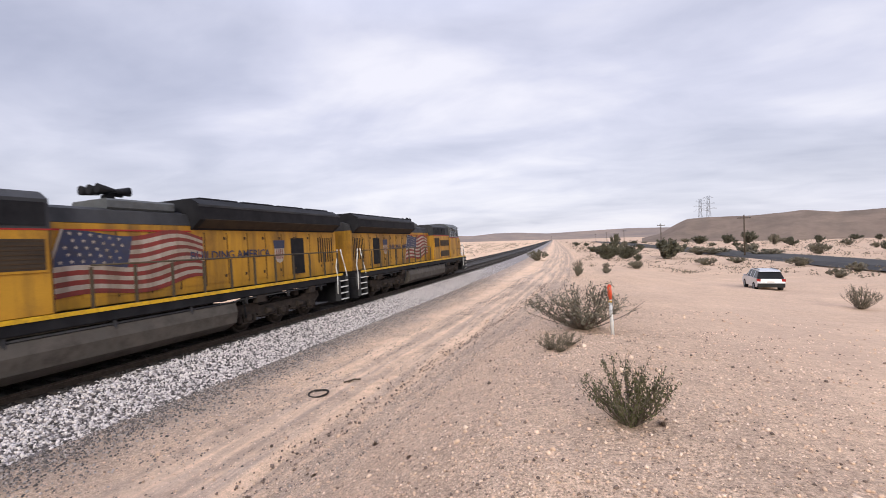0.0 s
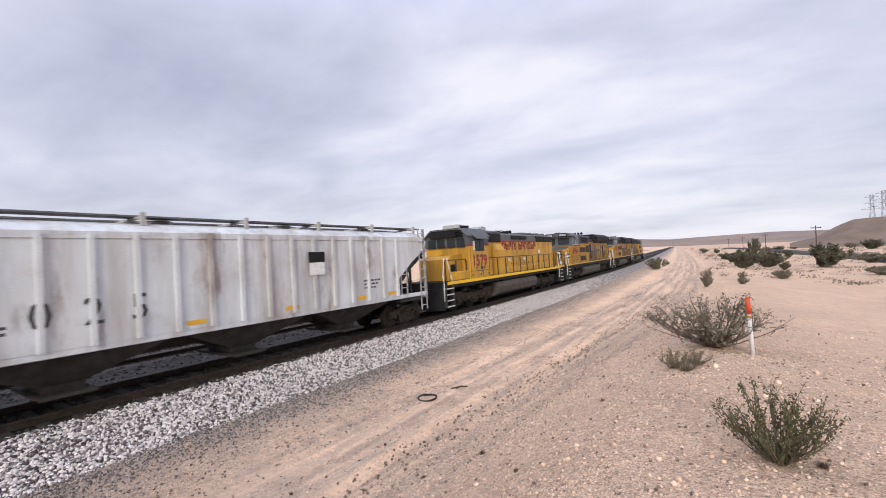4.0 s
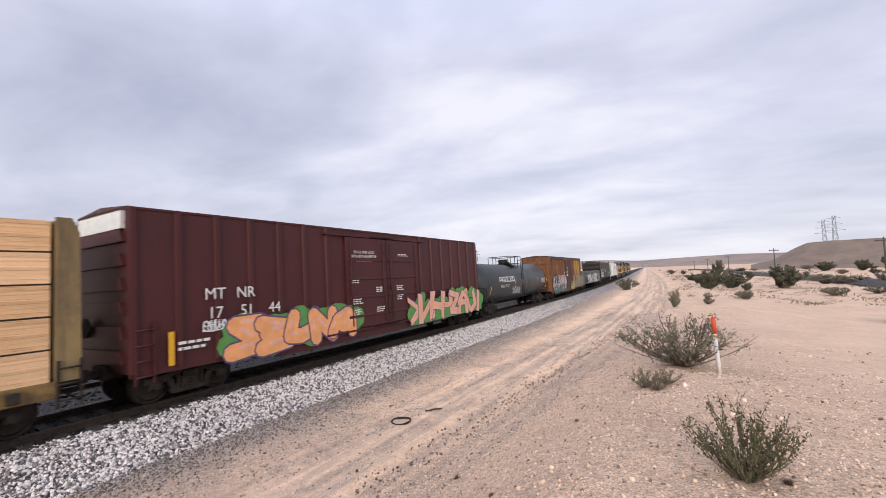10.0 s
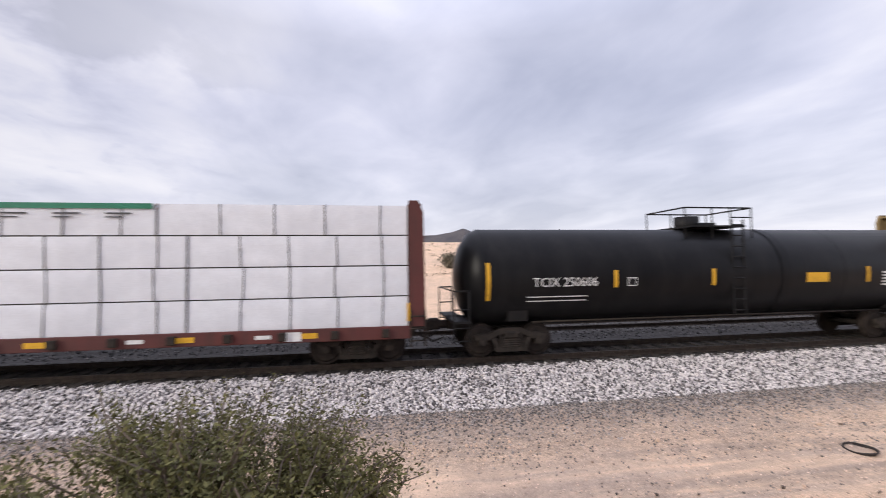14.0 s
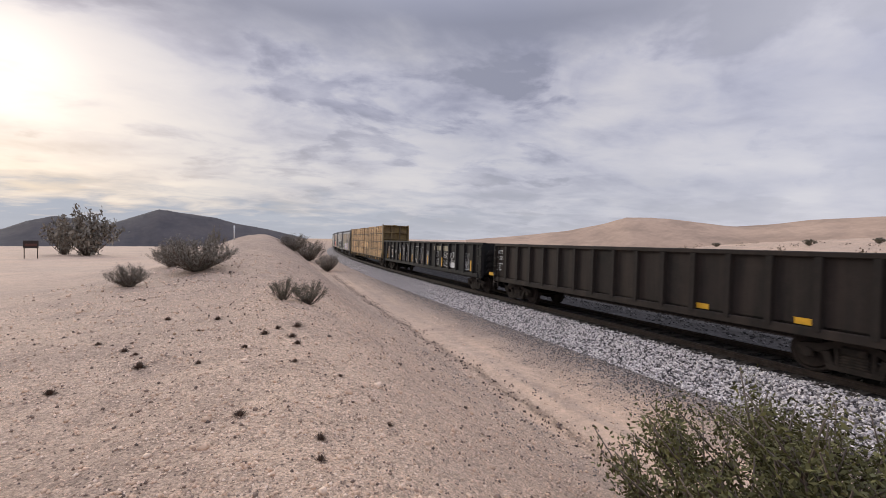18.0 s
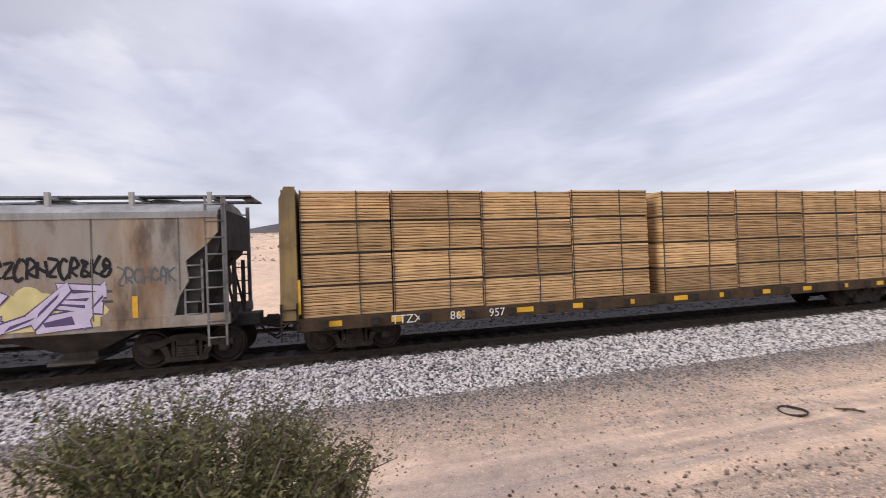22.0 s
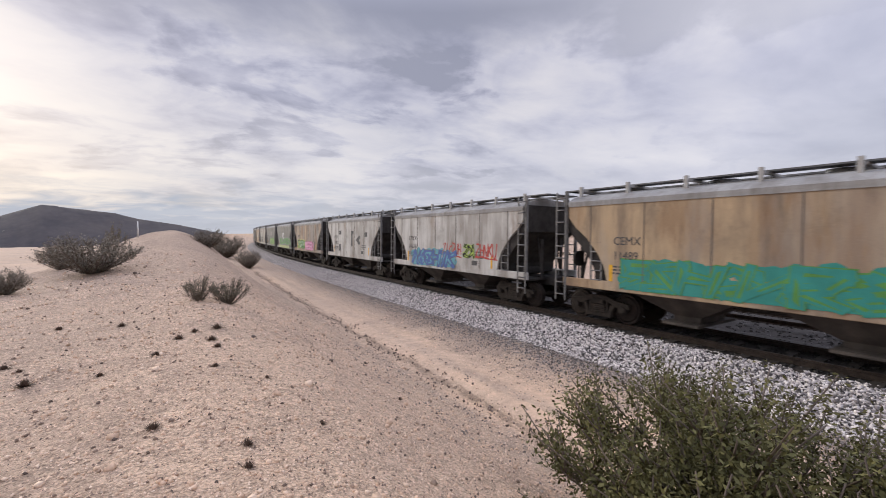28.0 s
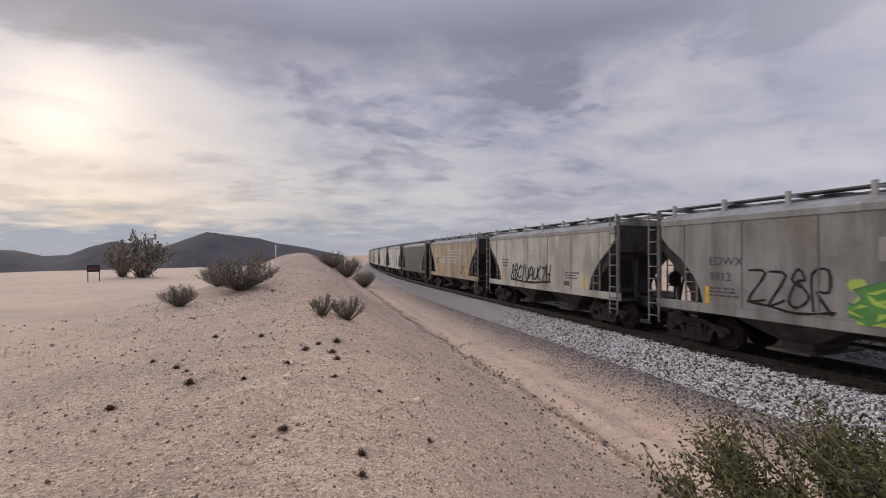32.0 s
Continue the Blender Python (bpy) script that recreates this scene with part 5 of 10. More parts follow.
def truck3(ob, x):
    """A three-axle locomotive truck: cast frame, journal boxes, springs, brake cylinders, dampers."""
    def frame_mesh(m):
        for y in (-1.02, 1.02):
            o = math.copysign(1, y)
            m.prism([(-2.55, 0.78), (-2.3, 0.58), (-1.35, 0.60), (-1.1, 0.40), (-0.75, 0.40), (-0.55, 0.62), (0.55, 0.62), (0.75, 0.40), (1.1, 0.40), (1.35, 0.60), (2.3, 0.58), (2.55, 0.78), (2.5, 1.0), (1.5, 1.0), (1.2, 0.86), (-1.2, 0.86), (-1.5, 1.0), (-2.5, 1.0)], y - 0.09, y + 0.09, axis="y")
            for dx in (-1.85, 0, 1.85):
                m.box(dx - 0.19, dx + 0.19, y - 0.13, y + 0.13, 0.36, 0.70, 0.03)
                m.cyl((dx, y + o * 0.22, 0.53), (dx, y, 0.53), 0.13, 12)
                m.box(dx - 0.28, dx + 0.28, y - 0.11, y + 0.11, 0.28, 0.36, 0.02)
            for dx in (-0.93, 0.93):
                m.cyl((dx, y + o * 0.10, 0.62), (dx + 0.34, y + o * 0.16, 0.62), 0.12, 10)
                m.tube([(dx - 0.5, y + o * 0.12, 0.5), (dx + 0.6, y + o * 0.12, 0.46)], 0.03, 5)
                m.box(dx - 0.12, dx + 0.12, y + o * 0.02 - 0.12, y + o * 0.02 + 0.12, 0.98, 1.22, 0.02)
        m.box(-2.2, 2.2, -0.8, 0.8, 0.5, 0.95, 0.05)

    def coil_spring(m):
        rings = []
        for i in range(9):
            q = 0.11 if i % 2 else 0.08
            rings.append([(q * math.cos(t), q * math.sin(t), 0.36 + 0.033 * i) for t in (2 * math.pi * j / 10 for j in range(10))])
        m.loft(rings)

    def wheel_big(m):
        m.cyl((0, -0.06, 0), (0, 0.07, 0), 0.53, 28, smooth=False)
        m.cyl((0, -0.085, 0), (0, -0.06, 0), 0.36, 20, 0.46)
        m.cyl((0, -0.13, 0), (0, -0.08, 0), 0.14, 12)
    t = part("truck", shared("loco_truck_frame", frame_mesh, M_TRUCKL), None, ob, "three-axle locomotive truck dark with grease", pose(x, 0, 0))
    for dx in (-1.85, 0, 1.85):
        for y, turn in ((-0.76, 0), (0.76, 180)):
            part("wheel", shared("loco_wheel", wheel_big, M_WHEEL), None, t, at=pose(dx, y, 0.53, 0, 0, turn))
    for dx in (-2.2, -1.5, -0.36, 0.36, 1.5, 2.2):
        part("spring", shared("loco_spring", coil_spring, M_TRUCKL), None, t, at=pose(dx * 0.98, -1.06, 0))


def railing(ob, x0, x1, y, n, d):
    k = abs(x1 - x0)
    m = Mesh()
    m.tube([(x0, y, 2.62), (x1, y, 2.62)], 0.024)
    top = part("handrail", m, M_RAIL_D, ob)
    for i in range(n + 1):
        x = x0 + (x1 - x0) * i / n
        part("stanchion", shared("stanchion", lambda m: m.box(-0.03, 0.03, -0.03, 0.03, 1.55, 2.64), M_RAIL_D), None, ob, at=pose(x, y, 0))
    return k


def loco_steps(ob, x, d):
    """Corner steps: side plates, white-edged treads and curved white grab irons."""
    for y in (-1.42, 1.42):
        o = math.copysign(1, y)
        st = part("steps", Mesh().prism([(x - 0.38, 0.36), (x - 0.34, 0.36), (x - 0.34, 1.5), (x - 0.38, 1.5)], y - 0.16, y + 0.12, axis="y"), M_LSOOT, ob)
        part("side_plate", Mesh().box(x + 0.34, x + 0.38, y - 0.16, y + 0.12, 0.36, 1.5), M_LSOOT, st)
        for i in range(4):
            z = 0.40 + i * 0.29
            part("tread", Mesh().box(x - 0.34, x + 0.34, y - 0.14, y + 0.14, z, z + 0.04), M_LBLACK, st)
            part("tread_edge", Mesh().box(x - 0.34, x + 0.34, y + o * 0.15 - 0.012, y + o * 0.15 + 0.012, z - 0.005, z + 0.045), M_RAIL_W, st, "worn white tread edge")
        for k in (-0.42, 0.42):
            part("grab_iron", Mesh().tube([(x + k, y + o * 0.04, 0.70), (x + k, y + o * 0.06, 1.55), (x + k * 0.9, y * 0.99, 1.95), (x + k * 0.45, y * 0.97, 2.5), (x + k * 0.35, y * 0.96, 2.72)], 0.028), M_RAIL_W, ob, "white grab iron")


def flag(ob, x0, x1, z0, z1, y):
    """A waving flag painted on the hood: stripes, canton and stars."""
    n = 14

    def zz(u, v):
        return z0 + (z1 - z0) * (0.06 + v * (0.94 - 0.10 * u)) + 0.13 * math.sin(u * 8.5 + v * 1.6) * (0.35 + 0.8 * u) + 0.12 * u
    first = None
    for i in range(13):
        m = Mesh()
        va, vb = i / 13, (i + 1) / 13
        vs, fs = [], []
        for k in range(n + 1):
            u = k / n
            sl = 0.35 * (1 - u)
            for v in (va, vb):
                vs.append((x0 + (x1 - x0) * u - 0.55 * (1 - v) * (1 - u), y - 0.004, zz(u, v)))
        fs = [(2 * k, 2 * k + 2, 2 * k + 3, 2 * k + 1) for k in range(n)]
        m.add(vs, fs)
        o = part("flag_stripe", m, M_FLAGR if i % 2 == 0 else M_FLAGW, first or ob, "" if first else "painted waving flag with red and white stripes")
        first = first or o
    m = Mesh()
    vs = []
    for k in range(n + 1):
        u = 0.42 * k / n
        for v in (6 / 13, 1.0):
            vs.append((x0 + (x1 - x0) * u - 0.55 * (1 - v) * (1 - u), y - 0.007, zz(u, v)))
    m.add(vs, [(2 * k, 2 * k + 2, 2 * k + 3, 2 * k + 1) for k in range(n)])
    part("flag_canton", m, M_BLUE, first)
    m = Mesh()
    for r in range(5):
        for c in range(6):
            u, v = 0.04 + 0.35 * (c + 0.5 * (r % 2)) / 6, 6 / 13 + (7 / 13) * (r + 0.5) / 5
            cx, cz = x0 + (x1 - x0) * u - 0.55 * (1 - v) * (1 - u), zz(u, v)
            flat_face(m, [(cx + (0.055 if i % 2 == 0 else 0.024) * math.sin(i * math.pi / 5), cz + (0.055 if i % 2 == 0 else 0.024) * math.cos(i * math.pi / 5)) for i in range(10)], y - 0.010)
    part("flag_stars", m, M_FLAGW, first)
    part("flag_pole", Mesh().prism([(x0 - 0.72, z0 - 0.10), (x0 - 0.66, z0 - 0.10), (x0 + 0.01, z1 + 0.06), (x0 - 0.05, z1 + 0.06)], y - 0.006, y, axis="y"), M_FLAGW, first)
    return first


def shield(ob, x, z, y, k=1.0):
    pts = [(-0.34, 0.32), (-0.40, 0.55), (0.40, 0.55), (0.34, 0.32), (0.36, -0.1), (0.22, -0.42), (0, -0.5), (-0.22, -0.42), (-0.36, -0.1)]
    m = Mesh()
    flat_face(m, [(x + px * k, z + pz * k) for px, pz in pts], y - 0.004)
    s = part("shield_emblem", m, M_FLAGW, ob, "plain shield emblem")
    m = Mesh()
    m.add([(x + px * k, y - 0.007, z + pz * k) for px, pz in ((-0.37, 0.18), (0.37, 0.18), (0.42, 0.56), (-0.42, 0.56))], [(0, 1, 2, 3)])
    part("shield_band", m, M_BLUE, s)
    m = Mesh()
    for i in range(4):
        xx = x - 0.24 * k + i * 0.14 * k
        m.add([(xx, y - 0.007, z + 0.14 * k), (xx + 0.06 * k, y - 0.007, z + 0.14 * k), (xx + 0.06 * k, y - 0.007, z - 0.3 * k), (xx, y - 0.007, z - 0.3 * k)], [(0, 1, 2, 3)])
    part("shield_stripes", m, M_FLAGR, s)


def word_blocks(ob, x0, z0, y, widths, h, gap, material, name="painted_blocks"):
    """Large brand lettering as plain abstract blocks in its colour and spacing."""
    x = x0
    for i, w in enumerate(widths):
        if w < 0:
            x += -w
            continue
        t = h * 0.2
        for mt, e, q in ((M_DARK_MARK, 0.022, 0.005), (material, 0.0, 0.010)):
            m = Mesh()

            def bar(xa, xb, za, zb):
                m.box(xa - e, xb + e, y - q, y + 0.003, za - e, zb + e)
            k = (i * 3) % 5
            bar(x, x + t * 0.85, z0, z0 + h)
            if k != 2:
                bar(x + w - t * 0.85, x + w, z0 + (h * 0.35 if k == 1 else 0), z0 + h - (h * 0.3 if k == 3 else 0))
            if k in (0, 1, 4):
                bar(x, x + w, z0 + h - t, z0 + h)
            if k in (1, 3):
                bar(x, x + w, z0 + h * 0.42, z0 + h * 0.42 + t)
            if k in (0, 3):
                bar(x, x + w, z0, z0 + t)
            part(name, m, mt, ob)
        x += (w if (i * 3) % 5 != 2 else t) + gap


def raise_hood(ob, k=1.07):
    """Stretches all that stands on the walkway a little upwards."""
    for o in ob.children_recursive:
        if o.type == "MESH" and o.data.users == 1:
            if o.name.startswith("road_number"):
                continue
            for v in o.data.vertices:
                if v.co.z > 1.7:
                    v.co.z = 1.7 + (v.co.z - 1.7) * k


def modern_loco(front, rear, cab_end, number, door_open=False, label=""):
    """Six-axle road locomotive with a wide nose. cab_end: +1 forward, -1 to the rear."""
    ob, L = car("locomotive", label, "locomotive", front, rear, 13.2)
    d = cab_end
    h = L / 2

    def bx(m, a, b, *r, c=0.0):
        return m.box(min(d * a, d * b), max(d * a, d * b), *r, c)
    part("frame", bx(Mesh(), -h + 0.75, h - 0.75, -1.45, 1.45, 1.28, 1.62, c=0.02), M_LBLACK, ob)
    for y in (-1.47, 1.47):
        part("sill_stripe", bx(Mesh(), -h + 0.9, h - 0.9, y - 0.02, y + 0.02, 1.54, 1.64), M_STRIPE, ob, "bright yellow sill stripe")
    part("fuel_tank", Mesh().prism([(-0.9, 0.22), (0.9, 0.22), (1.38, 0.48), (1.46, 0.85), (1.38, 1.14), (-1.38, 1.14), (-1.46, 0.85), (-1.38, 0.48)], -4.0, 4.0), M_TANKG, ob, "long grey fuel tank under the frame")
    part("air_tank", Mesh().cyl((-3.0, -1.15, 1.34), (3.0, -1.15, 1.34), 0.14, 10), M_TANKG, ob)
    # pipes and fittings hung under the walkway
    for y in (-1.36, 1.36):
        part("air_line", Mesh().tube([(-h + 2.2, y, 1.22), (-4.2, y, 1.22), (-4.0, y, 1.18), (4.0, y, 1.18), (4.2, y, 1.22), (h - 2.2, y, 1.22)], 0.035, 6), M_LSOOT, ob)
        for k in range(9):
            x = -h + 2.6 + k * (L - 5.2) / 8
            part("walkway_bracket", Mesh().prism([(x - 0.04, 1.30), (x + 0.04, 1.30), (x + 0.04, 1.02), (x - 0.04, 1.12)], y - 0.05, y + 0.05, axis="y"), M_LSOOT, ob)
    for x in (-4.35, 4.35):
        part("sand_hose", Mesh().tube([(x, -1.3, 1.3), (x * 1.02, -1.34, 0.95), (x * 1.05, -1.25, 0.55)], 0.04, 6), M_LBLACK, ob)
    for x in (-8.4, -5.0, 5.2, 8.3):
        part("junction_box", Mesh().box(x - 0.2, x + 0.2, -1.42, -1.2, 1.0, 1.28, 0.02), M_TRUCKL, ob)

    # nose: chamfered in plan, sloping top
    def ring(u, w, top, k):
        return [(d * u, -w, 1.64), (d * u, w, 1.64), (d * u, w, top - k), (d * u, w - k, top), (d * u, -w + k, top), (d * u, -w, top - k)]
    nose = part("nose", Mesh().loft([ring(h - 1.95, 0.88, 2.86, 0.10), ring(h - 2.42, 1.34, 2.98, 0.12), ring(h - 3.34, 1.485, 3.24, 0.10)], smooth=False), M_LY, ob)
    part("nose_top", Mesh().loft([[(d * (h - 2.02), -0.72, 2.875), (d * (h - 2.02), 0.72, 2.875), (d * (h - 2.02), 0.72, 2.895), (d * (h - 2.02), -0.72, 2.895)], [(d * (h - 2.42), -1.14, 2.985), (d * (h - 2.42), 1.14, 2.985), (d * (h - 2.42), 1.14, 3.005), (d * (h - 2.42), -1.14, 3.005)], [(d * (h - 3.28), -1.32, 3.225), (d * (h - 3.28), 1.32, 3.225), (d * (h - 3.28), 1.32, 3.245), (d * (h - 3.28), -1.32, 3.245)]], False), M_LG, ob, "grey anti-glare panel on the nose")
    part("nose_door", Mesh().box(d * (h - 1.94) - 0.02, d * (h - 1.94) + 0.02, 0.2, 0.78, 1.7, 2.66), M_LY, nose)
    part("headlight_housing", Mesh().box(d * (h - 1.93) - 0.05, d * (h - 1.93) + 0.05, -0.78, -0.50, 2.26, 2.80, 0.02), M_LBLACK, nose)
    for z in (2.40, 2.64):
        part("headlight", Mesh().cyl((d * (h - 1.86), -0.64, z), (d * (h - 2.0), -0.64, z), 0.085, 12), M_RAIL_W, nose)
    for y in (-1, 1):
        part("front_railing", Mesh().tube([(d * (h - 0.95), y * 1.3, 1.6), (d * (h - 0.95), y * 1.3, 2.5), (d * (h - 0.95), y * 0.9, 2.56), (d * (h - 0.95), y * 0.45, 2.5), (d * (h - 0.95), y * 0.45, 1.6)], 0.03), M_RAIL_D, ob)
        part("platform_edge", bx(Mesh(), h - 0.78, h - 0.72, y * 0.75 - 0.6, y * 0.75 + 0.6, 1.5, 1.63), M_STRIPE, ob)
        part("ditch_light", Mesh().cyl((d * (h - 0.80), y * 1.0, 1.84), (d * (h - 0.98), y * 1.0, 1.84), 0.10, 12), M_RAIL_W, ob)
        part("jumper_cable", Mesh().tube([(d * (h - 0.8), y * 0.55, 1.5), (d * (h - 0.62), y * 0.6, 1.1), (d * (h - 0.5), y * 0.5, 0.75)], 0.035, 6), M_LBLACK, ob)
    # emblem: swept pale bars and a dark wedge on the side of the nose and its chamfer
    for i in range(4):
        za = 2.42 - i * 0.13
        m = Mesh().loft([[(d * (h - 2.02 - 0.02 * i), -0.955, za + 0.02), (d * (h - 2.02 - 0.02 * i), -0.945, za + 0.02), (d * (h - 2.02), -0.945, za - 0.05), (d * (h - 2.02), -0.955, za - 0.05)],
                         [(d * (h - 2.42), -1.352, za + 0.10), (d * (h - 2.42), -1.342, za + 0.10), (d * (h - 2.42), -1.342, za + 0.01), (d * (h - 2.42), -1.352, za + 0.01)],
                         [(d * (h - 2.66 + 0.17 * i), -1.43, za + 0.17), (d * (h - 2.66 + 0.17 * i), -1.42, za + 0.17), (d * (h - 2.62 + 0.17 * i), -1.42, za + 0.08), (d * (h - 2.62 + 0.17 * i), -1.43, za + 0.08)]], False)
        part("nose_stripe", m, M_BLUE if i % 2 == 0 else M_RAIL_W, nose)
    # cab
    cab_low = part("cab_lower", Mesh().prism([(d * (h - 2.75), 1.64), (d * (h - 2.75), 3.02), (d * (h - 3.2), 3.26), (d * (h - 6.1), 3.26), (d * (h - 6.1), 1.64)], -1.5, 1.5, axis="y"), M_LY, ob)
    for a, b, z0, z1 in ((h - 2.76, h - 2.80, 1.66, 2.98), (h - 2.80, h - 6.08, 2.30, 2.325), (h - 6.06, h - 6.09, 1.66, 3.22), (h - 3.36, h - 6.08, 3.22, 3.25)):
        part("panel_joint", bx(Mesh(), a, b, -1.506, -1.49, z0, z1), M_SEAM, cab_low)
    part("panel_joint", Mesh().prism([(d * (h - 3.75), 1.70), (d * (h - 3.78), 1.70), (d * (h - 4.38), 2.30), (d * (h - 4.35), 2.30)], -1.506, -1.49, axis="y"), M_SEAM, cab_low)
    for i in range(5):
        part("louvre", bx(Mesh(), h - 4.75, h - 5.35, -1.512, -1.49, 1.92 + i * 0.07, 1.945 + i * 0.07), M_SEAM, cab_low)
    part("red_line", bx(Mesh(), h - 3.3, h - 6.1, -1.507, -1.49, 3.25, 3.285), M_RED, ob)
    cab = part("cab_upper", Mesh().prism([(d * (h - 3.12), 3.24), (d * (h - 3.42), 4.02), (d * (h - 3.42), 4.10), (d * (h - 6.1), 4.10), (d * (h - 6.1), 3.24)], -1.48, 1.48, axis="y"), M_LG, ob, "grey upper cab with raked windshield")
    part("cab_roof", Mesh().prism([(-1.52, 4.06), (1.52, 4.06), (1.50, 4.12), (1.02, 4.40), (-1.02, 4.40), (-1.50, 4.12)], d * (h - 3.22), d * (h - 6.15)), M_LG, ob)
    part("roof_hatch", bx(Mesh(), h - 4.6, h - 5.5, -0.5, 0.5, 4.40, 4.47, c=0.02), M_LSOOT, ob)
    part("antenna", Mesh().box(d * (h - 3.9) - 0.15, d * (h - 3.9) + 0.15, -0.3, 0.3, 4.40, 4.48, 0.02), M_LSOOT, ob)
    for a, b in ((h - 3.52, h - 3.98), (h - 4.12, h - 5.18), (h - 5.30, h - 5.72)):
        for y in (-1.485, 1.485):
            part("window_frame", bx(Mesh(), a + 0.05, b - 0.05, y - 0.010, y + 0.010, 3.30, 3.92), M_WINFRAME, cab)
            part("cab_window", bx(Mesh(), a, b, y - 0.018, y + 0.018, 3.35, 3.87), M_GLASS, cab)
    for y in (-1.506, 1.506):
        part("window_bar", bx(Mesh(), h - 4.62, h - 4.68, y - 0.01, y + 0.01, 3.33, 3.88), M_WINFRAME, cab)
        o = math.copysign(1, y)
        part("awning", Mesh().prism([(o * 1.48, 4.06), (o * 1.74, 3.86), (o * 1.74, 3.885), (o * 1.48, 4.10)][::int(o)], d * (h - 4.0), d * (h - 5.3)), M_LG, cab)
    for y in (-0.68, 0.68):
        lean = lambda o, q: [(d * (h - 3.17 - o), y - q, 3.36 - (q - 0.52)), (d * (h - 3.17 - o), y + q, 3.36 - (q - 0.52)), (d * (h - 3.39 - o), y + q, 3.93 + (q - 0.52)), (d * (h - 3.39 - o), y - q, 3.93 + (q - 0.52))]
        part("windshield_frame", Mesh().loft([lean(0.04, 0.56), lean(-0.012, 0.56)], False), M_LBLACK, cab)
        part("windshield", Mesh().loft([lean(0.04, 0.52), lean(-0.02, 0.52)], False), M_GLASS, cab)
        nb = part("number_box", Mesh().box(d * (h - 3.18) - 0.10, d * (h - 3.18) + 0.10, y - 0.40, y + 0.40, 4.08, 4.33, 0.02), M_LBLACK, ob)
        part("number_glass", Mesh().box(d * (h - 3.07) - 0.01, d * (h - 3.07) + 0.01, y - 0.33, y + 0.33, 4.13, 4.29), M_WINFRAME, nb)
    part("cab_grab_iron", Mesh().tube([(d * (h - 3.42), -1.53, 1.8), (d * (h - 3.42), -1.56, 1.85), (d * (h - 3.42), -1.56, 2.9), (d * (h - 3.42), -1.53, 2.95)], 0.02, 5), M_RAIL_D, ob)
    # equipment hood behind the cab
    hood = part("equipment_hood", bx(Mesh(), h - 6.1, h - 10.3, -1.44, 1.44, 1.64, 3.42, c=0.02), M_LY, ob)
    part("equipment_hood_top", Mesh().prism([(-1.44, 3.42), (1.44, 3.42), (1.40, 4.06), (1.1, 4.24), (-1.1, 4.24), (-1.40, 4.06)], d * (h - 6.1), d * (h - 10.3)), M_LSOOT, ob, "sooty dark grey hood top")
    part("red_line", bx(Mesh(), h - 6.1, h - 10.3, -1.448, -1.43, 3.40, 3.435), M_RED, ob)
    for a, b, z0, z1 in ((h - 6.35, h - 8.75, 2.62, 3.06), (h - 6.35, h - 8.75, 1.82, 2.26), (h - 8.95, h - 10.15, 2.58, 3.22)):
        part("intake_frame", bx(Mesh(), a + 0.05, b - 0.05, -1.475, -1.435, z0 - 0.05, z1 + 0.05), M_LY, hood)
        part("intake_grille", bx(Mesh(), a, b, -1.482, -1.44, z0, z1), M_GRILLE, hood)
        for i in range(7):
            zz = z0 + (z1 - z0) * (i + 0.5) / 7
            part("grille_slat", bx(Mesh(), a, b, -1.49, -1.475, zz - 0.012, zz + 0.012), M_SEAM, hood)
    for a in (h - 6.2, h - 8.85, h - 10.26):
        part("panel_joint", bx(Mesh(), a, a - 0.03, -1.447, -1.43, 1.66, 3.40), M_SEAM, hood)
    for k in range(3):
        part("top_grille", bx(Mesh(), h - 7.2 - k * 1.05, h - 8.1 - k * 1.05, -1.455, -1.41, 3.50, 3.98), M_LBLACK, hood)
    # engine hood with doors
    long_hood = part("engine_hood", bx(Mesh(), h - 10.3, -h + 0.7, -1.02, 1.02, 1.64, 3.62, c=0.02), M_LY, ob)
    part("engine_hood_roof", Mesh().prism([(-1.02, 3.62), (1.02, 3.62), (0.9, 3.95), (0.5, 4.05), (-0.5, 4.05), (-0.9, 3.95)], d * (h - 10.3), d * (-h + 0.7)), M_LSOOT, ob)
    n = 12
    for i in range(n):
        a = h - 11.1 - (L - 12.0) * i / n
        b = h - 11.1 - (L - 12.0) * (i + 0.93) / n
        dm = part("hood_door", bx(Mesh(), a, b, -1.036, -1.015, 1.86, 3.40), M_LY, long_hood)
        for zl in (2.02, 3.2):
            part("door_latch", bx(Mesh(), b + 0.06, b + 0.14, -1.05, -1.03, zl, zl + 0.09), M_SEAM, dm)
        part("door_joint", bx(Mesh(), b, b - 0.035, -1.034, -1.01, 1.80, 3.42), M_SEAM, dm)
    part("red_line", bx(Mesh(), h - 10.3, -h + 8.9, -1.044, -1.014, 3.43, 3.47), M_RED, ob, "thin red line below the grey roof")
    # exhaust housing and flared radiator
    part("exhaust_housing", bx(Mesh(), -0.4, -2.4, -0.75, 0.75, 4.0, 4.28, c=0.05), M_LG, ob)
    part("radiator", Mesh().prism([(-1.05, 3.50), (1.05, 3.50), (1.48, 3.78), (1.48, 4.22), (1.1, 4.42), (-1.1, 4.42), (-1.48, 4.22), (-1.48, 3.78)], d * (-h + 8.9), d * (-h + 0.9)), M_LBLACK, ob, "flared black radiator housing")
    part("radiator_screen", Mesh().prism([(-1.12, 3.56), (-1.49, 3.80), (-1.50, 3.79), (-1.13, 3.55)], d * (-h + 8.7), d * (-h + 1.1)), M_GRILLE, ob)
    part("radiator_ledge", bx(Mesh(), -h + 8.95, -h + 0.85, -1.5, -1.46, 4.16, 4.22), M_LSOOT, ob)
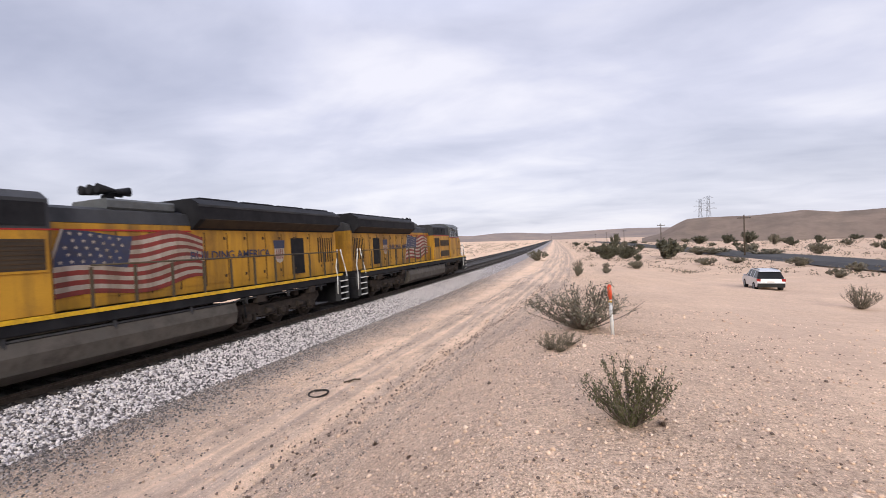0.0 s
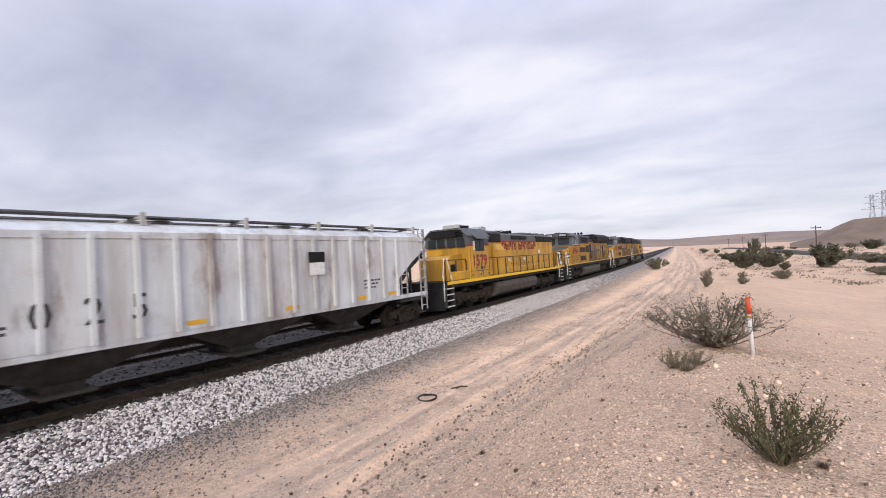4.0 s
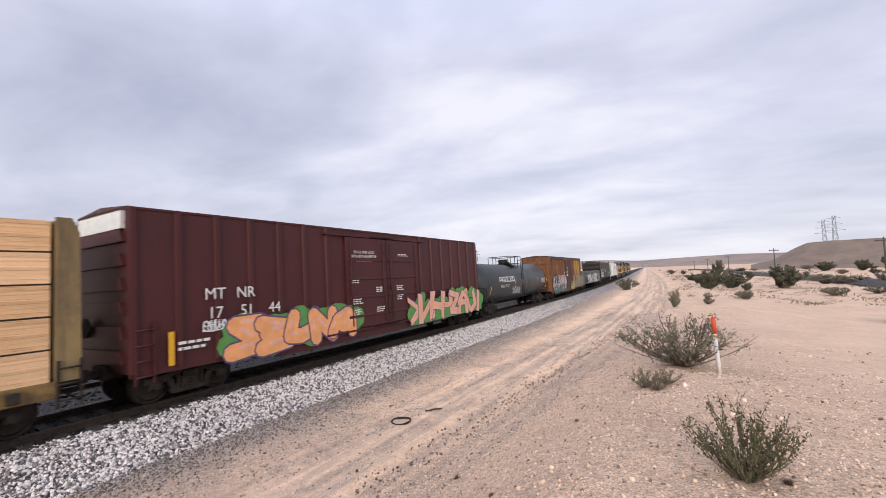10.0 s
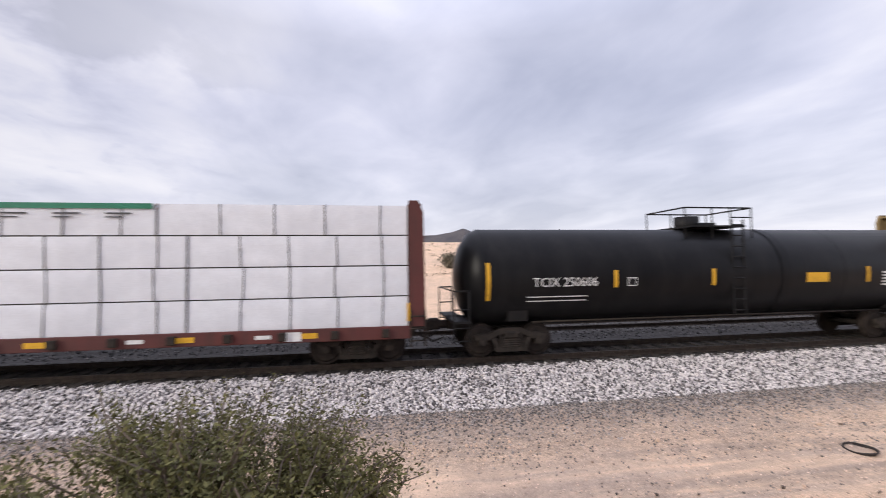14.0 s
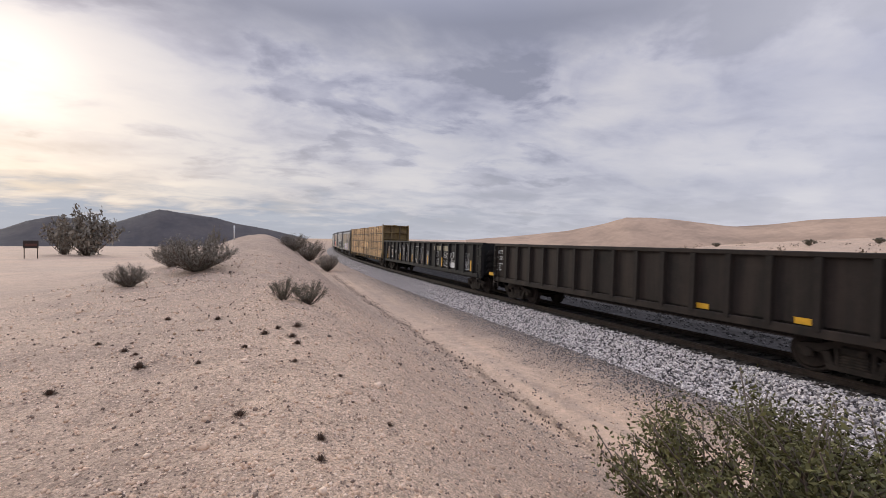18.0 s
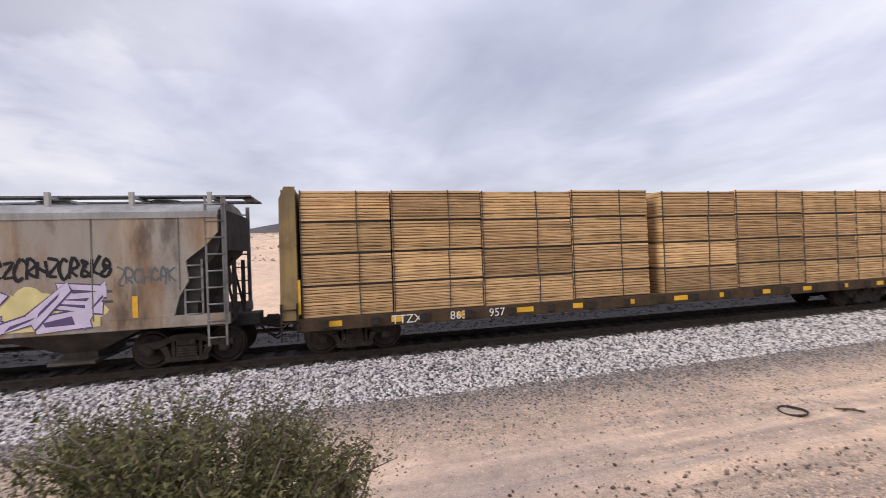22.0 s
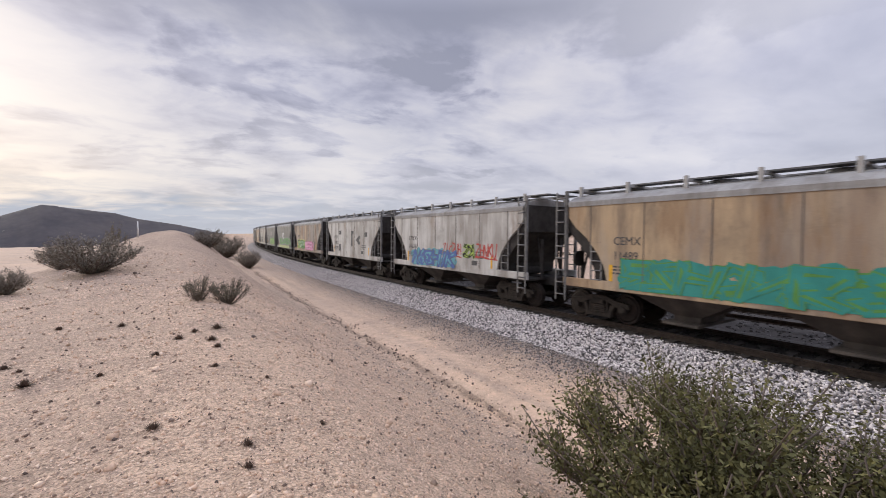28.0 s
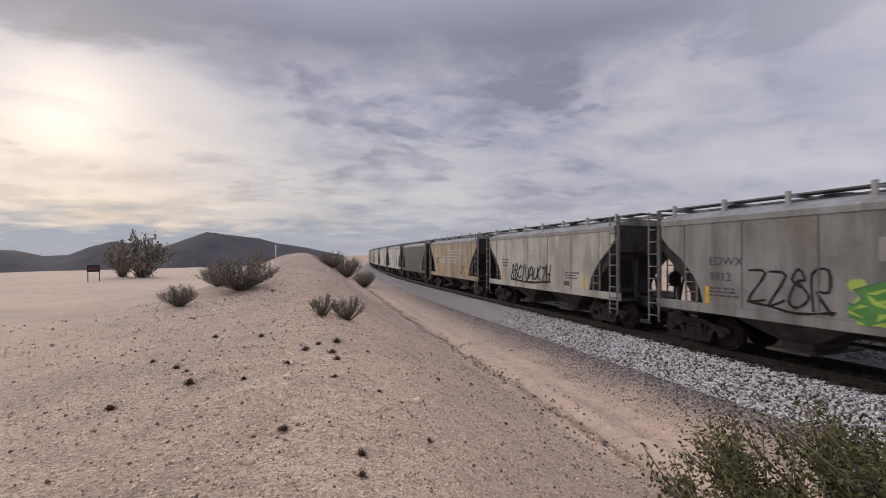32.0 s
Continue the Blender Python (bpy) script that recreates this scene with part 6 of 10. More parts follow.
    for k in range(4):
        part("radiator_lid", bx(Mesh(), -h + 8.4 - k * 1.9, -h + 6.8 - k * 1.9, -0.95, 0.95, 4.42, 4.50, c=0.03), M_LBLACK, ob)
    for i in range(3):
        part("radiator_fan", Mesh().cyl((d * (-h + 2.5 + i * 2.0), 0, 4.42), (d * (-h + 2.5 + i * 2.0), 0, 4.52), 0.58, 18), M_LBLACK, ob)
    part("radiator_door", bx(Mesh(), -h + 4.1, -h + 3.25, -1.045, -1.0, 1.85, 3.25), M_LBLACK, ob)
    g = part("rear_grille", bx(Mesh(), -h + 2.2, -h + 0.95, -1.045, -1.0, 2.2, 3.25), M_LBLACK, ob)
    for i in range(7):
        part("grille_bar", bx(Mesh(), -h + 2.12 - i * 0.18, -h + 2.06 - i * 0.18, -1.06, -1.045, 2.2, 3.25), M_LY, g)
    # horn
    m = Mesh().box(d * (h - 12.5) - 0.12, d * (h - 12.5) + 0.12, -0.12, 0.12, 4.25, 4.45)
    for k in range(5):
        yy = -0.36 + 0.18 * k
        m.cyl((d * (h - 12.5), yy, 4.52), (d * (h - 12.5) + (0.5 if k % 2 else -0.5), yy, 4.56), 0.05, 8, 0.13)
    part("horn", m, M_LBLACK, ob, "five-chime air horn")
    # flag, emblem, lettering
    fx = sorted((d * (h - 10.75), d * (h - 14.7)))
    flag(ob, fx[0], fx[1], 1.78, 3.40, -1.05)
    shield(ob, d * (-h + 4.85), 2.72, -1.05, 0.8)
    lettering(ob, "BUILDING AMERICA", (d * (-h + 5.45)) if d > 0 else (h - 9.0), 2.66, -1.05, 0.40, M_BLUE, "slogan", 1.0, 0.012)
    if number:
        outlined(ob, number, d * (h - 4.62) - 1.1, 2.56, -1.5, 0.86, M_RED, "road_number", 1.06)
    if door_open:
        part("open_door", Mesh().box(d * (h - 12.9), d * (h - 13.75), -1.6, -1.56, 1.8, 3.3), M_LG, ob, "hood door swung open")
        part("engine_bay", Mesh().box(d * (h - 12.5), d * (h - 13.3), -1.066, -1.0, 1.85, 3.3), M_LBLACK, ob)
    railing(ob, d * (h - 11.1), d * (-h + 1.2), -1.42, 10, d)
    railing(ob, d * (h - 11.1), d * (-h + 1.2), 1.42, 10, d)
    for x in (d * (-h + 0.95), d * (h - 1.5)):
        loco_steps(ob, x, d)
    for s in (-1, 1):
        part("pilot", Mesh().prism([(s * (h - 0.72), 0.25), (s * (h - 0.5), 0.25), (s * (h - 0.62), 1.3), (s * (h - 0.76), 1.3)], -1.4, 1.4, axis="y"), M_LBLACK, ob)
        truck3(ob, s * 6.6)
    raise_hood(ob)
    couplers(ob, h)
    return ob


def older_loco(front, rear, label):
    """Six-axle locomotive with a narrow hood, cab towards the rear of the train."""
    ob, L = car("locomotive", label, "locomotive", front, rear, 12.2)
    h = L / 2
    part("frame", Mesh().box(-h + 0.75, h - 0.75, -1.45, 1.45, 1.28, 1.60, 0.02), M_LBLACK, ob)
    for y in (-1.47, 1.47):
        part("sill_stripe", Mesh().box(-h + 0.9, h - 0.9, y - 0.02, y + 0.02, 1.46, 1.62), mat("fresh_sill_yellow", (0.80, 0.50, 0.02), (0.72, 0.43, 0.02), 0.4, 0, 3, 0.02), ob, "bright yellow sill stripe")
    part("fuel_tank", Mesh().prism([(-0.9, 0.30), (0.9, 0.30), (1.36, 0.52), (1.44, 0.88), (1.34, 1.18), (-1.34, 1.18), (-1.44, 0.88), (-1.36, 0.52)], -3.3, 3.5), M_TANKG, ob, "grey fuel tank under the frame")
    part("air_tank", Mesh().cyl((-2.4, -1.15, 1.36), (3.0, -1.15, 1.36), 0.17, 10), M_TANKG, ob)
    Y = M_LY_CLEAN
    nose = part("nose", Mesh().prism([(-h + 1.9, 1.62), (-h + 1.9, 2.66), (-h + 2.15, 2.84), (-h + 3.4, 2.90), (-h + 3.4, 1.62)][::-1], -0.95, 0.95, axis="y"), Y, ob)
    part("sand_box", Mesh().box(-h + 2.0, -h + 3.4, -1.38, -0.95, 1.62, 2.05, 0.03), Y, ob)
    part("handbrake_recess", Mesh().box(-h + 2.1, -h + 2.6, -0.962, -0.94, 1.9, 2.4), M_LBLACK, nose)
    part("hand_wheel", Mesh().tube([(-h + 2.35 + 0.2 * math.cos(t), -1.0, 2.15 + 0.2 * math.sin(t)) for t in (2 * math.pi * i / 14 for i in range(15))], 0.018, 5), M_LSOOT, nose)
    low = part("cab_lower", Mesh().box(-h + 3.4, -h + 5.7, -1.48, 1.48, 1.62, 3.30, 0.02), Y, ob)
    cab = part("cab_upper", Mesh().prism([(-1.48, 3.30), (1.48, 3.30), (1.47, 3.80), (0.95, 4.20), (-0.95, 4.20), (-1.47, 3.80)], -h + 3.3, -h + 5.8), M_LG, ob, "grey upper cab")
    part("cab_roof", Mesh().prism([(-1.52, 3.76), (-1.50, 3.84), (-0.97, 4.24), (0.97, 4.24), (1.50, 3.84), (1.52, 3.76), (0.9, 4.16), (-0.9, 4.16)], -h + 3.15, -h + 5.95), M_LG, ob)
    part("red_line", Mesh().box(-h + 3.4, -h + 5.72, -1.488, -1.47, 3.28, 3.36), M_RED, ob)
    part("cab_window", Mesh().box(-h + 4.05, -h + 5.15, -1.50, -1.46, 3.02, 3.66), M_GLASS, cab)
    part("window_bar", Mesh().box(-h + 4.57, -h + 4.63, -1.51, -1.46, 3.02, 3.66), M_LBLACK, cab)
    part("window_post", Mesh().box(-h + 3.82, -h + 3.98, -1.52, -1.46, 3.05, 3.52), M_RAIL_W, cab)
    part("awning", Mesh().prism([(-1.44, 3.88), (-1.78, 3.62), (-1.78, 3.65), (-1.44, 3.92)], -h + 3.75, -h + 5.35), M_LG, cab, "grey folding sun awning")
    for y in (-0.98, -0.34, 0.34, 0.98):
        part("windshield", Mesh().box(-h + 3.26, -h + 3.32, y - 0.25, y + 0.25, 3.26, 3.72), M_GLASS, cab)
    part("number_box", Mesh().box(-h + 3.05, -h + 3.36, -1.0, 1.0, 3.80, 4.12, 0.04), M_LBLACK, ob)
    part("number_board", Mesh().prism([(-h + 3.02, 3.78), (-h + 3.85, 3.78), (-h + 3.85, 4.10), (-h + 3.02, 4.10)], -1.16, -1.10, axis="y"), M_LBLACK, ob)
    lettering(ob, "1579", -h + 3.10, 3.99, -1.17, 0.30, M_WHITE_MARK, "road_number")
    part("horn_bracket", Mesh().tube([(-h + 3.05, -0.9, 4.0), (-h + 2.8, -0.9, 4.02)], 0.05, 8).tube([(-h + 3.05, -0.9, 3.86), (-h + 2.8, -0.9, 3.86)], 0.05, 8), M_LBLACK, ob)
    pale = mat("ac_grey", (0.46, 0.46, 0.45), (0.36, 0.36, 0.355), 0.6, 0, 4, 0.05, (0.18, 0.17, 0.16), 0.5)
    ac = part("air_conditioner", Mesh().box(-h + 3.9, -h + 5.2, -0.55, 0.55, 4.22, 4.48, 0.05), pale, ob, "pale grey air conditioner")
    part("vent_grille", Mesh().box(-h + 4.05, -h + 5.05, -0.56, -0.54, 4.27, 4.42), M_LBLACK, ac)
    part("antenna_box", Mesh().prism([(-h + 5.9, 4.1), (-h + 7.3, 4.1), (-h + 7.3, 4.40), (-h + 6.9, 4.46), (-h + 6.3, 4.30)], -0.6, 0.6, axis="y"), pale, ob, "grey antenna dome")
    hood = part("engine_hood", Mesh().box(-h + 5.7, h - 1.4, -1.0, 1.0, 1.62, 3.60, 0.02), Y, ob)
    part("hood_top", Mesh().prism([(-1.0, 3.60), (1.0, 3.60), (0.95, 3.98), (0.6, 4.10), (-0.6, 4.10), (-0.95, 3.98)], -h + 5.7, h - 1.4), M_LG, ob, "grey hood top")
    part("red_line", Mesh().box(-h + 5.7, h - 1.4, -1.008, -0.99, 3.54, 3.62), M_RED, ob)
    part("blower_housing", Mesh().prism([(-1.28, 1.62), (-1.28, 3.05), (-1.0, 3.40), (-0.98, 3.40), (-0.98, 1.62)][::-1], -h + 7.2, -h + 8.6), Y, ob)
    part("locker", Mesh().box(-h + 5.75, -h + 6.5, -1.3, -0.98, 1.62, 2.55, 0.03), Y, ob)
    for a, b, z0, z1 in ((-h + 5.95, -h + 8.55, 3.50, 4.02), (-h + 10.4, -h + 13.2, 3.72, 3.93), (h - 5.3, h - 3.5, 3.56, 3.96), (h - 3.4, h - 1.6, 3.56, 3.96)):
        g = part("radiator_grille", Mesh().box(a, b, -1.03, -0.93, z0, z1), M_LBLACK, hood)
        for i in range(int((b - a) / 0.13)):
            part("grille_bar", Mesh().box(a + 0.06 + i * 0.13, a + 0.085 + i * 0.13, -1.04, -1.03, z0, z1), M_LSOOT, hood)
    part("intake_box", Mesh().prism([(-0.98, 4.0), (-0.98, 4.12), (-0.7, 4.22), (0.7, 4.22), (0.98, 4.12), (0.98, 4.0)][::-1], -h + 5.95, -h + 8.6), M_LG, ob)
    for i in range(4):
        x = h - 2.3 - i * 1.5
        part("roof_fan", Mesh().cyl((x, 0, 4.1), (x, 0, 4.24), 0.66, 20, 0.60), M_LG, ob)
    n = 13
    w = (L - 10.2) / n
    for i in range(n):
        a = -h + 8.7 + w * i
        dm = part("hood_door", Mesh().box(a, a + w * 0.96, -1.016, -0.995, 1.95, 3.50), Y, hood)
        part("door_joint", Mesh().box(a - 0.022, a - 0.004, -1.012, -0.99, 1.95, 3.50), M_SEAM, dm)
        for zl in (2.12, 3.34):
            part("door_latch", Mesh().box(a + w * 0.75, a + w * 0.75 + 0.08, -1.035, -1.01, zl, zl + 0.09), M_SEAM, dm)
    part("battery_box", Mesh().box(-h + 8.6, h - 2.4, -1.30, -0.98, 1.62, 1.98, 0.03), Y, ob)
    for x in (-h + 9.6, -h + 12.4):
        plate(ob, "white_placard", x, x + 0.3, 2.35, 2.5, -1.03, M_WHITE_MARK)
    plate(ob, "white_placard", h - 5.0, h - 4.65, 2.75, 3.0, -1.03, M_WHITE_MARK)
    for a, b, z0, z1 in ((-h + 3.42, -h + 5.68, 1.98, 2.0), (-h + 3.42, -h + 3.44, 1.64, 3.2), (-h + 4.9, -h + 4.92, 1.64, 2.0)):
        part("panel_joint", Mesh().box(a, b, -1.49, -1.47, z0, z1), M_SEAM, low)
    for k in range(5):
        part("hinge", Mesh().box(-h + 3.55 + k * 0.5, -h + 3.63 + k * 0.5, -1.50, -1.47, 1.74 + 0.35 * (k % 2), 1.83 + 0.35 * (k % 2)), M_SEAM, low)
    word_blocks(ob, -h + 8.75, 3.06, -1.02, [0.42] * 5 + [-0.34] + [0.42] * 7, 0.46, 0.14, M_RED)
    outlined(ob, "1579", -h + 3.62, 2.28, -1.48, 0.88, M_RED, "road_number", 1.05)
    shield(ob, -h + 4.75, 1.98, -1.48, 0.40)
    m = Mesh()
    for k in range(3):
        m.cyl((1.2, -0.25 + 0.25 * k, 4.25), (1.7, -0.25 + 0.25 * k, 4.27), 0.05, 8, 0.12)
    m.box(1.1, 1.3, -0.3, 0.3, 4.08, 4.28)
    part("horn", m, M_LBLACK, ob)
    part("exhaust_stack", Mesh().box(-0.8, -0.2, -0.35, 0.35, 4.08, 4.3, 0.03), M_LBLACK, ob)
    railing(ob, -h + 5.8, h - 1.2, -1.42, 11, 1)
    railing(ob, -h + 1.0, -h + 3.2, -1.30, 2, 1)
    for x in (-h + 0.95, h - 0.95):
        loco_steps(ob, x, 1)
    for s in (-1, 1):
        part("pilot", Mesh().prism([(s * (h - 0.72), 0.25), (s * (h - 0.5), 0.25), (s * (h - 0.62), 1.3), (s * (h - 0.76), 1.3)], -1.4, 1.4, axis="y"), M_LBLACK, ob)
        truck3(ob, s * 6.1)
    raise_hood(ob)
    couplers(ob, h)
    return ob


# ---------------------------------------------------------------- boxcars
def boxcar(front, rear, colour, label, top, posts, doors, end_colour=None, panels=None):
    """Exterior-post boxcar. doors: list of (x0, x1, material); panels: (x0, x1, material) for sides in another colour."""
    ob, L = car("boxcar", label, "boxcar", front, rear)
    h = L / 2
    b = h - 0.62
    w = 1.44
    z0 = 0.90
    body = part("body", Mesh().box(-b, b, -w, w, z0, top - 0.14, 0.01), colour, ob)
    for x0, x1, mt in panels or ():
        part("side_panel", Mesh().box(x0, x1, -w - 0.004, -w + 0.02, z0 + 0.1, top - 0.2), mt, body)

    def side_mat(x):
        for x0, x1, mt in panels or ():
            if x0 <= x <= x1:
                return mt
        return colour
    for side in (-1, 1):
        for i in range(posts + 1):
            x = -b + 0.05 + (2 * b - 0.1) * i / posts
            if any(d0 - 0.05 < x < d1 + 0.05 for d0, d1, _ in doors):
                continue
            mt = side_mat(x)
            key = ("side_post", round(top, 2), side)
            part("side_post", shared(key, lambda m: m.prism([(-0.09, side * w), (0.09, side * w), (0.06, side * (w + 0.075)), (-0.06, side * (w + 0.075))][::side], z0, top - 0.16, axis="z"), mt), None, body, at=pose(x, 0, 0))
    for d0, d1, mt in doors:
        for side in (-1, 1):
            dr = part("sliding_door", Mesh().box(d0, d1, side * (w + 0.05) - 0.035, side * (w + 0.05) + 0.035, z0 + 0.08, top - 0.42, 0.01), mt, ob)
            m = Mesh()
            for z in (z0 + 0.5, z0 + 1.25, z0 + 2.0, z0 + 2.75):
                if z < top - 0.6:
                    m.box(d0 + 0.06, d1 - 0.06, side * (w + 0.10) - 0.025, side * (w + 0.10) + 0.025, z, z + 0.10, 0.015)
            part("door_rib", m, mt, dr)
            if side < 0:
                m = Mesh()
                for x in (d0 + 0.25, d1 - 0.25):
                    m.tube([(x, -w - 0.13, z0 + 0.2), (x, -w - 0.13, top - 0.6)], 0.022)
                    m.box(x - 0.08, x + 0.08, -w - 0.16, -w - 0.10, z0 + 1.5, z0 + 1.75)
                part("lock_rod", m, mt, dr)
        for z in (z0 - 0.02, top - 0.40):
            part("door_track", Mesh().box(d0 - 1.2, d1 + 0.6, -w - 0.12, -w, z, z + 0.07), colour, ob)
    # roof
    rm = mat("boxcar_roof", (0.075, 0.038, 0.032), (0.05, 0.03, 0.027), 0.75, 0.0, 1.5, 0.1, (0.22, 0.20, 0.18), 0.35)
    part("roof", Mesh().prism([(-w - 0.03, top - 0.16), (w + 0.03, top - 0.16), (w + 0.03, top - 0.10), (0, top), (-w - 0.03, top - 0.10)], -b - 0.02, b + 0.02), rm if not end_colour else colour, ob)
    if not end_colour:
        for side in (-1, 1):
            part("roof_fascia", Mesh().box(-b - 0.01, b + 0.01, side * (w + 0.045) - 0.05, side * (w + 0.045) + 0.05, top - 0.38, top - 0.12, 0.01), rm, ob, "dark rusted roof fascia")
    m = Mesh()
    k = int(L / 1.2)
    for i in range(k + 1):
        x = -b + 2 * b * i / k
        m.prism([(-w, top - 0.09), (w, top - 0.09), (0, top + 0.04)], x - 0.04, x + 0.04)
    part("roof_rib", m, rm, ob)
    # ends with horizontal corrugations
    for s in (-1, 1):
        for i in range(6):
            z = z0 + 0.25 + (top - z0 - 0.6) * i / 6
            part("end_corrugation", shared(("end_corrugation", s), lambda m: m.prism([(-1.25, 0.0), (1.25, 0.0), (1.2, 0.1), (1.1, 0.3), (-1.1, 0.3), (-1.2, 0.1)], 0, s * 0.09), colour), None, body, at=pose(s * b, 0, z))
    if end_colour:
        part("end_panel", Mesh().box(-b - 0.10, -b, -1.2, 1.2, top - 0.62, top - 0.18), end_colour, ob, "pale panel high on the end")
    # sill, underframe
    for y in (-w + 0.05, w - 0.05):
        part("side_sill", Mesh().prism([(-b, z0 + 0.02), (-b, z0 - 0.10), (-b + 3.4, z0 - 0.12), (-b + 4.3, z0 - 0.34), (b - 4.3, z0 - 0.34), (b - 3.4, z0 - 0.12), (b, z0 - 0.10), (b, z0 + 0.02)], y - 0.06, y + 0.06, axis="y"), colour, ob)
    part("centre_sill", Mesh().box(-h + 0.5, h - 0.5, -0.28, 0.28, 0.72, 1.06), M_GRIME, ob)
    for s in (-1, 1):
        ladder(ob, s * (b - 0.30) - 0.22, -w - 0.06, 0.62, 2.1, 0.42, colour, 4)
        part("brake_wheel", Mesh().cyl((s * (b + 0.12), 0.6, 2.0), (s * (b + 0.18), 0.6, 2.0), 0.26, 14), M_GRIME, ob)
        truck(ob, s * (h - 2.25))
    couplers(ob, h)
    return ob, -w - 0.0


# ---------------------------------------------------------------- tank cars
def tank_car(front, rear, colour, label, r=1.30, zc=2.10, fold=0.0):
    ob, L = car("tank_car", label, "tank car", front, rear)
    h = L / 2
    b = h - 0.75
    m = Mesh()
    rings = []
    xs = [(-b, 0.0), (-b + 0.06, 0.35), (-b + 0.2, 0.66), (-b + 0.45, 0.90), (-b + 0.75, 1.0), (0, 1.0), (b - 0.75, 1.0), (b - 0.45, 0.90), (b - 0.2, 0.66), (b - 0.06, 0.35), (b, 0.0)]
    for x, k in xs:
        rr = max(r * k, 0.02)
        drop = fold * (1 - abs(x) / b)
        rings.append([(x, rr * math.cos(t), zc - drop + rr * math.sin(t)) for t in (2 * math.pi * i / 40 for i in range(40))])
    body = part("tank", m.loft(rings), colour, ob)
    for x in (-b + 0.75, -b * 0.34, b * 0.1, b * 0.5, b - 0.75):
        part("weld_seam", Mesh().loft([[(xx, (r + 0.006) * math.cos(t), zc - fold * (1 - abs(xx) / b) + (r + 0.006) * math.sin(t)) for t in (2 * math.pi * i / 40 for i in range(40))] for xx in (x - 0.015, x + 0.015)], True, False), colour, body)
    # jacket band
    part("jacket_band", Mesh().loft([[(xx, (r + 0.02) * math.cos(t), zc - fold + (r + 0.02) * math.sin(t)) for t in (2 * math.pi * i / 40 for i in range(40))] for xx in (b * 0.22, b * 0.22 + 0.32)], True, False), colour, body)
    # manway, valves and railing on top
    zt = zc + r - fold
    top = part("top_platform", Mesh().box(-0.9, 1.1, -0.95, 0.95, zt + 0.02, zt + 0.07), M_BLACK, ob)
    part("manway", Mesh().cyl((-0.35, 0, zt - 0.05), (-0.35, 0, zt + 0.42), 0.40, 16), M_BLACK, ob)
    part("valve_housing", Mesh().cyl((0.45, 0, zt - 0.05), (0.45, 0, zt + 0.22), 0.28, 14), M_BLACK, ob)
    m = Mesh()
    for x in (-1.2, -0.2, 0.5, 1.3):
        for y in (-0.98, 0.98):
            m.tube([(x, y, zt - 0.35), (x, y, zt + 0.62)], 0.025)
    for y in (-0.98, 0.98):
        m.tube([(-1.2, y, zt + 0.62), (1.3, y, zt + 0.62)], 0.025)
        m.tube([(0.5, y, zt + 0.32), (1.3, y, zt + 0.32)], 0.02)
    for x in (-1.2, 1.3):
        m.tube([(x, -0.98, zt + 0.62), (x, 0.98, zt + 0.62)], 0.025)
    part("top_railing", m, M_BLACK, ob)
    ladder(ob, 0.1, -r * 0.98, 1.0, zt + 0.2, 0.42, M_BLACK, 9)
    # saddles, stub sills, platforms
    for s in (-1, 1):
        part("saddle", Mesh().prism([(-1.05, 1.0), (1.05, 1.0), (1.2, zc - 0.55), (0.8, zc - 0.95), (-0.8, zc - 0.95), (-1.2, zc - 0.55)], s * (h - 2.5) - 0.3, s * (h - 2.5) + 0.3), M_BLACK, ob)
        part("stub_sill", Mesh().box(min(s * (h - 3.6), s * (h - 0.5)), max(s * (h - 3.6), s * (h - 0.5)), -0.28, 0.28, 0.74, 1.08), M_GRIME, ob)
        part("end_platform", Mesh().box(min(s * (h - 0.5), s * (h - 1.0)), max(s * (h - 0.5), s * (h - 1.0)), -1.4, 1.4, 1.02, 1.08), M_BLACK, ob)
        m = Mesh()
        for y in (-1.38, 1.38):
            m.tube([(s * (h - 0.95), y, 0.5), (s * (h - 0.95), y, 1.9), (s * (h - 0.5), y, 1.9), (s * (h - 0.5), y, 0.5)], 0.024)
            for z in (0.55, 0.9, 1.4):
                m.tube([(s * (h - 0.95), y, z), (s * (h - 0.5), y, z)], 0.02)
        m.tube([(s * (h - 0.52), -1.38, 1.9), (s * (h - 0.52), 1.38, 1.9)], 0.024)
        part("grab_rail", m, M_BLACK, ob)
        truck(ob, s * (h - 2.3))
    part("brake_pipe", Mesh().tube([(-h + 3, -0.95, 0.95), (h - 3, -0.95, 0.95)], 0.03), M_GRIME, ob)
    couplers(ob, h)
    return ob, r, zc, b


def tank_plate(ob, name, x0, x1, z0, z1, r, zc, material, label=""):
    """A strip that follows the curve of the tank."""
    n = 5
    vs = []
    for x in (x0, x1):
        for i in range(n + 1):
            z = z0 + (z1 - z0) * i / n
            vs.append((x, -math.sqrt(max((r + 0.008) ** 2 - (z - zc) ** 2, 0.01)), z))
    m = Mesh().add(vs, [(i, i + 1, n + 2 + i, n + 1 + i) for i in range(n)])
    return part(name, m, material, ob, label)


def tank_text(ob, words, x, z, size, r, zc, material, squeeze=1.0):
    y = -math.sqrt(r * r - (z + size * 0.35 - zc) ** 2)
    o = lettering(ob, words, x, z, y, size, material, squeeze=squeeze)
    tilt = math.degrees(math.asin(max(-1, min(1, (z + size * 0.35 - zc) / r))))
    o.matrix_basis = pose(x, y - 0.03, z, 90 - tilt, 0, 0) @ Matrix.Diagonal((size * squeeze, size, 1, 1))
    return o


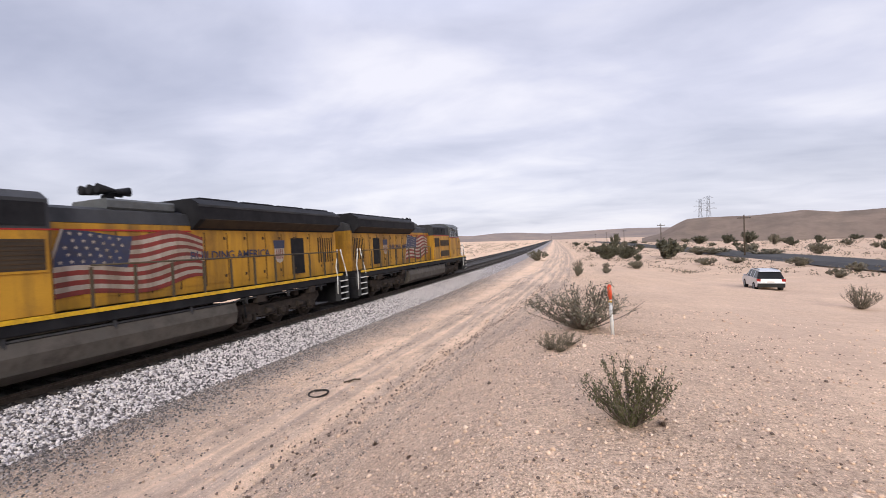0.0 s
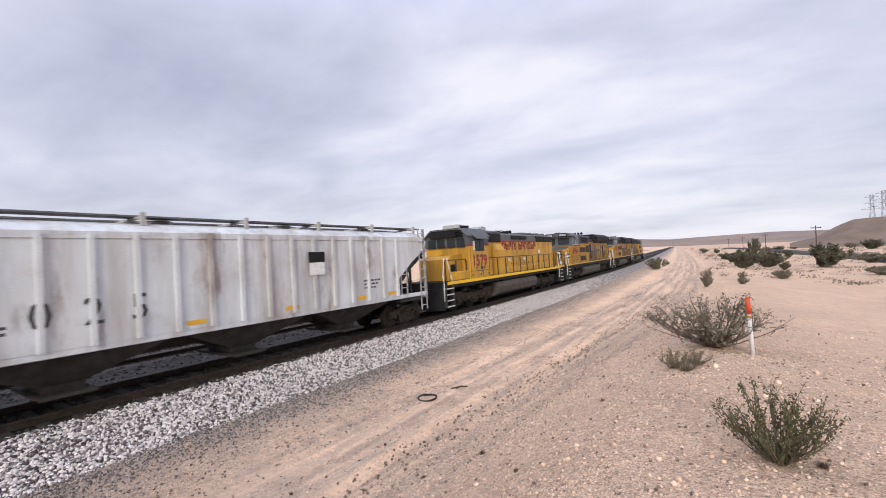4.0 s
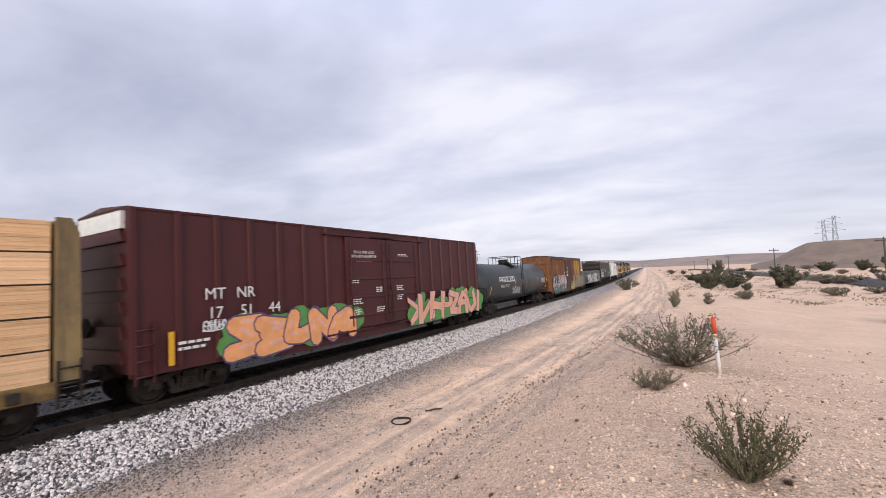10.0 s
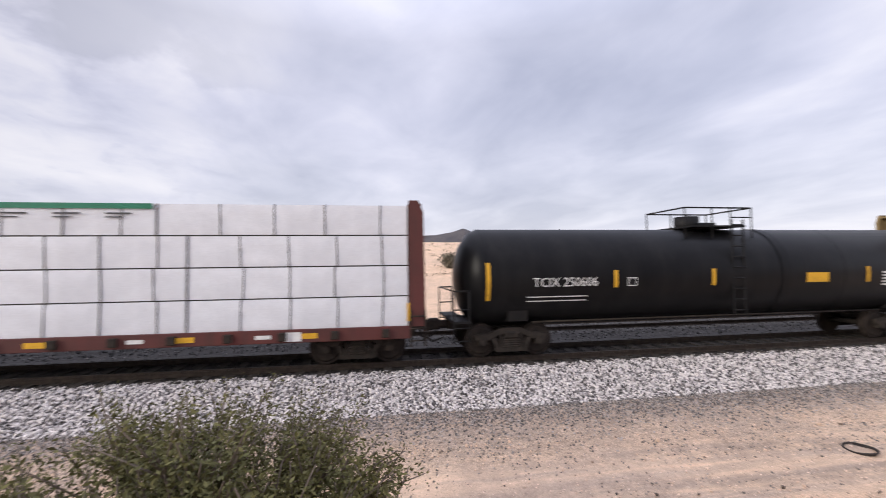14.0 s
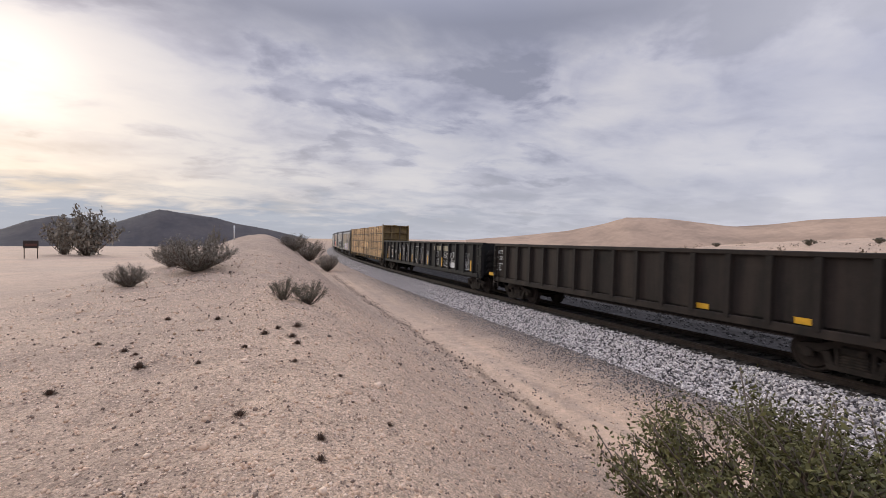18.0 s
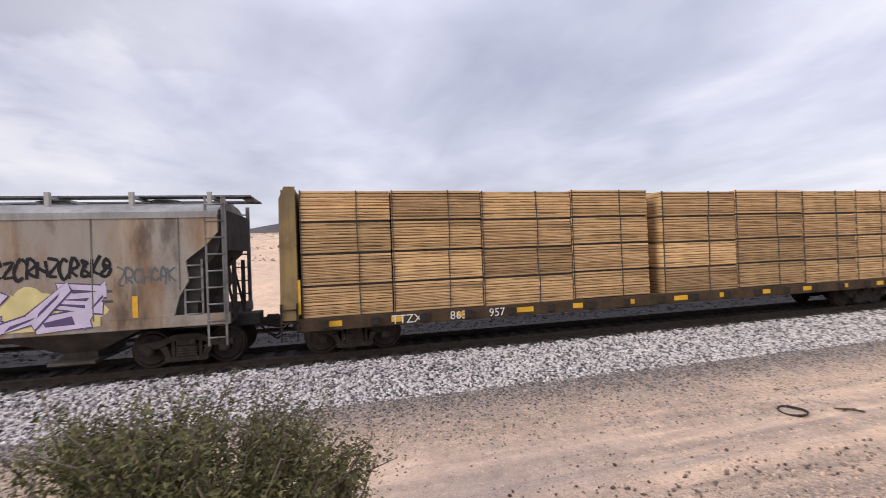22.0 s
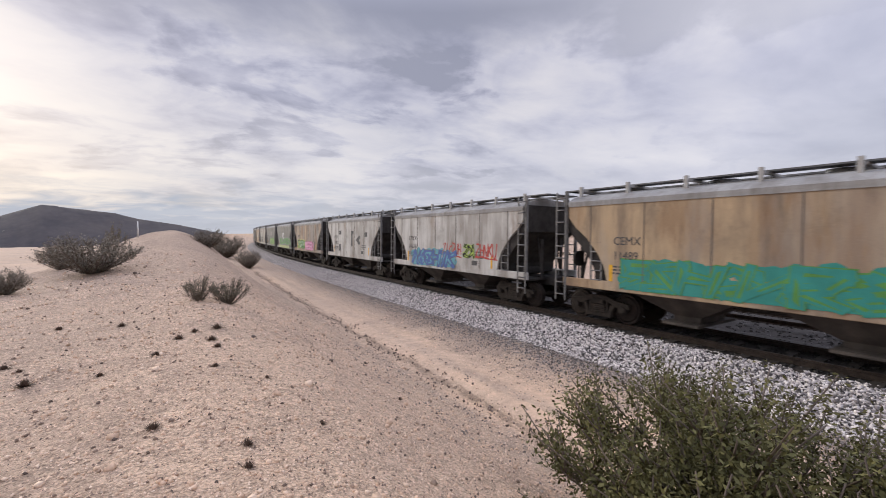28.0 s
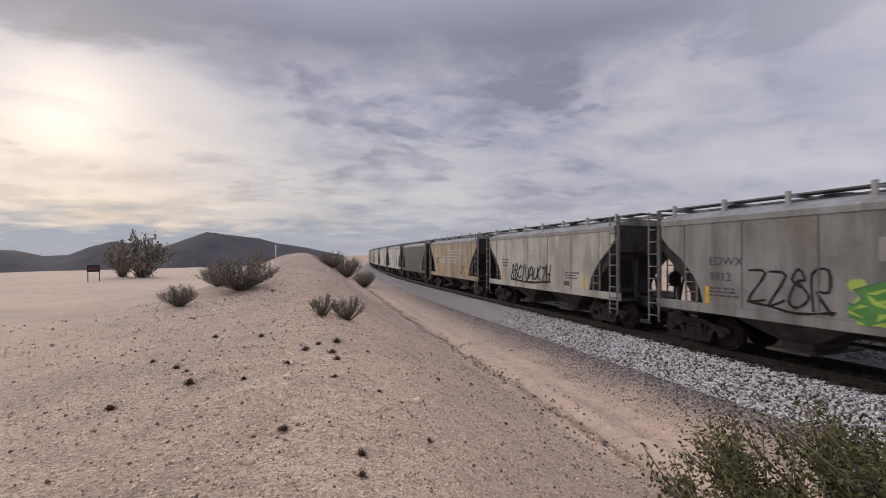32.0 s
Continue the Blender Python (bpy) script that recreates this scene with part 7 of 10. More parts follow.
# ---------------------------------------------------------------- gondolas
def gondola(front, rear, colour, label, top, posts, inside=None):
    ob, L = car("gondola_car", label, "gondola car", front, rear)
    h = L / 2
    b = h - 0.62
    w = 1.42
    z0 = 1.02
    part("floor_plate", Mesh().box(-b, b, -w, w, z0, z0 + 0.1), colour, ob)
    for s in (-1, 1):
        side = part("side_wall", Mesh().box(-b, b, min(s * w, s * (w - 0.05)), max(s * w, s * (w - 0.05)), z0, top), colour, ob)
        part("top_chord", Mesh().box(-b, b, min(s * (w - 0.08), s * (w + 0.10)), max(s * (w - 0.08), s * (w + 0.10)), top, top + 0.13, 0.02), colour, ob)
        for i in range(posts + 1):
            x = -b + 0.08 + (2 * b - 0.16) * i / posts
            part("side_post", shared(("gondola_post", round(top, 2), s), lambda m: m.prism([(-0.10, s * w), (0.10, s * w), (0.07, s * (w + 0.12)), (-0.07, s * (w + 0.12))][::s], z0 - 0.02, top + 0.01, axis="z"), colour), None, side, at=pose(x, 0, 0))
        part("side_sill", Mesh().box(-b, b, min(s * w, s * (w + 0.10)), max(s * w, s * (w + 0.10)), z0 - 0.16, z0 + 0.05, 0.015), colour, ob)
        end = part("end_wall", Mesh().box(min(s * b, s * (b - 0.06)), max(s * b, s * (b - 0.06)), -w, w, z0, top + 0.1), colour, ob)
        for i in range(4):
            z = z0 + 0.12 + (top - z0 - 0.3) * i / 4
            part("end_corrugation", shared(("gon_corrugation", s), lambda m: m.prism([(-1.3, 0.0), (1.3, 0.0), (1.25, 0.08), (1.15, 0.24), (-1.15, 0.24), (-1.25, 0.08)], 0, s * 0.09), colour), None, end, at=pose(s * b, 0, z))
        ladder(ob, s * (b - 0.28) - 0.22, -w - 0.14, 0.6, top, 0.42, colour, 5)
        part("brake_wheel", Mesh().cyl((s * (b + 0.10), 0.55, 1.7), (s * (b + 0.17), 0.55, 1.7), 0.24, 14), M_GRIME, ob)
        truck(ob, s * (h - 2.2))
    part("centre_sill", Mesh().box(-h + 0.5, h - 0.5, -0.28, 0.28, 0.70, 1.02), M_GRIME, ob)
    couplers(ob, h)
    return ob, -w


# ---------------------------------------------------------------- centre-beam flat cars and their loads
def centerbeam(front, rear, colour, label, top=4.55, braces=True):
    ob, L = car("centerbeam_flatcar", label, "flat car", front, rear)
    h = L / 2
    b = h - 0.72
    part("deck", Mesh().box(-b, b, -1.38, 1.38, 0.94, 1.06), colour, ob)
    for s in (-1, 1):
        sill = part("side_sill", Mesh().box(-b, b, s * 1.38 - 0.05, s * 1.38 + 0.05, 0.72, 1.07, 0.015), mat("flatcar_sill_dark", (0.04, 0.03, 0.022), (0.07, 0.045, 0.028), 0.8, 0, 1.2, 0.1, (0.12, 0.075, 0.04), 0.5) if "weathered" in label else mat("flatcar_sill_worn", (0.24, 0.15, 0.05), (0.13, 0.08, 0.035), 0.75, 0, 1.0, 0.1, (0.045, 0.03, 0.022), 0.9) if braces else colour, ob)
        for i in range(17):
            x = -b + 0.7 + (2 * b - 1.4) * i / 16
            part("winch", shared("winch", lambda m: m.box(-0.10, 0.10, -0.07, 0.07, 0.78, 1.0, 0.02), M_GRIME), None, sill, at=pose(x, s * 1.45, 0))
        bulk = part("bulkhead", Mesh().box(s * b - 0.04, s * b + 0.04, -1.33, 1.33, 1.12, top - 0.05), colour, ob, "end bulkhead with deep outward ribs")
        for z in (1.12, 1.75, 2.4, 3.05, 3.7, top - 0.12):
            part("bulkhead_rib", Mesh().box(min(s * b, s * (b + 0.34)), max(s * b, s * (b + 0.34)), -1.30, 1.30, z, z + 0.07), colour, bulk)
        for y in (-0.45, 0.45):
            part("bulkhead_post", Mesh().box(min(s * b, s * (b + 0.32)), max(s * b, s * (b + 0.32)), y - 0.05, y + 0.05, 1.12, top - 0.05), colour, bulk)
        for y in (-1.37, 1.37):
            part("corner_post", Mesh().prism([(s * (b - 0.03), 1.05), (s * (b + 0.42), 1.05), (s * (b + 0.38), top - 0.3), (s * (b + 0.24), top + 0.02), (s * (b - 0.03), top + 0.02)][::s], y - 0.06, y + 0.06, axis="y"), colour, bulk)
        ladder(ob, s * (b + 0.2) - 0.2, -1.46, 0.5, 1.5, 0.4, M_GRIME, 3)
        truck(ob, s * (h - 2.2))
    part("top_chord", Mesh().box(-b, b, -0.22, 0.22, top - 0.16, top, 0.02), colour, ob)
    n = 16
    for i in range(1, n):
        x = -b + 2 * b * i / n
        part("centre_post", shared(("centre_post", round(top, 2)), lambda m: m.box(-0.07, 0.07, -0.08, 0.08, 1.1, top - 0.1), colour), None, ob, at=pose(x, 0, 0))
        if braces and i < n:
            dx = 2 * b / n
            part("centre_brace", shared(("centre_brace", round(top, 2)), lambda m: m.prism([(0, top - 0.9), (0.10, top - 0.95), (dx * 0.45, top - 0.2), (dx * 0.35, top - 0.15)], -0.04, 0.04, axis="y"), colour), None, ob, at=pose(x, 0, 0))
    part("centre_sill", Mesh().box(-h + 0.5, h - 0.5, -0.35, 0.35, 0.62, 1.02), M_GRIME, ob)
    part("brake_pipe", Mesh().cyl((-b + 1, -0.75, 0.72), (b - 1, -0.75, 0.72), 0.04, 6), M_GRIME, ob)
    part("air_reservoir", Mesh().cyl((-1.2, -0.7, 0.78), (0.2, -0.7, 0.78), 0.2, 10), M_GRIME, ob)
    couplers(ob, h)
    return ob, b


def lumber_material(name, a, c, band=0.042, gaps=0.5):
    """Sawn timber seen from the side: many thin boards, each a little different, over the bundle's own tint."""
    if name in MATS:
        return MATS[name]
    m = mat(name, a, c, 0.75, 0, 1.5, 0.0, fine=25, rnd=0.12 if gaps > 0.5 else 0.26)
    nt = m.node_tree
    N, L = nt.nodes.new, nt.links.new
    b = nt.nodes["Principled BSDF"]
    src = b.inputs["Base Color"].links[0].from_socket
    tc = N("ShaderNodeTexCoord")
    mp = N("ShaderNodeMapping")
    mp.inputs["Scale"].default_value = (0.22, 0.2, 1 / band)
    L(tc.outputs["Object"], mp.inputs[0])
    wn = N("ShaderNodeTexNoise")
    wn.inputs["Scale"].default_value = 1.0
    wn.inputs["Detail"].default_value = 2
    L(mp.outputs[0], wn.inputs["Vector"])
    sep = N("ShaderNodeSeparateXYZ")
    L(mp.outputs[0], sep.inputs[0])
    fr = N("ShaderNodeMath")
    fr.operation = "FRACT"
    L(sep.outputs[2], fr.inputs[0])
    gap = N("ShaderNodeMapRange")
    gap.inputs[1].default_value, gap.inputs[2].default_value, gap.inputs[3].default_value, gap.inputs[4].default_value = 0.06, 0.30, 0.16 if gaps < 0.5 else 0.5, 1.0
    L(fr.outputs[0], gap.inputs[0])
    mp2 = N("ShaderNodeMapping")
    mp2.inputs["Scale"].default_value = (0.9, 0.9, 14)
    L(tc.outputs["Object"], mp2.inputs[0])
    wn2 = N("ShaderNodeTexNoise")
    wn2.inputs["Scale"].default_value = 1.3
    wn2.inputs["Detail"].default_value = 3
    L(mp2.outputs[0], wn2.inputs["Vector"])
    brk = N("ShaderNodeMapRange")
    brk.inputs[1].default_value, brk.inputs[2].default_value, brk.inputs[3].default_value, brk.inputs[4].default_value = gaps, gaps + 0.08, 0.0, 1.0
    L(wn2.outputs["Fac"], brk.inputs[0])
    open_gap = N("ShaderNodeMix")
    open_gap.inputs[2].default_value = 1.0
    L(brk.outputs[0], open_gap.inputs[0])
    L(gap.outputs[0], open_gap.inputs[3])
    vr = N("ShaderNodeMapRange")
    vr.inputs[1].default_value, vr.inputs[2].default_value, vr.inputs[3].default_value, vr.inputs[4].default_value = 0.3, 0.7, 0.82 if gaps > 0.5 else 0.62, 1.14 if gaps > 0.5 else 1.28
    L(wn.outputs["Fac"], vr.inputs[0])
    mu = N("ShaderNodeMath")
    mu.operation = "MULTIPLY"
    L(open_gap.outputs[0], mu.inputs[0])
    L(vr.outputs[0], mu.inputs[1])
    hs = N("ShaderNodeHueSaturation")
    L(mu.outputs[0], hs.inputs["Value"])
    L(src, hs.inputs["Color"])
    L(hs.outputs[0], b.inputs["Base Color"])
    bp = N("ShaderNodeBump")
    bp.inputs["Strength"].default_value, bp.inputs["Distance"].default_value = 0.6, 0.012
    L(mu.outputs[0], bp.inputs["Height"])
    L(bp.outputs[0], b.inputs["Normal"])
    return m


M_STRAP = mat("strap_dark", (0.05, 0.045, 0.04), (0.08, 0.07, 0.06), 0.6, 0, 5, 0.0)
M_TAG = mat("paper_tag", (0.75, 0.74, 0.72), (0.65, 0.64, 0.62), 0.7, 0, 5, 0.0)


def bundle_mesh(w, hgt, dep, seed, deep=True):
    """One strapped bundle; board ends and edges slightly uneven."""
    def build(m):
        r = random.Random(seed)
        rows = 10 if deep else 7
        k = hgt / rows
        prof = [(dep / 2, 0.0), (dep / 2, hgt)]
        for i in range(rows - 1, -1, -1):
            o = -dep / 2 + r.uniform(-0.022, 0.012) * (1 if deep else 0.2)
            g = 0.010 if deep else 0.004
            prof += [(o, (i + 1) * k - g), (o, i * k + g)]
            if i:
                prof.append((-dep / 2 + (0.045 if deep else 0.006), i * k))
        m.prism(prof, -w / 2 + r.uniform(0, 0.02), w / 2 - r.uniform(0, 0.02))
    return build


def lumber_load(carob, cells, colour_fn, label, front, rear, tags=True, gap_z=0.05, wrap=False, straps=None):
    """A load of bundles on one flat car; rides with it. cells: (x centre, width, z, height)."""
    ob = new("lumber_load" if not wrap else "wrapped_lumber_load")
    tagged(ob, label, "lumber load", "loads of the train")
    ob.scale.z = TALL["flat car"]
    for c in CARS:
        if c[0] is carob:
            CARS.append((ob, c[1], c[2]))
            break
    for i, (x, w, z, hg) in enumerate(cells):
        for side in (-1, 1):
            mt = colour_fn(i)
            key = ("bundle", round(w, 2), round(hg, 2), wrap, i % 4, mt.name)
            if not wrap:
                me = shared(key, bundle_mesh(w - 0.02, hg - gap_z, 1.12, i % 4, "weathered" in label), mt)
            else:
                me = shared(key, wrap_mesh(w - 0.02, hg - 0.035, 1.12, i % 4), mt)
            bu = part("timber_pack", me, None, ob, at=pose(x, side * 0.80, z, 0, 0, 0 if side < 0 else 180))
            if side > 0:
                continue
            # added dark box that closes the gap below each pack, in place of its shade
            part("dunnage", shared(("dunnage", round(w, 2)), lambda m: m.box(-w / 2 + 0.03, w / 2 - 0.03, -0.50, 0.9, -0.055, 0.01), M_STRAP), None, bu)
            ks = straps or [-0.28, 0.25]
            if w > 1.2:
                for k in ks:
                    part("strap", shared(("strap", round(hg, 2), gap_z), lambda m: m.box(-0.013, 0.013, -0.588, -0.55, -0.02, hg - gap_z + 0.01), M_STRAP), None, bu, at=pose(k * w + 0.04 * math.sin(i * 2.3 + k * 9), 0, 0, 0, 2 * math.sin(i * 5.1 + k * 31), 0))
            part("strap", shared(("strap", round(hg, 2), gap_z), lambda m: m.box(-0.013, 0.013, -0.588, -0.55, -0.02, hg - gap_z + 0.01), M_STRAP), None, bu, at=pose(-w / 2 + 0.05, 0, 0))
            if tags and (i % 2 == 0 or "weathered" not in label):
                tg = part("paper_tag", shared("paper_tag", lambda m: m.box(0.1, 0.40, -0.592, -0.55, 0.18, 0.34), M_TAG), None, bu, at=pose(-w / 2, 0, 0))
                part("tag_print", shared("tag_print", lambda m: m.box(0.12, 0.2, -0.596, -0.592, 0.21, 0.31), M_DARK_MARK), None, tg)
    return ob


def wrap_mesh(w, hgt, dep, seed):
    """A bundle in white sheeting: puckered outward faces."""
    def build(m):
        r = random.Random(seed + 50)
        nx, nz = 12, 6
        vs = []
        for i in range(nx + 1):
            for k in range(nz + 1):
                x, z = -w / 2 + w * i / nx, hgt * k / nz
                e = 0 if i in (0, nx) or k in (0, nz) else 1
                vs.append((x, -dep / 2 - e * 0.012 + e * r.uniform(-0.014, 0.014), z))
        m.add(vs, [(i * (nz + 1) + k, (i + 1) * (nz + 1) + k, (i + 1) * (nz + 1) + k + 1, i * (nz + 1) + k + 1) for i in range(nx) for k in range(nz)], True)
        m.box(-w / 2, w / 2, -dep / 2 + 0.004, dep / 2, 0, hgt)
    return build


# ---------------------------------------------------------------- the train, front to rear: places along it at 0 s
def build_locomotives():
    modern_loco(43.4, 20.2, 1, "", label="yellow and grey diesel locomotive leading the train with painted flag")
    modern_loco(20.2, -3.0, -1, "9068", label="grimy yellow diesel locomotive with painted flag, coupled cab to the rear")
    modern_loco(-3.0, -26.8, -1, "8964", True, label="yellow diesel locomotive with painted flag and one hood door open")
    older_loco(-26.8, -47.4, "older yellow diesel locomotive with large red lettering on a narrow hood")


build_locomotives()


def paintwork(name, a, b=None, dirt=(0.10, 0.08, 0.065), amt=0.55, rough=0.65, scale=0.8, wash=None):
    return mat(name, a, b, rough, 0, scale, 0.06, dirt, amt, 30, streak=True, wash=wash)


WHITE_H = paintwork("hopper_white", (0.62, 0.65, 0.67), (0.55, 0.58, 0.60), (0.24, 0.16, 0.11), 0.45, wash=[((0.20, 0.175, 0.15), 0.6, 0.52, 0.64, 0.28), ((0.16, 0.085, 0.055), 1.0, 0.58, 0.66, 0.6), ((0.58, 0.565, 0.54), 0.9, 0.56, 0.64, 0.35)])
BROWN_H = paintwork("hopper_brown", (0.050, 0.038, 0.031), (0.033, 0.028, 0.026), (0.085, 0.066, 0.053), 0.5)
BROWN_RIB = paintwork("hopper_brown_rib", (0.105, 0.095, 0.088), (0.07, 0.06, 0.055), (0.03, 0.026, 0.023), 0.6)
BROWN_END = paintwork("hopper_brown_end", (0.03, 0.025, 0.022), (0.02, 0.018, 0.017), (0.05, 0.042, 0.036), 0.5)
TAN = paintwork("hopper_tan", (0.46, 0.335, 0.205), (0.38, 0.285, 0.18), (0.16, 0.12, 0.09), 0.8, wash=[((0.20, 0.10, 0.045), 0.75, 0.50, 0.62, 0.45), ((0.30, 0.28, 0.255), 0.55, 0.52, 0.60, 0.35), ((0.07, 0.055, 0.045), 1.7, 0.55, 0.66, 0.35)])
TAN2 = paintwork("hopper_tan_worn", (0.42, 0.31, 0.195), (0.36, 0.30, 0.235), (0.12, 0.085, 0.06), 0.95, scale=0.45, wash=[((0.20, 0.10, 0.045), 0.75, 0.50, 0.62, 0.75), ((0.30, 0.28, 0.255), 0.55, 0.52, 0.60, 0.7), ((0.07, 0.055, 0.045), 1.7, 0.55, 0.66, 0.7)])
RUST_T = paintwork("hopper_tan_rusty", (0.40, 0.285, 0.175), (0.34, 0.31, 0.275), (0.13, 0.085, 0.055), 0.95, scale=0.3, wash=[((0.20, 0.10, 0.045), 0.75, 0.50, 0.62, 0.75), ((0.30, 0.28, 0.255), 0.55, 0.52, 0.60, 0.7), ((0.07, 0.055, 0.045), 1.7, 0.55, 0.66, 0.7)])
GREY = paintwork("hopper_grey", (0.44, 0.425, 0.395), (0.34, 0.32, 0.30), (0.13, 0.11, 0.095), 0.9, wash=[((0.20, 0.175, 0.15), 0.6, 0.50, 0.62, 0.8), ((0.24, 0.15, 0.09), 1.3, 0.56, 0.68, 0.6), ((0.58, 0.565, 0.54), 0.9, 0.56, 0.64, 0.55)])
GREY2 = paintwork("hopper_olive_grey", (0.28, 0.28, 0.255), (0.23, 0.23, 0.21), (0.10, 0.09, 0.08), 0.8, wash=[((0.16, 0.15, 0.135), 0.6, 0.50, 0.62, 0.6), ((0.20, 0.13, 0.08), 1.3, 0.58, 0.68, 0.5)])
CREAM = paintwork("hopper_cream", (0.50, 0.48, 0.41), (0.43, 0.41, 0.35), (0.19, 0.17, 0.14), 0.7, wash=[((0.20, 0.175, 0.15), 0.6, 0.50, 0.62, 0.45), ((0.24, 0.15, 0.09), 1.3, 0.56, 0.68, 0.4), ((0.58, 0.565, 0.54), 0.9, 0.56, 0.64, 0.35)])
WHITE2 = paintwork("hopper_pale", (0.58, 0.57, 0.54), (0.49, 0.48, 0.455), (0.17, 0.145, 0.12), 0.8, wash=[((0.20, 0.175, 0.15), 0.6, 0.50, 0.62, 0.45), ((0.24, 0.15, 0.09), 1.3, 0.56, 0.68, 0.4), ((0.58, 0.565, 0.54), 0.9, 0.56, 0.64, 0.35)])


def build_front_hoppers():
    ob, y, b, zs, z0 = hopper(-47.4, -66.85, WHITE_H, "tall white ribbed covered hopper streaked with rust", 4.12, ribs=16, bays=3, big=True, posts=mat("ladder_worn_white", (0.42, 0.43, 0.43), (0.30, 0.30, 0.30), 0.6, 0, 4, 0.1, (0.09, 0.07, 0.06), 0.6))
    for i, ch in enumerate("UP"):
        lettering(ob, ch, -6.85 + i * 0.9, 2.42, y - 0.012, 0.84, M_DARK_MARK)
    for i, ch in enumerate("86025"):
        lettering(ob, ch, -6.85 + i * 0.9, 1.76, y - 0.012, 0.84, M_DARK_MARK, "road_number")
    plate(ob, "emblem_plate", 1.95, 2.6, 2.45, 2.85, y - 0.10, M_WHITE_MARK, "white emblem plate")
    plate(ob, "emblem_head", 1.93, 2.62, 2.85, 3.2, y - 0.10, M_BLACK)
    for x in (-b + 2.6, -2.0, 1.0, 4.2, 6.0):
        plate(ob, "reflector", x, x + 0.5, 1.42, 1.54, y, M_YELLOW_MARK)
    small_print(ob, -b + 2.5, 1.6, y, 0.8, 0.35, M_DARK_MARK, 3, 1)
    small_print(ob, 4.6, 1.75, y, 0.9, 0.4, M_DARK_MARK, 3, 2)
    ob, y, b, zs, z0 = hopper(-66.85, -84.3, BROWN_H, "tall dark brown ribbed covered hopper covered in spray paint", 4.2, ribs=14, bays=3, big=True, cut=1.05, over=0.75, posts=BROWN_END, ribbing=BROWN_RIB)
    graffiti(ob, 2.6, 6.2, 1.28, 2.25, y - 0.1, "black", "grey", None, 4, 21)
    scrawl(ob, 6.95, 7.85, 3.32, 3.56, y, "white", 3, 4, 0.014)
    scrawl(ob, 7.0, 7.75, 3.05, 3.27, y, "white", 4, 4, 0.014)
    scrawl(ob, 7.2, 7.8, 2.80, 3.0, y, "white", 5, 4, 0.012)
    scrawl(ob, 6.9, 7.3, 2.50, 2.78, y, "grey", 7, 4, 0.02)
    for i in range(9):
        plate(ob, "number_panel", -6.2 + i * 0.93, -5.7 + i * 0.93, 2.1, 2.75, y - 0.012, paint("tan", SPRAY["tan"]) if i % 3 else M_WHITE_MARK)
    graffiti(ob, -7.4, -4.0, 1.35, 2.2, y - 0.1, "white", "blue", None, 4, 22)
    plate(ob, "reflector", 6.84, 6.96, 1.42, 2.25, y - 0.09, M_YELLOW_MARK)


build_front_hoppers()


def build_gondola_first():
    c = paintwork("gondola_slate", (0.085, 0.11, 0.125), (0.12, 0.14, 0.15), (0.05, 0.04, 0.035), 0.5)
    ob, y = gondola(-84.3, -103.2, c, "slate blue gondola with spray-painted panels", 2.5, 15)
    lettering(ob, "DRG", -6.78, 1.9, y - 0.125, 0.36, M_YELLOW_MARK)
    lettering(ob, "W", -5.72, 1.9, y - 0.125, 0.36, M_YELLOW_MARK)
    plate(ob, "dark_panel", -7.0, -4.9, 0.95, 2.3, y - 0.118, mat("gondola_panel_dark", (0.03, 0.04, 0.05), (0.04, 0.05, 0.06), 0.7, 0, 2, 0.05))
    lettering(ob, "562", -6.65, 1.48, y - 0.125, 0.36, M_YELLOW_MARK, "road_number")
    lettering(ob, "73", -5.7, 1.48, y - 0.125, 0.36, M_YELLOW_MARK, "road_number")
    plate(ob, "reflector", -8.6, -7.8, 1.12, 1.34, y, M_YELLOW_MARK)
    plate(ob, "reflector", -3.0, -2.6, 1.15, 1.3, y, M_YELLOW_MARK)
    plate(ob, "reflector", 1.6, 2.0, 1.15, 1.3, y, M_YELLOW_MARK)
    plate(ob, "reflector", 7.6, 8.0, 1.15, 1.3, y, M_YELLOW_MARK)
    graffiti(ob, -9.0, -7.1, 0.75, 1.85, y - 0.02, "tan", "black", "tan", 2, 31, "tan")
    graffiti(ob, -4.7, -1.6, 0.8, 2.1, y - 0.12, "white", "black", None, 3, 32, "tan")
    plate(ob, "dark_panel", -4.3, -3.3, 0.95, 1.5, y - 0.16, M_BLACK)
    lettering(ob, "MW", -4.15, 1.05, y - 0.17, 0.32, M_WHITE_MARK)
    graffiti(ob, -1.5, 2.0, 0.8, 2.2, y - 0.12, "grey", "black", None, 4, 33, "white")
    graffiti(ob, 2.0, 5.2, 0.8, 2.2, y - 0.12, "white", "black", "slate", 5, 34, "salmon")
    graffiti(ob, 5.2, 8.6, 0.9, 2.2, y - 0.12, "slate", "lime", None, 5, 35, "orange")
    scrawl(ob, 5.4, 7.6, 1.4, 2.1, y, "red", 5, 9)


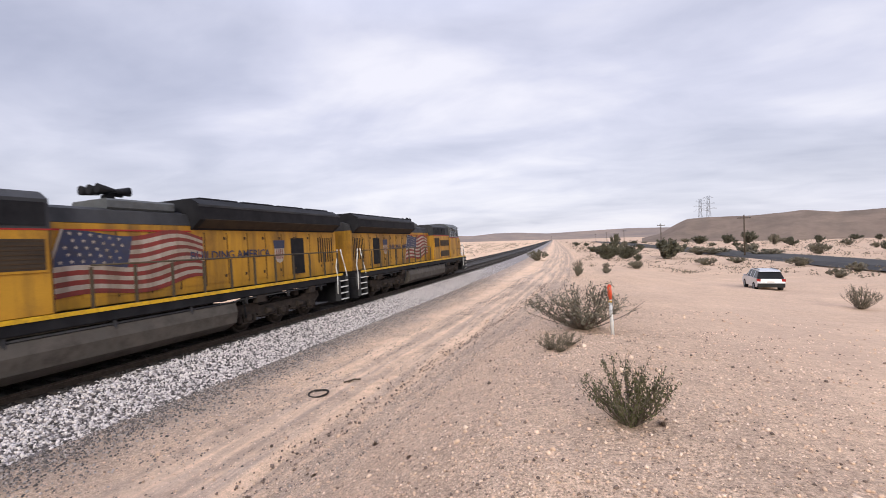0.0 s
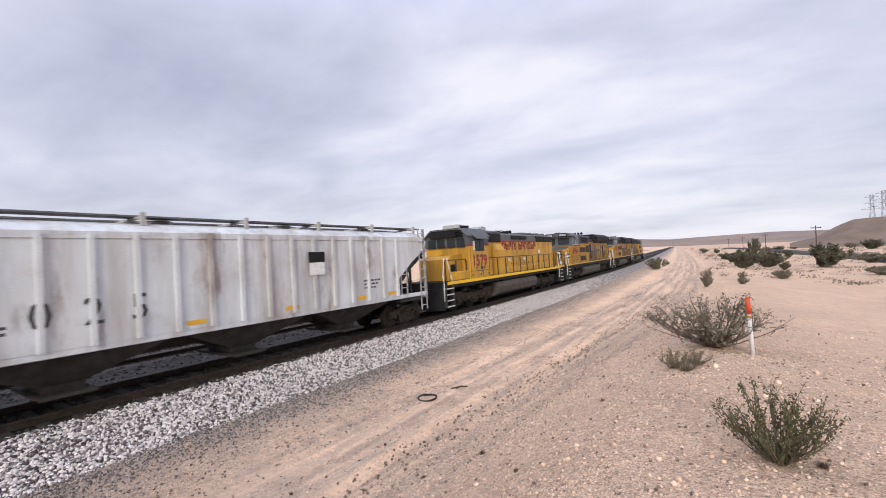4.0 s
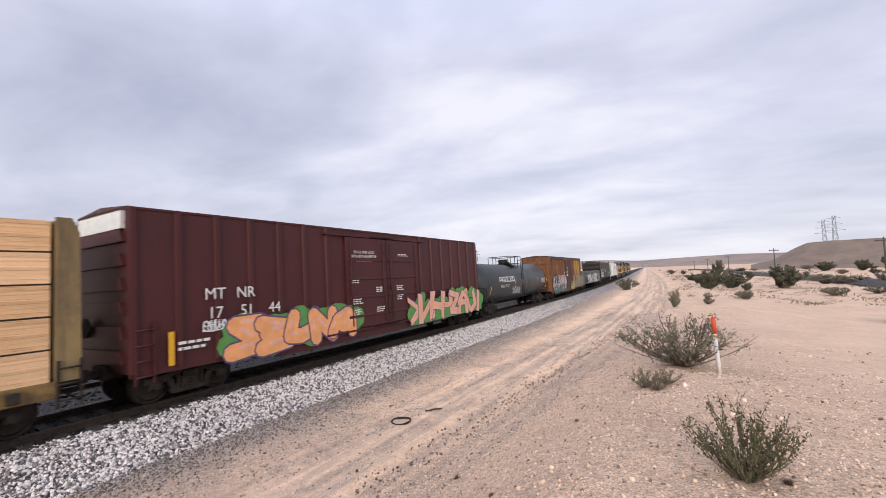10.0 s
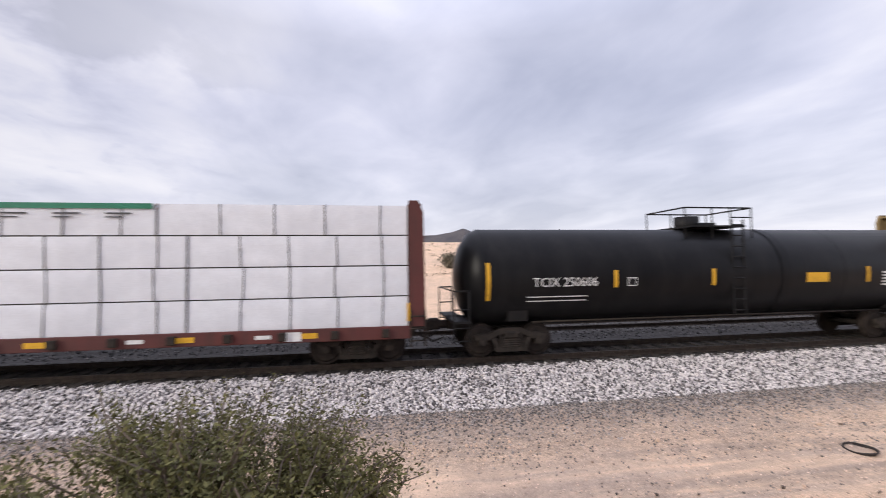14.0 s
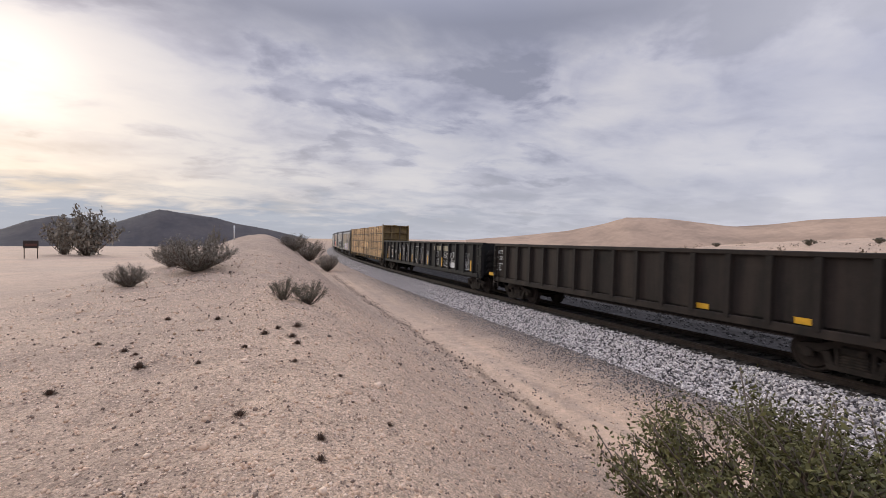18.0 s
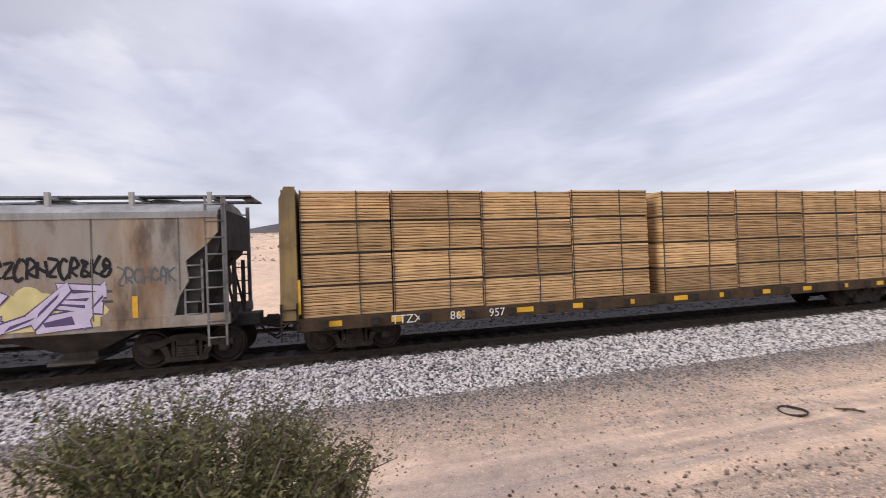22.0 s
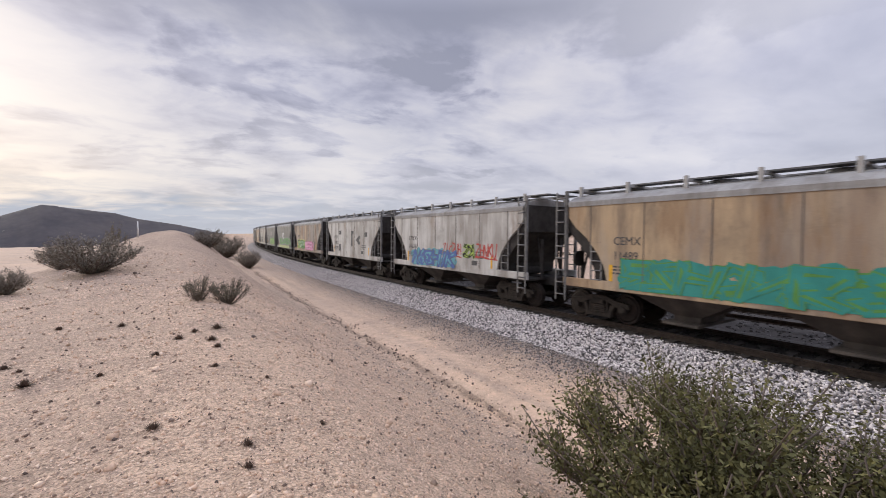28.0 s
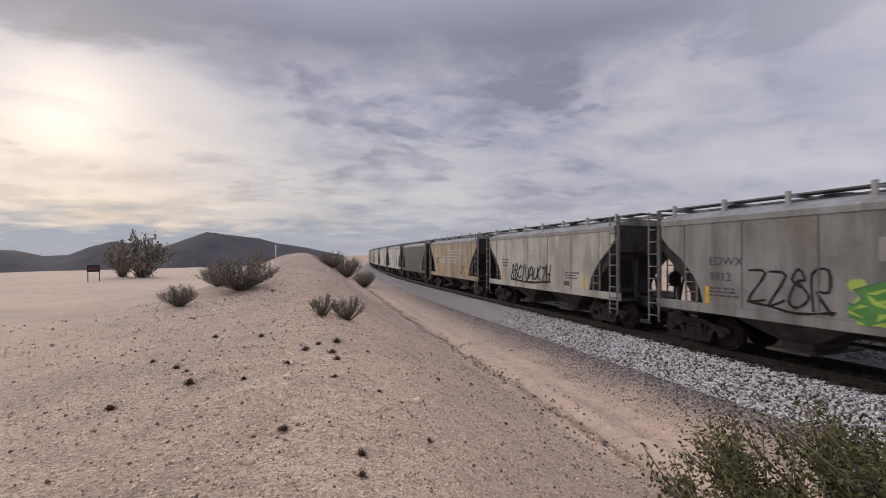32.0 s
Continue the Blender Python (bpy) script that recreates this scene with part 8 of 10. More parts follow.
def build_boxcars_tanks():
    rust = paintwork("boxcar_rust_orange", (0.21, 0.085, 0.028), (0.125, 0.05, 0.024), (0.045, 0.027, 0.02), 0.85, wash=[((0.30, 0.14, 0.04), 0.8, 0.52, 0.64, 0.6), ((0.055, 0.028, 0.02), 1.4, 0.54, 0.66, 0.6)])
    yel = paintwork("boxcar_yellow_worn", (0.40, 0.25, 0.06), (0.33, 0.19, 0.05), (0.13, 0.06, 0.03), 0.7)
    mar = paintwork("door_maroon", (0.105, 0.035, 0.03), (0.08, 0.03, 0.028), (0.05, 0.025, 0.02), 0.5)
    ob, y = boxcar(-103.2, -120.9, rust, "rusty orange boxcar with maroon door and yellow panels, spray-painted", 4.52, 14, [(-1.25, 2.0, mar)], panels=[(3.6, 4.15, yel), (4.35, 5.3, yel), (5.55, 6.6, yel), (6.85, 7.4, yel)])
    graffiti(ob, -7.3, -1.5, 0.66, 2.35, y - 0.09, "grey", "black", "blush", 6, 41, "white")
    graffiti(ob, -7.1, -1.6, 0.60, 1.45, y - 0.11, "slate", "black", None, 5, 44, "teal")
    graffiti(ob, 2.6, 8.35, 0.70, 2.2, y - 0.115, "black", "cream", None, 7, 43, "white")
    graffiti(ob, 1.2, 3.0, 0.66, 1.6, y - 0.115, "cream", "yellow", None, 2, 48, "black")
    for x, z, w in ((-6.72, 2.07, 0.68), (-5.97, 2.07, 0.66), (-6.86, 1.61, 0.86), (-5.96, 1.61, 0.86)):
        plate(ob, "number_patch", x, x + w, z, z + 0.40, y - 0.128, M_BLACK)
    lettering(ob, "BK", -6.62, 2.12, y - 0.142, 0.36, M_WHITE_MARK)
    lettering(ob, "TY", -5.87, 2.12, y - 0.142, 0.36, M_WHITE_MARK)
    lettering(ob, "150", -6.78, 1.66, y - 0.142, 0.38, M_WHITE_MARK, "road_number")
    lettering(ob, "297", -5.88, 1.66, y - 0.142, 0.38, M_WHITE_MARK, "road_number")
    for x in (-7.7, -4.6, -2.1, 3.0, 5.4, 8.2):
        plate(ob, "reflector", x, x + 0.14, 1.2, 1.8, y - 0.09, M_YELLOW_MARK)
    for i in range(3):
        plate(ob, "notice", -1.1, -0.3, 3.05 - i * 0.42, 3.35 - i * 0.42, y - 0.11, M_WHITE_MARK if i == 2 else mar)
        small_print(ob, -1.05, 3.06 - i * 0.42, y - 0.12, 0.7, 0.28, M_WHITE_MARK, 3, 40 + i)
    plate(ob, "white_placard", -1.9, -1.6, 2.55, 2.75, y - 0.02, M_WHITE_MARK)

    tg = mat("tank_grey_green", (0.045, 0.052, 0.055), (0.036, 0.041, 0.044), 0.42, 0, 0.7, 0.02, (0.035, 0.035, 0.035), 0.35, 30, streak=True)
    ob, r, zc, b = tank_car(-120.9, -137.7, tg, "dark grey-green tank car with white block emblem", 1.42, 2.18, 0.10)
    for i, w in enumerate((0.44, 0.44, 0.46, 0.44, 0.46, 0.44)):
        x = -5.0 + i * 0.56
        tank_plate(ob, "painted_block", x, x + w, 2.52, 2.56, r, zc, M_WHITE_MARK)
        tank_plate(ob, "painted_block", x, x + 0.10, 2.18, 2.56, r, zc, M_WHITE_MARK)
        tank_plate(ob, "painted_block", x, x + w, 2.30 if i in (0, 1) else 2.18, 2.35 if i in (0, 1) else 2.25, r, zc, M_WHITE_MARK)
        if i not in (3,):
            tank_plate(ob, "painted_block", x + w - 0.10, x + w, 2.34 if i in (0,) else 2.18, 2.56, r, zc, M_WHITE_MARK)
    tank_text(ob, "PROX 76131", -4.8, 1.80, 0.32, r, zc, M_WHITE_MARK)
    for x, z in ((-6.6, 1.45), (-1.6, 1.75), (1.3, 1.6), (4.5, 1.85), (7.4, 1.75)):
        tank_plate(ob, "reflector", x, x + 0.11, z, z + 0.5, r, zc, M_YELLOW_MARK)
    scrawl(ob, -2.3, -0.5, 1.35, 1.75, -1.38, "white", 6, 8, 0.016)
    tank_plate(ob, "stencil_data", -4.7, -3.1, 1.52, 1.56, r, zc, M_WHITE_MARK)
    tank_plate(ob, "stencil_data", -4.7, -3.3, 1.42, 1.46, r, zc, M_WHITE_MARK)

    for k in range(6):
        tank_plate(ob, "stencil_data", 5.7, 6.95, 1.86 + k * 0.07, 1.885 + k * 0.07, r, zc, M_WHITE_MARK)
    for k in range(4):
        tank_plate(ob, "stencil_data", 5.7 + k * 0.4, 5.74 + k * 0.4, 1.84, 2.26, r, zc, M_WHITE_MARK)
    for k in range(3):
        tank_plate(ob, "stencil_data", 1.65, 2.4, 1.42 + k * 0.08, 1.45 + k * 0.08, r, zc, M_WHITE_MARK)
    tank_plate(ob, "warning_placard", 7.5, 7.75, 1.35, 1.62, r, zc, M_WHITE_MARK)
    mm = paintwork("boxcar_maroon", (0.072, 0.017, 0.017), (0.058, 0.015, 0.016), (0.035, 0.014, 0.013), 0.45, 0.5)
    ob, y = boxcar(-137.7, -158.6, mm, "long maroon boxcar with orange and green spray-painted pieces", 5.05, 18, [(-2.3, 0.3, mm), (0.34, 2.9, mm)], end_colour=M_WHITE_MARK)
    lettering(ob, "MT", -8.04, 2.55, y - 0.08, 0.46, M_WHITE_MARK)
    lettering(ob, "NR", -7.07, 2.55, y - 0.08, 0.46, M_WHITE_MARK)
    for k, pair in enumerate(("17", "51", "44")):
        lettering(ob, pair, -7.95 + k * 1.0, 2.02, y - 0.08, 0.46, M_WHITE_MARK, "road_number")
    throwup(ob, -7.3, -1.9, 0.72, 1.95, y - 0.085, "orange", "purple", "zeuna", 51, "green", "salmon", 0.2)
    scrawl(ob, -8.1, -7.4, 1.72, 1.95, y - 0.08, "white", 53, 7, 0.02)
    graffiti(ob, 1.9, 10.0, 0.62, 2.1, y - 0.14, "salmon", "purple", "green", 8, 52, "orange")
    plate(ob, "reflector", -9.0, -8.86, 0.95, 1.8, y - 0.09, M_YELLOW_MARK)
    plate(ob, "reflector", 3.5, 3.6, 1.45, 1.8, y - 0.12, M_YELLOW_MARK)
    small_print(ob, -8.75, 1.25, y - 0.08, 0.8, 0.3, M_WHITE_MARK, 2, 53)
    for k, words in enumerate(("CLOSE AND LOCK", "BOTH DOORS BEFORE", "MOVING CAR")):
        lettering(ob, words, -1.85 + (0.0, -0.14, 0.16)[k], 3.98 - k * 0.17, y - 0.1, 0.155, M_WHITE_MARK)
    small_print(ob, 1.2, 3.9, y - 0.1, 0.8, 0.12, M_WHITE_MARK, 2, 55)
    for i in range(7):
        small_print(ob, -2.0 + (i % 3) * 1.5, 1.5 + 0.42 * (i // 2), y - 0.1, 0.5, 0.25, M_WHITE_MARK, 3, 60 + i)

    ob, r, zc, b = tank_car(-208.0, -227.0, mat("tank_black_gloss", (0.006, 0.006, 0.007), (0.009, 0.009, 0.010), 0.38, 0, 0.8, 0.02, (0.03, 0.028, 0.026), 0.2, 30, streak=True), "glossy black tank car with white lettering", 1.46, 2.24, 0.0)
    tank_text(ob, "TCIX 250606", -6.65, 1.98, 0.37, r, zc, M_WHITE_MARK)
    for x, z, h in ((-8.05, 1.62, 1.05), (-4.05, 1.92, 0.5), (-0.68, 1.92, 0.5), (2.08, 1.92, 0.5), (5.25, 1.92, 0.5), (8.0, 1.62, 1.05)):
        tank_plate(ob, "reflector", x, x + 0.12, z, z + h, r, zc, M_YELLOW_MARK)
    tank_plate(ob, "yellow_notice", 2.85, 3.7, 1.95, 2.25, r, zc, M_YELLOW_MARK)
    for k in range(5):
        tank_plate(ob, "stencil_data", 5.9, 7.5, 2.2 - k * 0.1, 2.25 - k * 0.1, r, zc, M_WHITE_MARK)
    for k in range(2):
        tank_plate(ob, "stencil_data", -6.8, -4.9, 1.68 - k * 0.12, 1.71 - k * 0.12, r, zc, M_WHITE_MARK)
    tank_plate(ob, "data_frame", -3.6, -3.3, 1.95, 2.2, r, zc, M_WHITE_MARK)
    tank_plate(ob, "data_panel", -3.57, -3.33, 1.98, 2.17, r + 0.004, zc, M_BLACK)


build_gondola_first()
build_boxcars_tanks()


def build_lumber():
    ty = paintwork("flatcar_yellow", (0.29, 0.20, 0.075), (0.20, 0.145, 0.075), (0.075, 0.055, 0.04), 0.9)
    fresh = [lumber_material("lumber_fresh_a", (0.70, 0.445, 0.24), (0.63, 0.39, 0.205), gaps=0.56), lumber_material("lumber_fresh_b", (0.68, 0.44, 0.25), (0.72, 0.47, 0.265), gaps=0.58), lumber_material("lumber_fresh_c", (0.63, 0.385, 0.20), (0.68, 0.43, 0.235), gaps=0.54)]
    old = [lumber_material("lumber_weathered_a", (0.56, 0.36, 0.175), (0.46, 0.29, 0.14), 0.105, 0.42), lumber_material("lumber_weathered_b", (0.62, 0.41, 0.20), (0.52, 0.33, 0.16), 0.125, 0.45), lumber_material("lumber_weathered_c", (0.48, 0.30, 0.15), (0.56, 0.36, 0.18), 0.09, 0.40)]
    for front, rear, seed, num in ((-158.6, -183.2, 1, "865038"), (-183.2, -208.0, 2, "864 137")):
        ob, b = centerbeam(front, rear, ty, "yellow centre-beam flat car carrying fresh lumber", 4.55)
        rnd = random.Random(seed)
        cells = []
        cols = [(-b + 0.1, -5.0), (-5.0, 1.4), (1.4, 7.4), (7.4, b - 0.1)]
        for t in range(5):
            for i, (xa, xb) in enumerate(cols):
                if t == 4:
                    if i == 0:
                        xb = -7.1
                    elif i < 3:
                        continue
                if t == 3 and i == 1:
                    xb = 0.2
                cells.append(((xa + xb) / 2, xb - xa, 1.07 + t * 0.69, 0.69))
        lumber_load(ob, cells, lambda i: fresh[(i * 7 + seed) % 3], "tiers of pale fresh-sawn lumber bundles strapped to a flat car", front, rear, gap_z=0.032, straps=[-0.16, 0.24])
        lettering(ob, "TTZX", -b + 2.7, 0.77, -1.44, 0.34, M_WHITE_MARK)
        lettering(ob, num, -b + 4.7, 0.77, -1.44, 0.34, M_WHITE_MARK, "road_number")
        for x in (-b + 0.9, -2.0, 0.6, 3.2, 6.0):
            plate(ob, "reflector", x, x + 0.5, 0.82, 0.96, -1.43, M_YELLOW_MARK)
        plate(ob, "yellow_post_mark", -b - 0.04, -b + 0.12, 1.2, 2.1, -1.42, M_YELLOW_MARK)
        plate(ob, "data_frame", b - 3.0, b - 2.6, 0.76, 1.0, -1.44, M_WHITE_MARK)
    front, rear = -337.4, -361.8
    ob, b = centerbeam(front, rear, ty, "yellow centre-beam flat car with weathered lumber", 4.55)
    cells = []
    cols = [(-b + 0.1, -8.9), (-8.9, -6.2), (-6.2, -3.2), (-3.2, -0.35), (0.2, 3.3), (3.3, 6.4), (6.4, 9.1), (9.1, b - 0.1)]
    for t in range(4):
        for i, (xa, xb) in enumerate(cols):
            cells.append(((xa + xb) / 2, xb - xa, 1.07 + t * 0.86 + 0.02 * math.sin(i * 2.7), 0.86))
    lumber_load(ob, cells, lambda i: old[(i * 5 + i // 7) % 3], "stacks of weathered brown lumber bundles with a gap between", front, rear, False, 0.045, straps=[0.12])
    lettering(ob, "TTZX", -b + 2.5, 0.77, -1.44, 0.34, M_WHITE_MARK)
    lettering(ob, "863", -b + 4.2, 0.77, -1.44, 0.34, M_WHITE_MARK, "road_number")
    lettering(ob, "957", -b + 5.4, 0.77, -1.44, 0.34, M_WHITE_MARK, "road_number")
    for i in range(12):
        x = -b + 0.6 + i * 1.9
        plate(ob, "reflector", x, x + (0.55 if i % 3 == 0 else 0.35), 0.82, 0.97, -1.43, M_YELLOW_MARK)
    for x in (-b, b):
        plate(ob, "yellow_post_mark", x - 0.06, x + 0.10, 1.2, 2.1, -1.42, M_YELLOW_MARK)
    # wrapped load on a maroon car
    mr = paintwork("flatcar_maroon", (0.12, 0.035, 0.03), (0.09, 0.03, 0.028), (0.05, 0.03, 0.025), 0.5)
    wr = mat("white_sheeting", (0.74, 0.75, 0.78), (0.66, 0.67, 0.70), 0.45, 0, 1.2, 0.5, (0.55, 0.55, 0.58), 0.3, 30, bump_scale=2.5)
    gp = mat("green_print", (0.03, 0.20, 0.12), (0.03, 0.17, 0.10), 0.5, 0, 4, 0.02)
    front, rear = -227.0, -251.7
    ob, b = centerbeam(front, rear, mr, "maroon centre-beam flat car carrying white-wrapped lumber", 4.52, False)
    cells = []
    low = [(-b + 0.06, -5.9), (-5.9, -0.15), (-0.15, 5.75), (5.75, b - 0.06)]
    high = [(-b + 0.06, -8.4), (-8.4, -2.1), (-1.4, 5.0), (5.0, b - 0.06)]
    for t in range(4):
        for xa, xb in (high if t == 3 else low):
            cells.append(((xa + xb) / 2, xb - xa, 1.07 + t * 0.84, 0.84))
    load = lumber_load(ob, cells, lambda i: wr, "white plastic-wrapped lumber bundles with green printing", front, rear, False, 0.035, True, straps=[-0.26, -0.05, 0.16, 0.38])
    for xa, xb in high[1:3]:
        plate(load, "green_print_band", xa + 0.05, xb - 0.05, 4.26, 4.40, -1.40, gp)
        for i in range(5):
            x = xa + 0.45 + i * 1.2
            plate(load, "print_bar", x, x + 0.62, 4.12, 4.16, -1.40, M_DARK_MARK)
            plate(load, "print_bar", x, x + 0.42, 4.03, 4.06, -1.40, M_DARK_MARK)
    tear = Mesh().prism([(-7.6, 1.97), (-6.7, 2.12), (-6.45, 2.07), (-6.2, 2.1), (-6.0, 1.95), (-6.4, 1.90)], -1.41, -1.40, axis="y")
    part("torn_sheet", tear, M_DARK_MARK, load)
    for x in (-b + 1.5, -b + 6.0, -2.2, 1.0, 4.4, 7.5):
        plate(ob, "stencil_data", x, x + 0.4, 0.84, 0.94, -1.43, M_WHITE_MARK)
        plate(ob, "reflector", x + 1.1, x + 1.6, 0.82, 0.96, -1.43, M_YELLOW_MARK)
    plate(ob, "data_frame", b - 3.4, b - 2.95, 0.76, 1.0, -1.44, M_WHITE_MARK)
    plate(ob, "yellow_post_mark", b - 0.1, b + 0.06, 1.2, 1.7, -1.42, M_YELLOW_MARK)


build_lumber()


def build_black_gondolas():
    bk = paintwork("gondola_black", (0.011, 0.011, 0.012), (0.017, 0.017, 0.017), (0.035, 0.029, 0.025), 0.5)
    br = paintwork("gondola_brown_black", (0.030, 0.024, 0.021), (0.020, 0.018, 0.016), (0.06, 0.045, 0.036), 0.5)
    ob, y = gondola(-251.7, -275.4, bk, "long black gondola with white spray-painted tags", 2.62, 21)
    lettering(ob, "CITX", -10.6, 2.2, y, 0.28, M_WHITE_MARK)
    lettering(ob, "7 2273", -10.6, 1.88, y, 0.26, M_WHITE_MARK, "road_number")
    for i, x in enumerate((-6.0, -3.0, -0.6, 1.2, 4.0, 5.8, 8.8, 10.2)):
        scrawl(ob, x, x + (0.6 if i % 2 else 0.9), 1.35, 1.95 + 0.2 * (i % 2), y - 0.12, "white", 70 + i, 6, 0.022)
    for x in (-9.8, -5.6, -1.5, 2.6, 6.4, 10.2):
        plate(ob, "reflector", x, x + 0.55, 1.1, 1.2, y, M_YELLOW_MARK)
    small_print(ob, -10.4, 1.3, y, 0.6, 0.5, M_WHITE_MARK, 5, 71)
    ob, y = gondola(-275.4, -296.8, bk, "black gondola with road number and load data stencils", 2.62, 14)
    lettering(ob, "GN TX", -9.6, 2.1, y, 0.36, M_WHITE_MARK)
    lettering(ob, "296 042", -9.65, 1.65, y, 0.36, M_WHITE_MARK, "road_number")
    small_print(ob, -6.4, 1.3, y, 1.2, 0.3, M_WHITE_MARK, 2, 72)
    plate(ob, "white_placard", -3.8, -2.7, 1.75, 1.95, y, M_WHITE_MARK)
    graffiti(ob, 6.0, 8.6, 1.2, 2.4, y - 0.1, "orange", "black", None, 3, 73)
    for x in (-9.8, -7.4, -1.8, 2.6, 6.4):
        plate(ob, "reflector", x, x + 0.55, 1.1, 1.2, y, M_YELLOW_MARK)
    ob, y = gondola(-296.8, -314.4, br, "brown-black ribbed gondola worn by scrap", 2.62, 16)
    lettering(ob, "CNTT", -8.2, 2.25, y, 0.26, M_WHITE_MARK)
    lettering(ob, "724 231", -8.3, 1.95, y, 0.26, M_WHITE_MARK, "road_number")
    small_print(ob, -8.2, 1.4, y, 0.6, 0.4, M_WHITE_MARK, 4, 74)
    for x in (-8.9, 3.0, 5.6, 8.2):
        plate(ob, "reflector", x, x + 0.5, 1.1, 1.25, y, M_YELLOW_MARK)
    ob, y = gondola(-314.4, -337.4, bk, "black gondola covered in white and cream graffiti", 2.66, 18)
    lettering(ob, "GNTX", -8.28, 2.2, y, 0.30, mat("faded_white_mark", (0.34, 0.31, 0.27), (0.24, 0.21, 0.18), 0.7, 0, 6, 0.0))
    lettering(ob, "2971", -8.22, 1.75, y, 0.34, M_WHITE_MARK, "road_number")
    lettering(ob, "69", -6.98, 1.72, y, 0.36, M_WHITE_MARK, "road_number")
    small_print(ob, -8.1, 1.25, y, 0.7, 0.2, M_WHITE_MARK, 2, 76)
    scrawl(ob, -8.2, -7.5, 1.5, 1.7, y, "tan", 77, 4, 0.012)
    for k in range(4):
        scrawl(ob, -9.45, -8.75, 1.25 + k * 0.27, 1.47 + k * 0.27, y, "tan", 78 + k, 4, 0.014)
    for i in range(7):
        scrawl(ob, -6.4 + i * 1.12, -5.4 + i * 1.12, 1.25, 2.45, y - 0.01, "white" if i % 3 else "grey", 175 + i, 5, 0.022)
        scrawl(ob, -6.3 + i * 1.12, -5.6 + i * 1.12, 1.15, 1.6, y - 0.014, "tan", 275 + i, 5, 0.014)
    for k in range(3):
        plate(ob, "cream_panel", 3.2 + k * 0.95, 4.0 + k * 0.95, 2.2, 2.5, y - 0.01, paint("cream_wash", (0.36, 0.32, 0.22)))
    for i, x in enumerate((1.6, 3.3, 4.9, 6.0, 8.2)):
        scrawl(ob, x, x + 0.9, 1.25, 1.65, y - 0.02, "white", 80 + i, 7, 0.013)
        scrawl(ob, x + 0.05, x + 0.85, 1.75, 2.1, y - 0.02, "white", 90 + i, 4, 0.012)
    for x in (-9.2, -5.0, -1.6, 2.1, 4.9, 9.4):
        plate(ob, "reflector", x, x + 0.14, 1.15, 1.75, y - 0.125, M_YELLOW_MARK)
    plate(ob, "data_frame", 6.3, 6.9, 1.2, 1.5, y, M_WHITE_MARK)


build_black_gondolas()


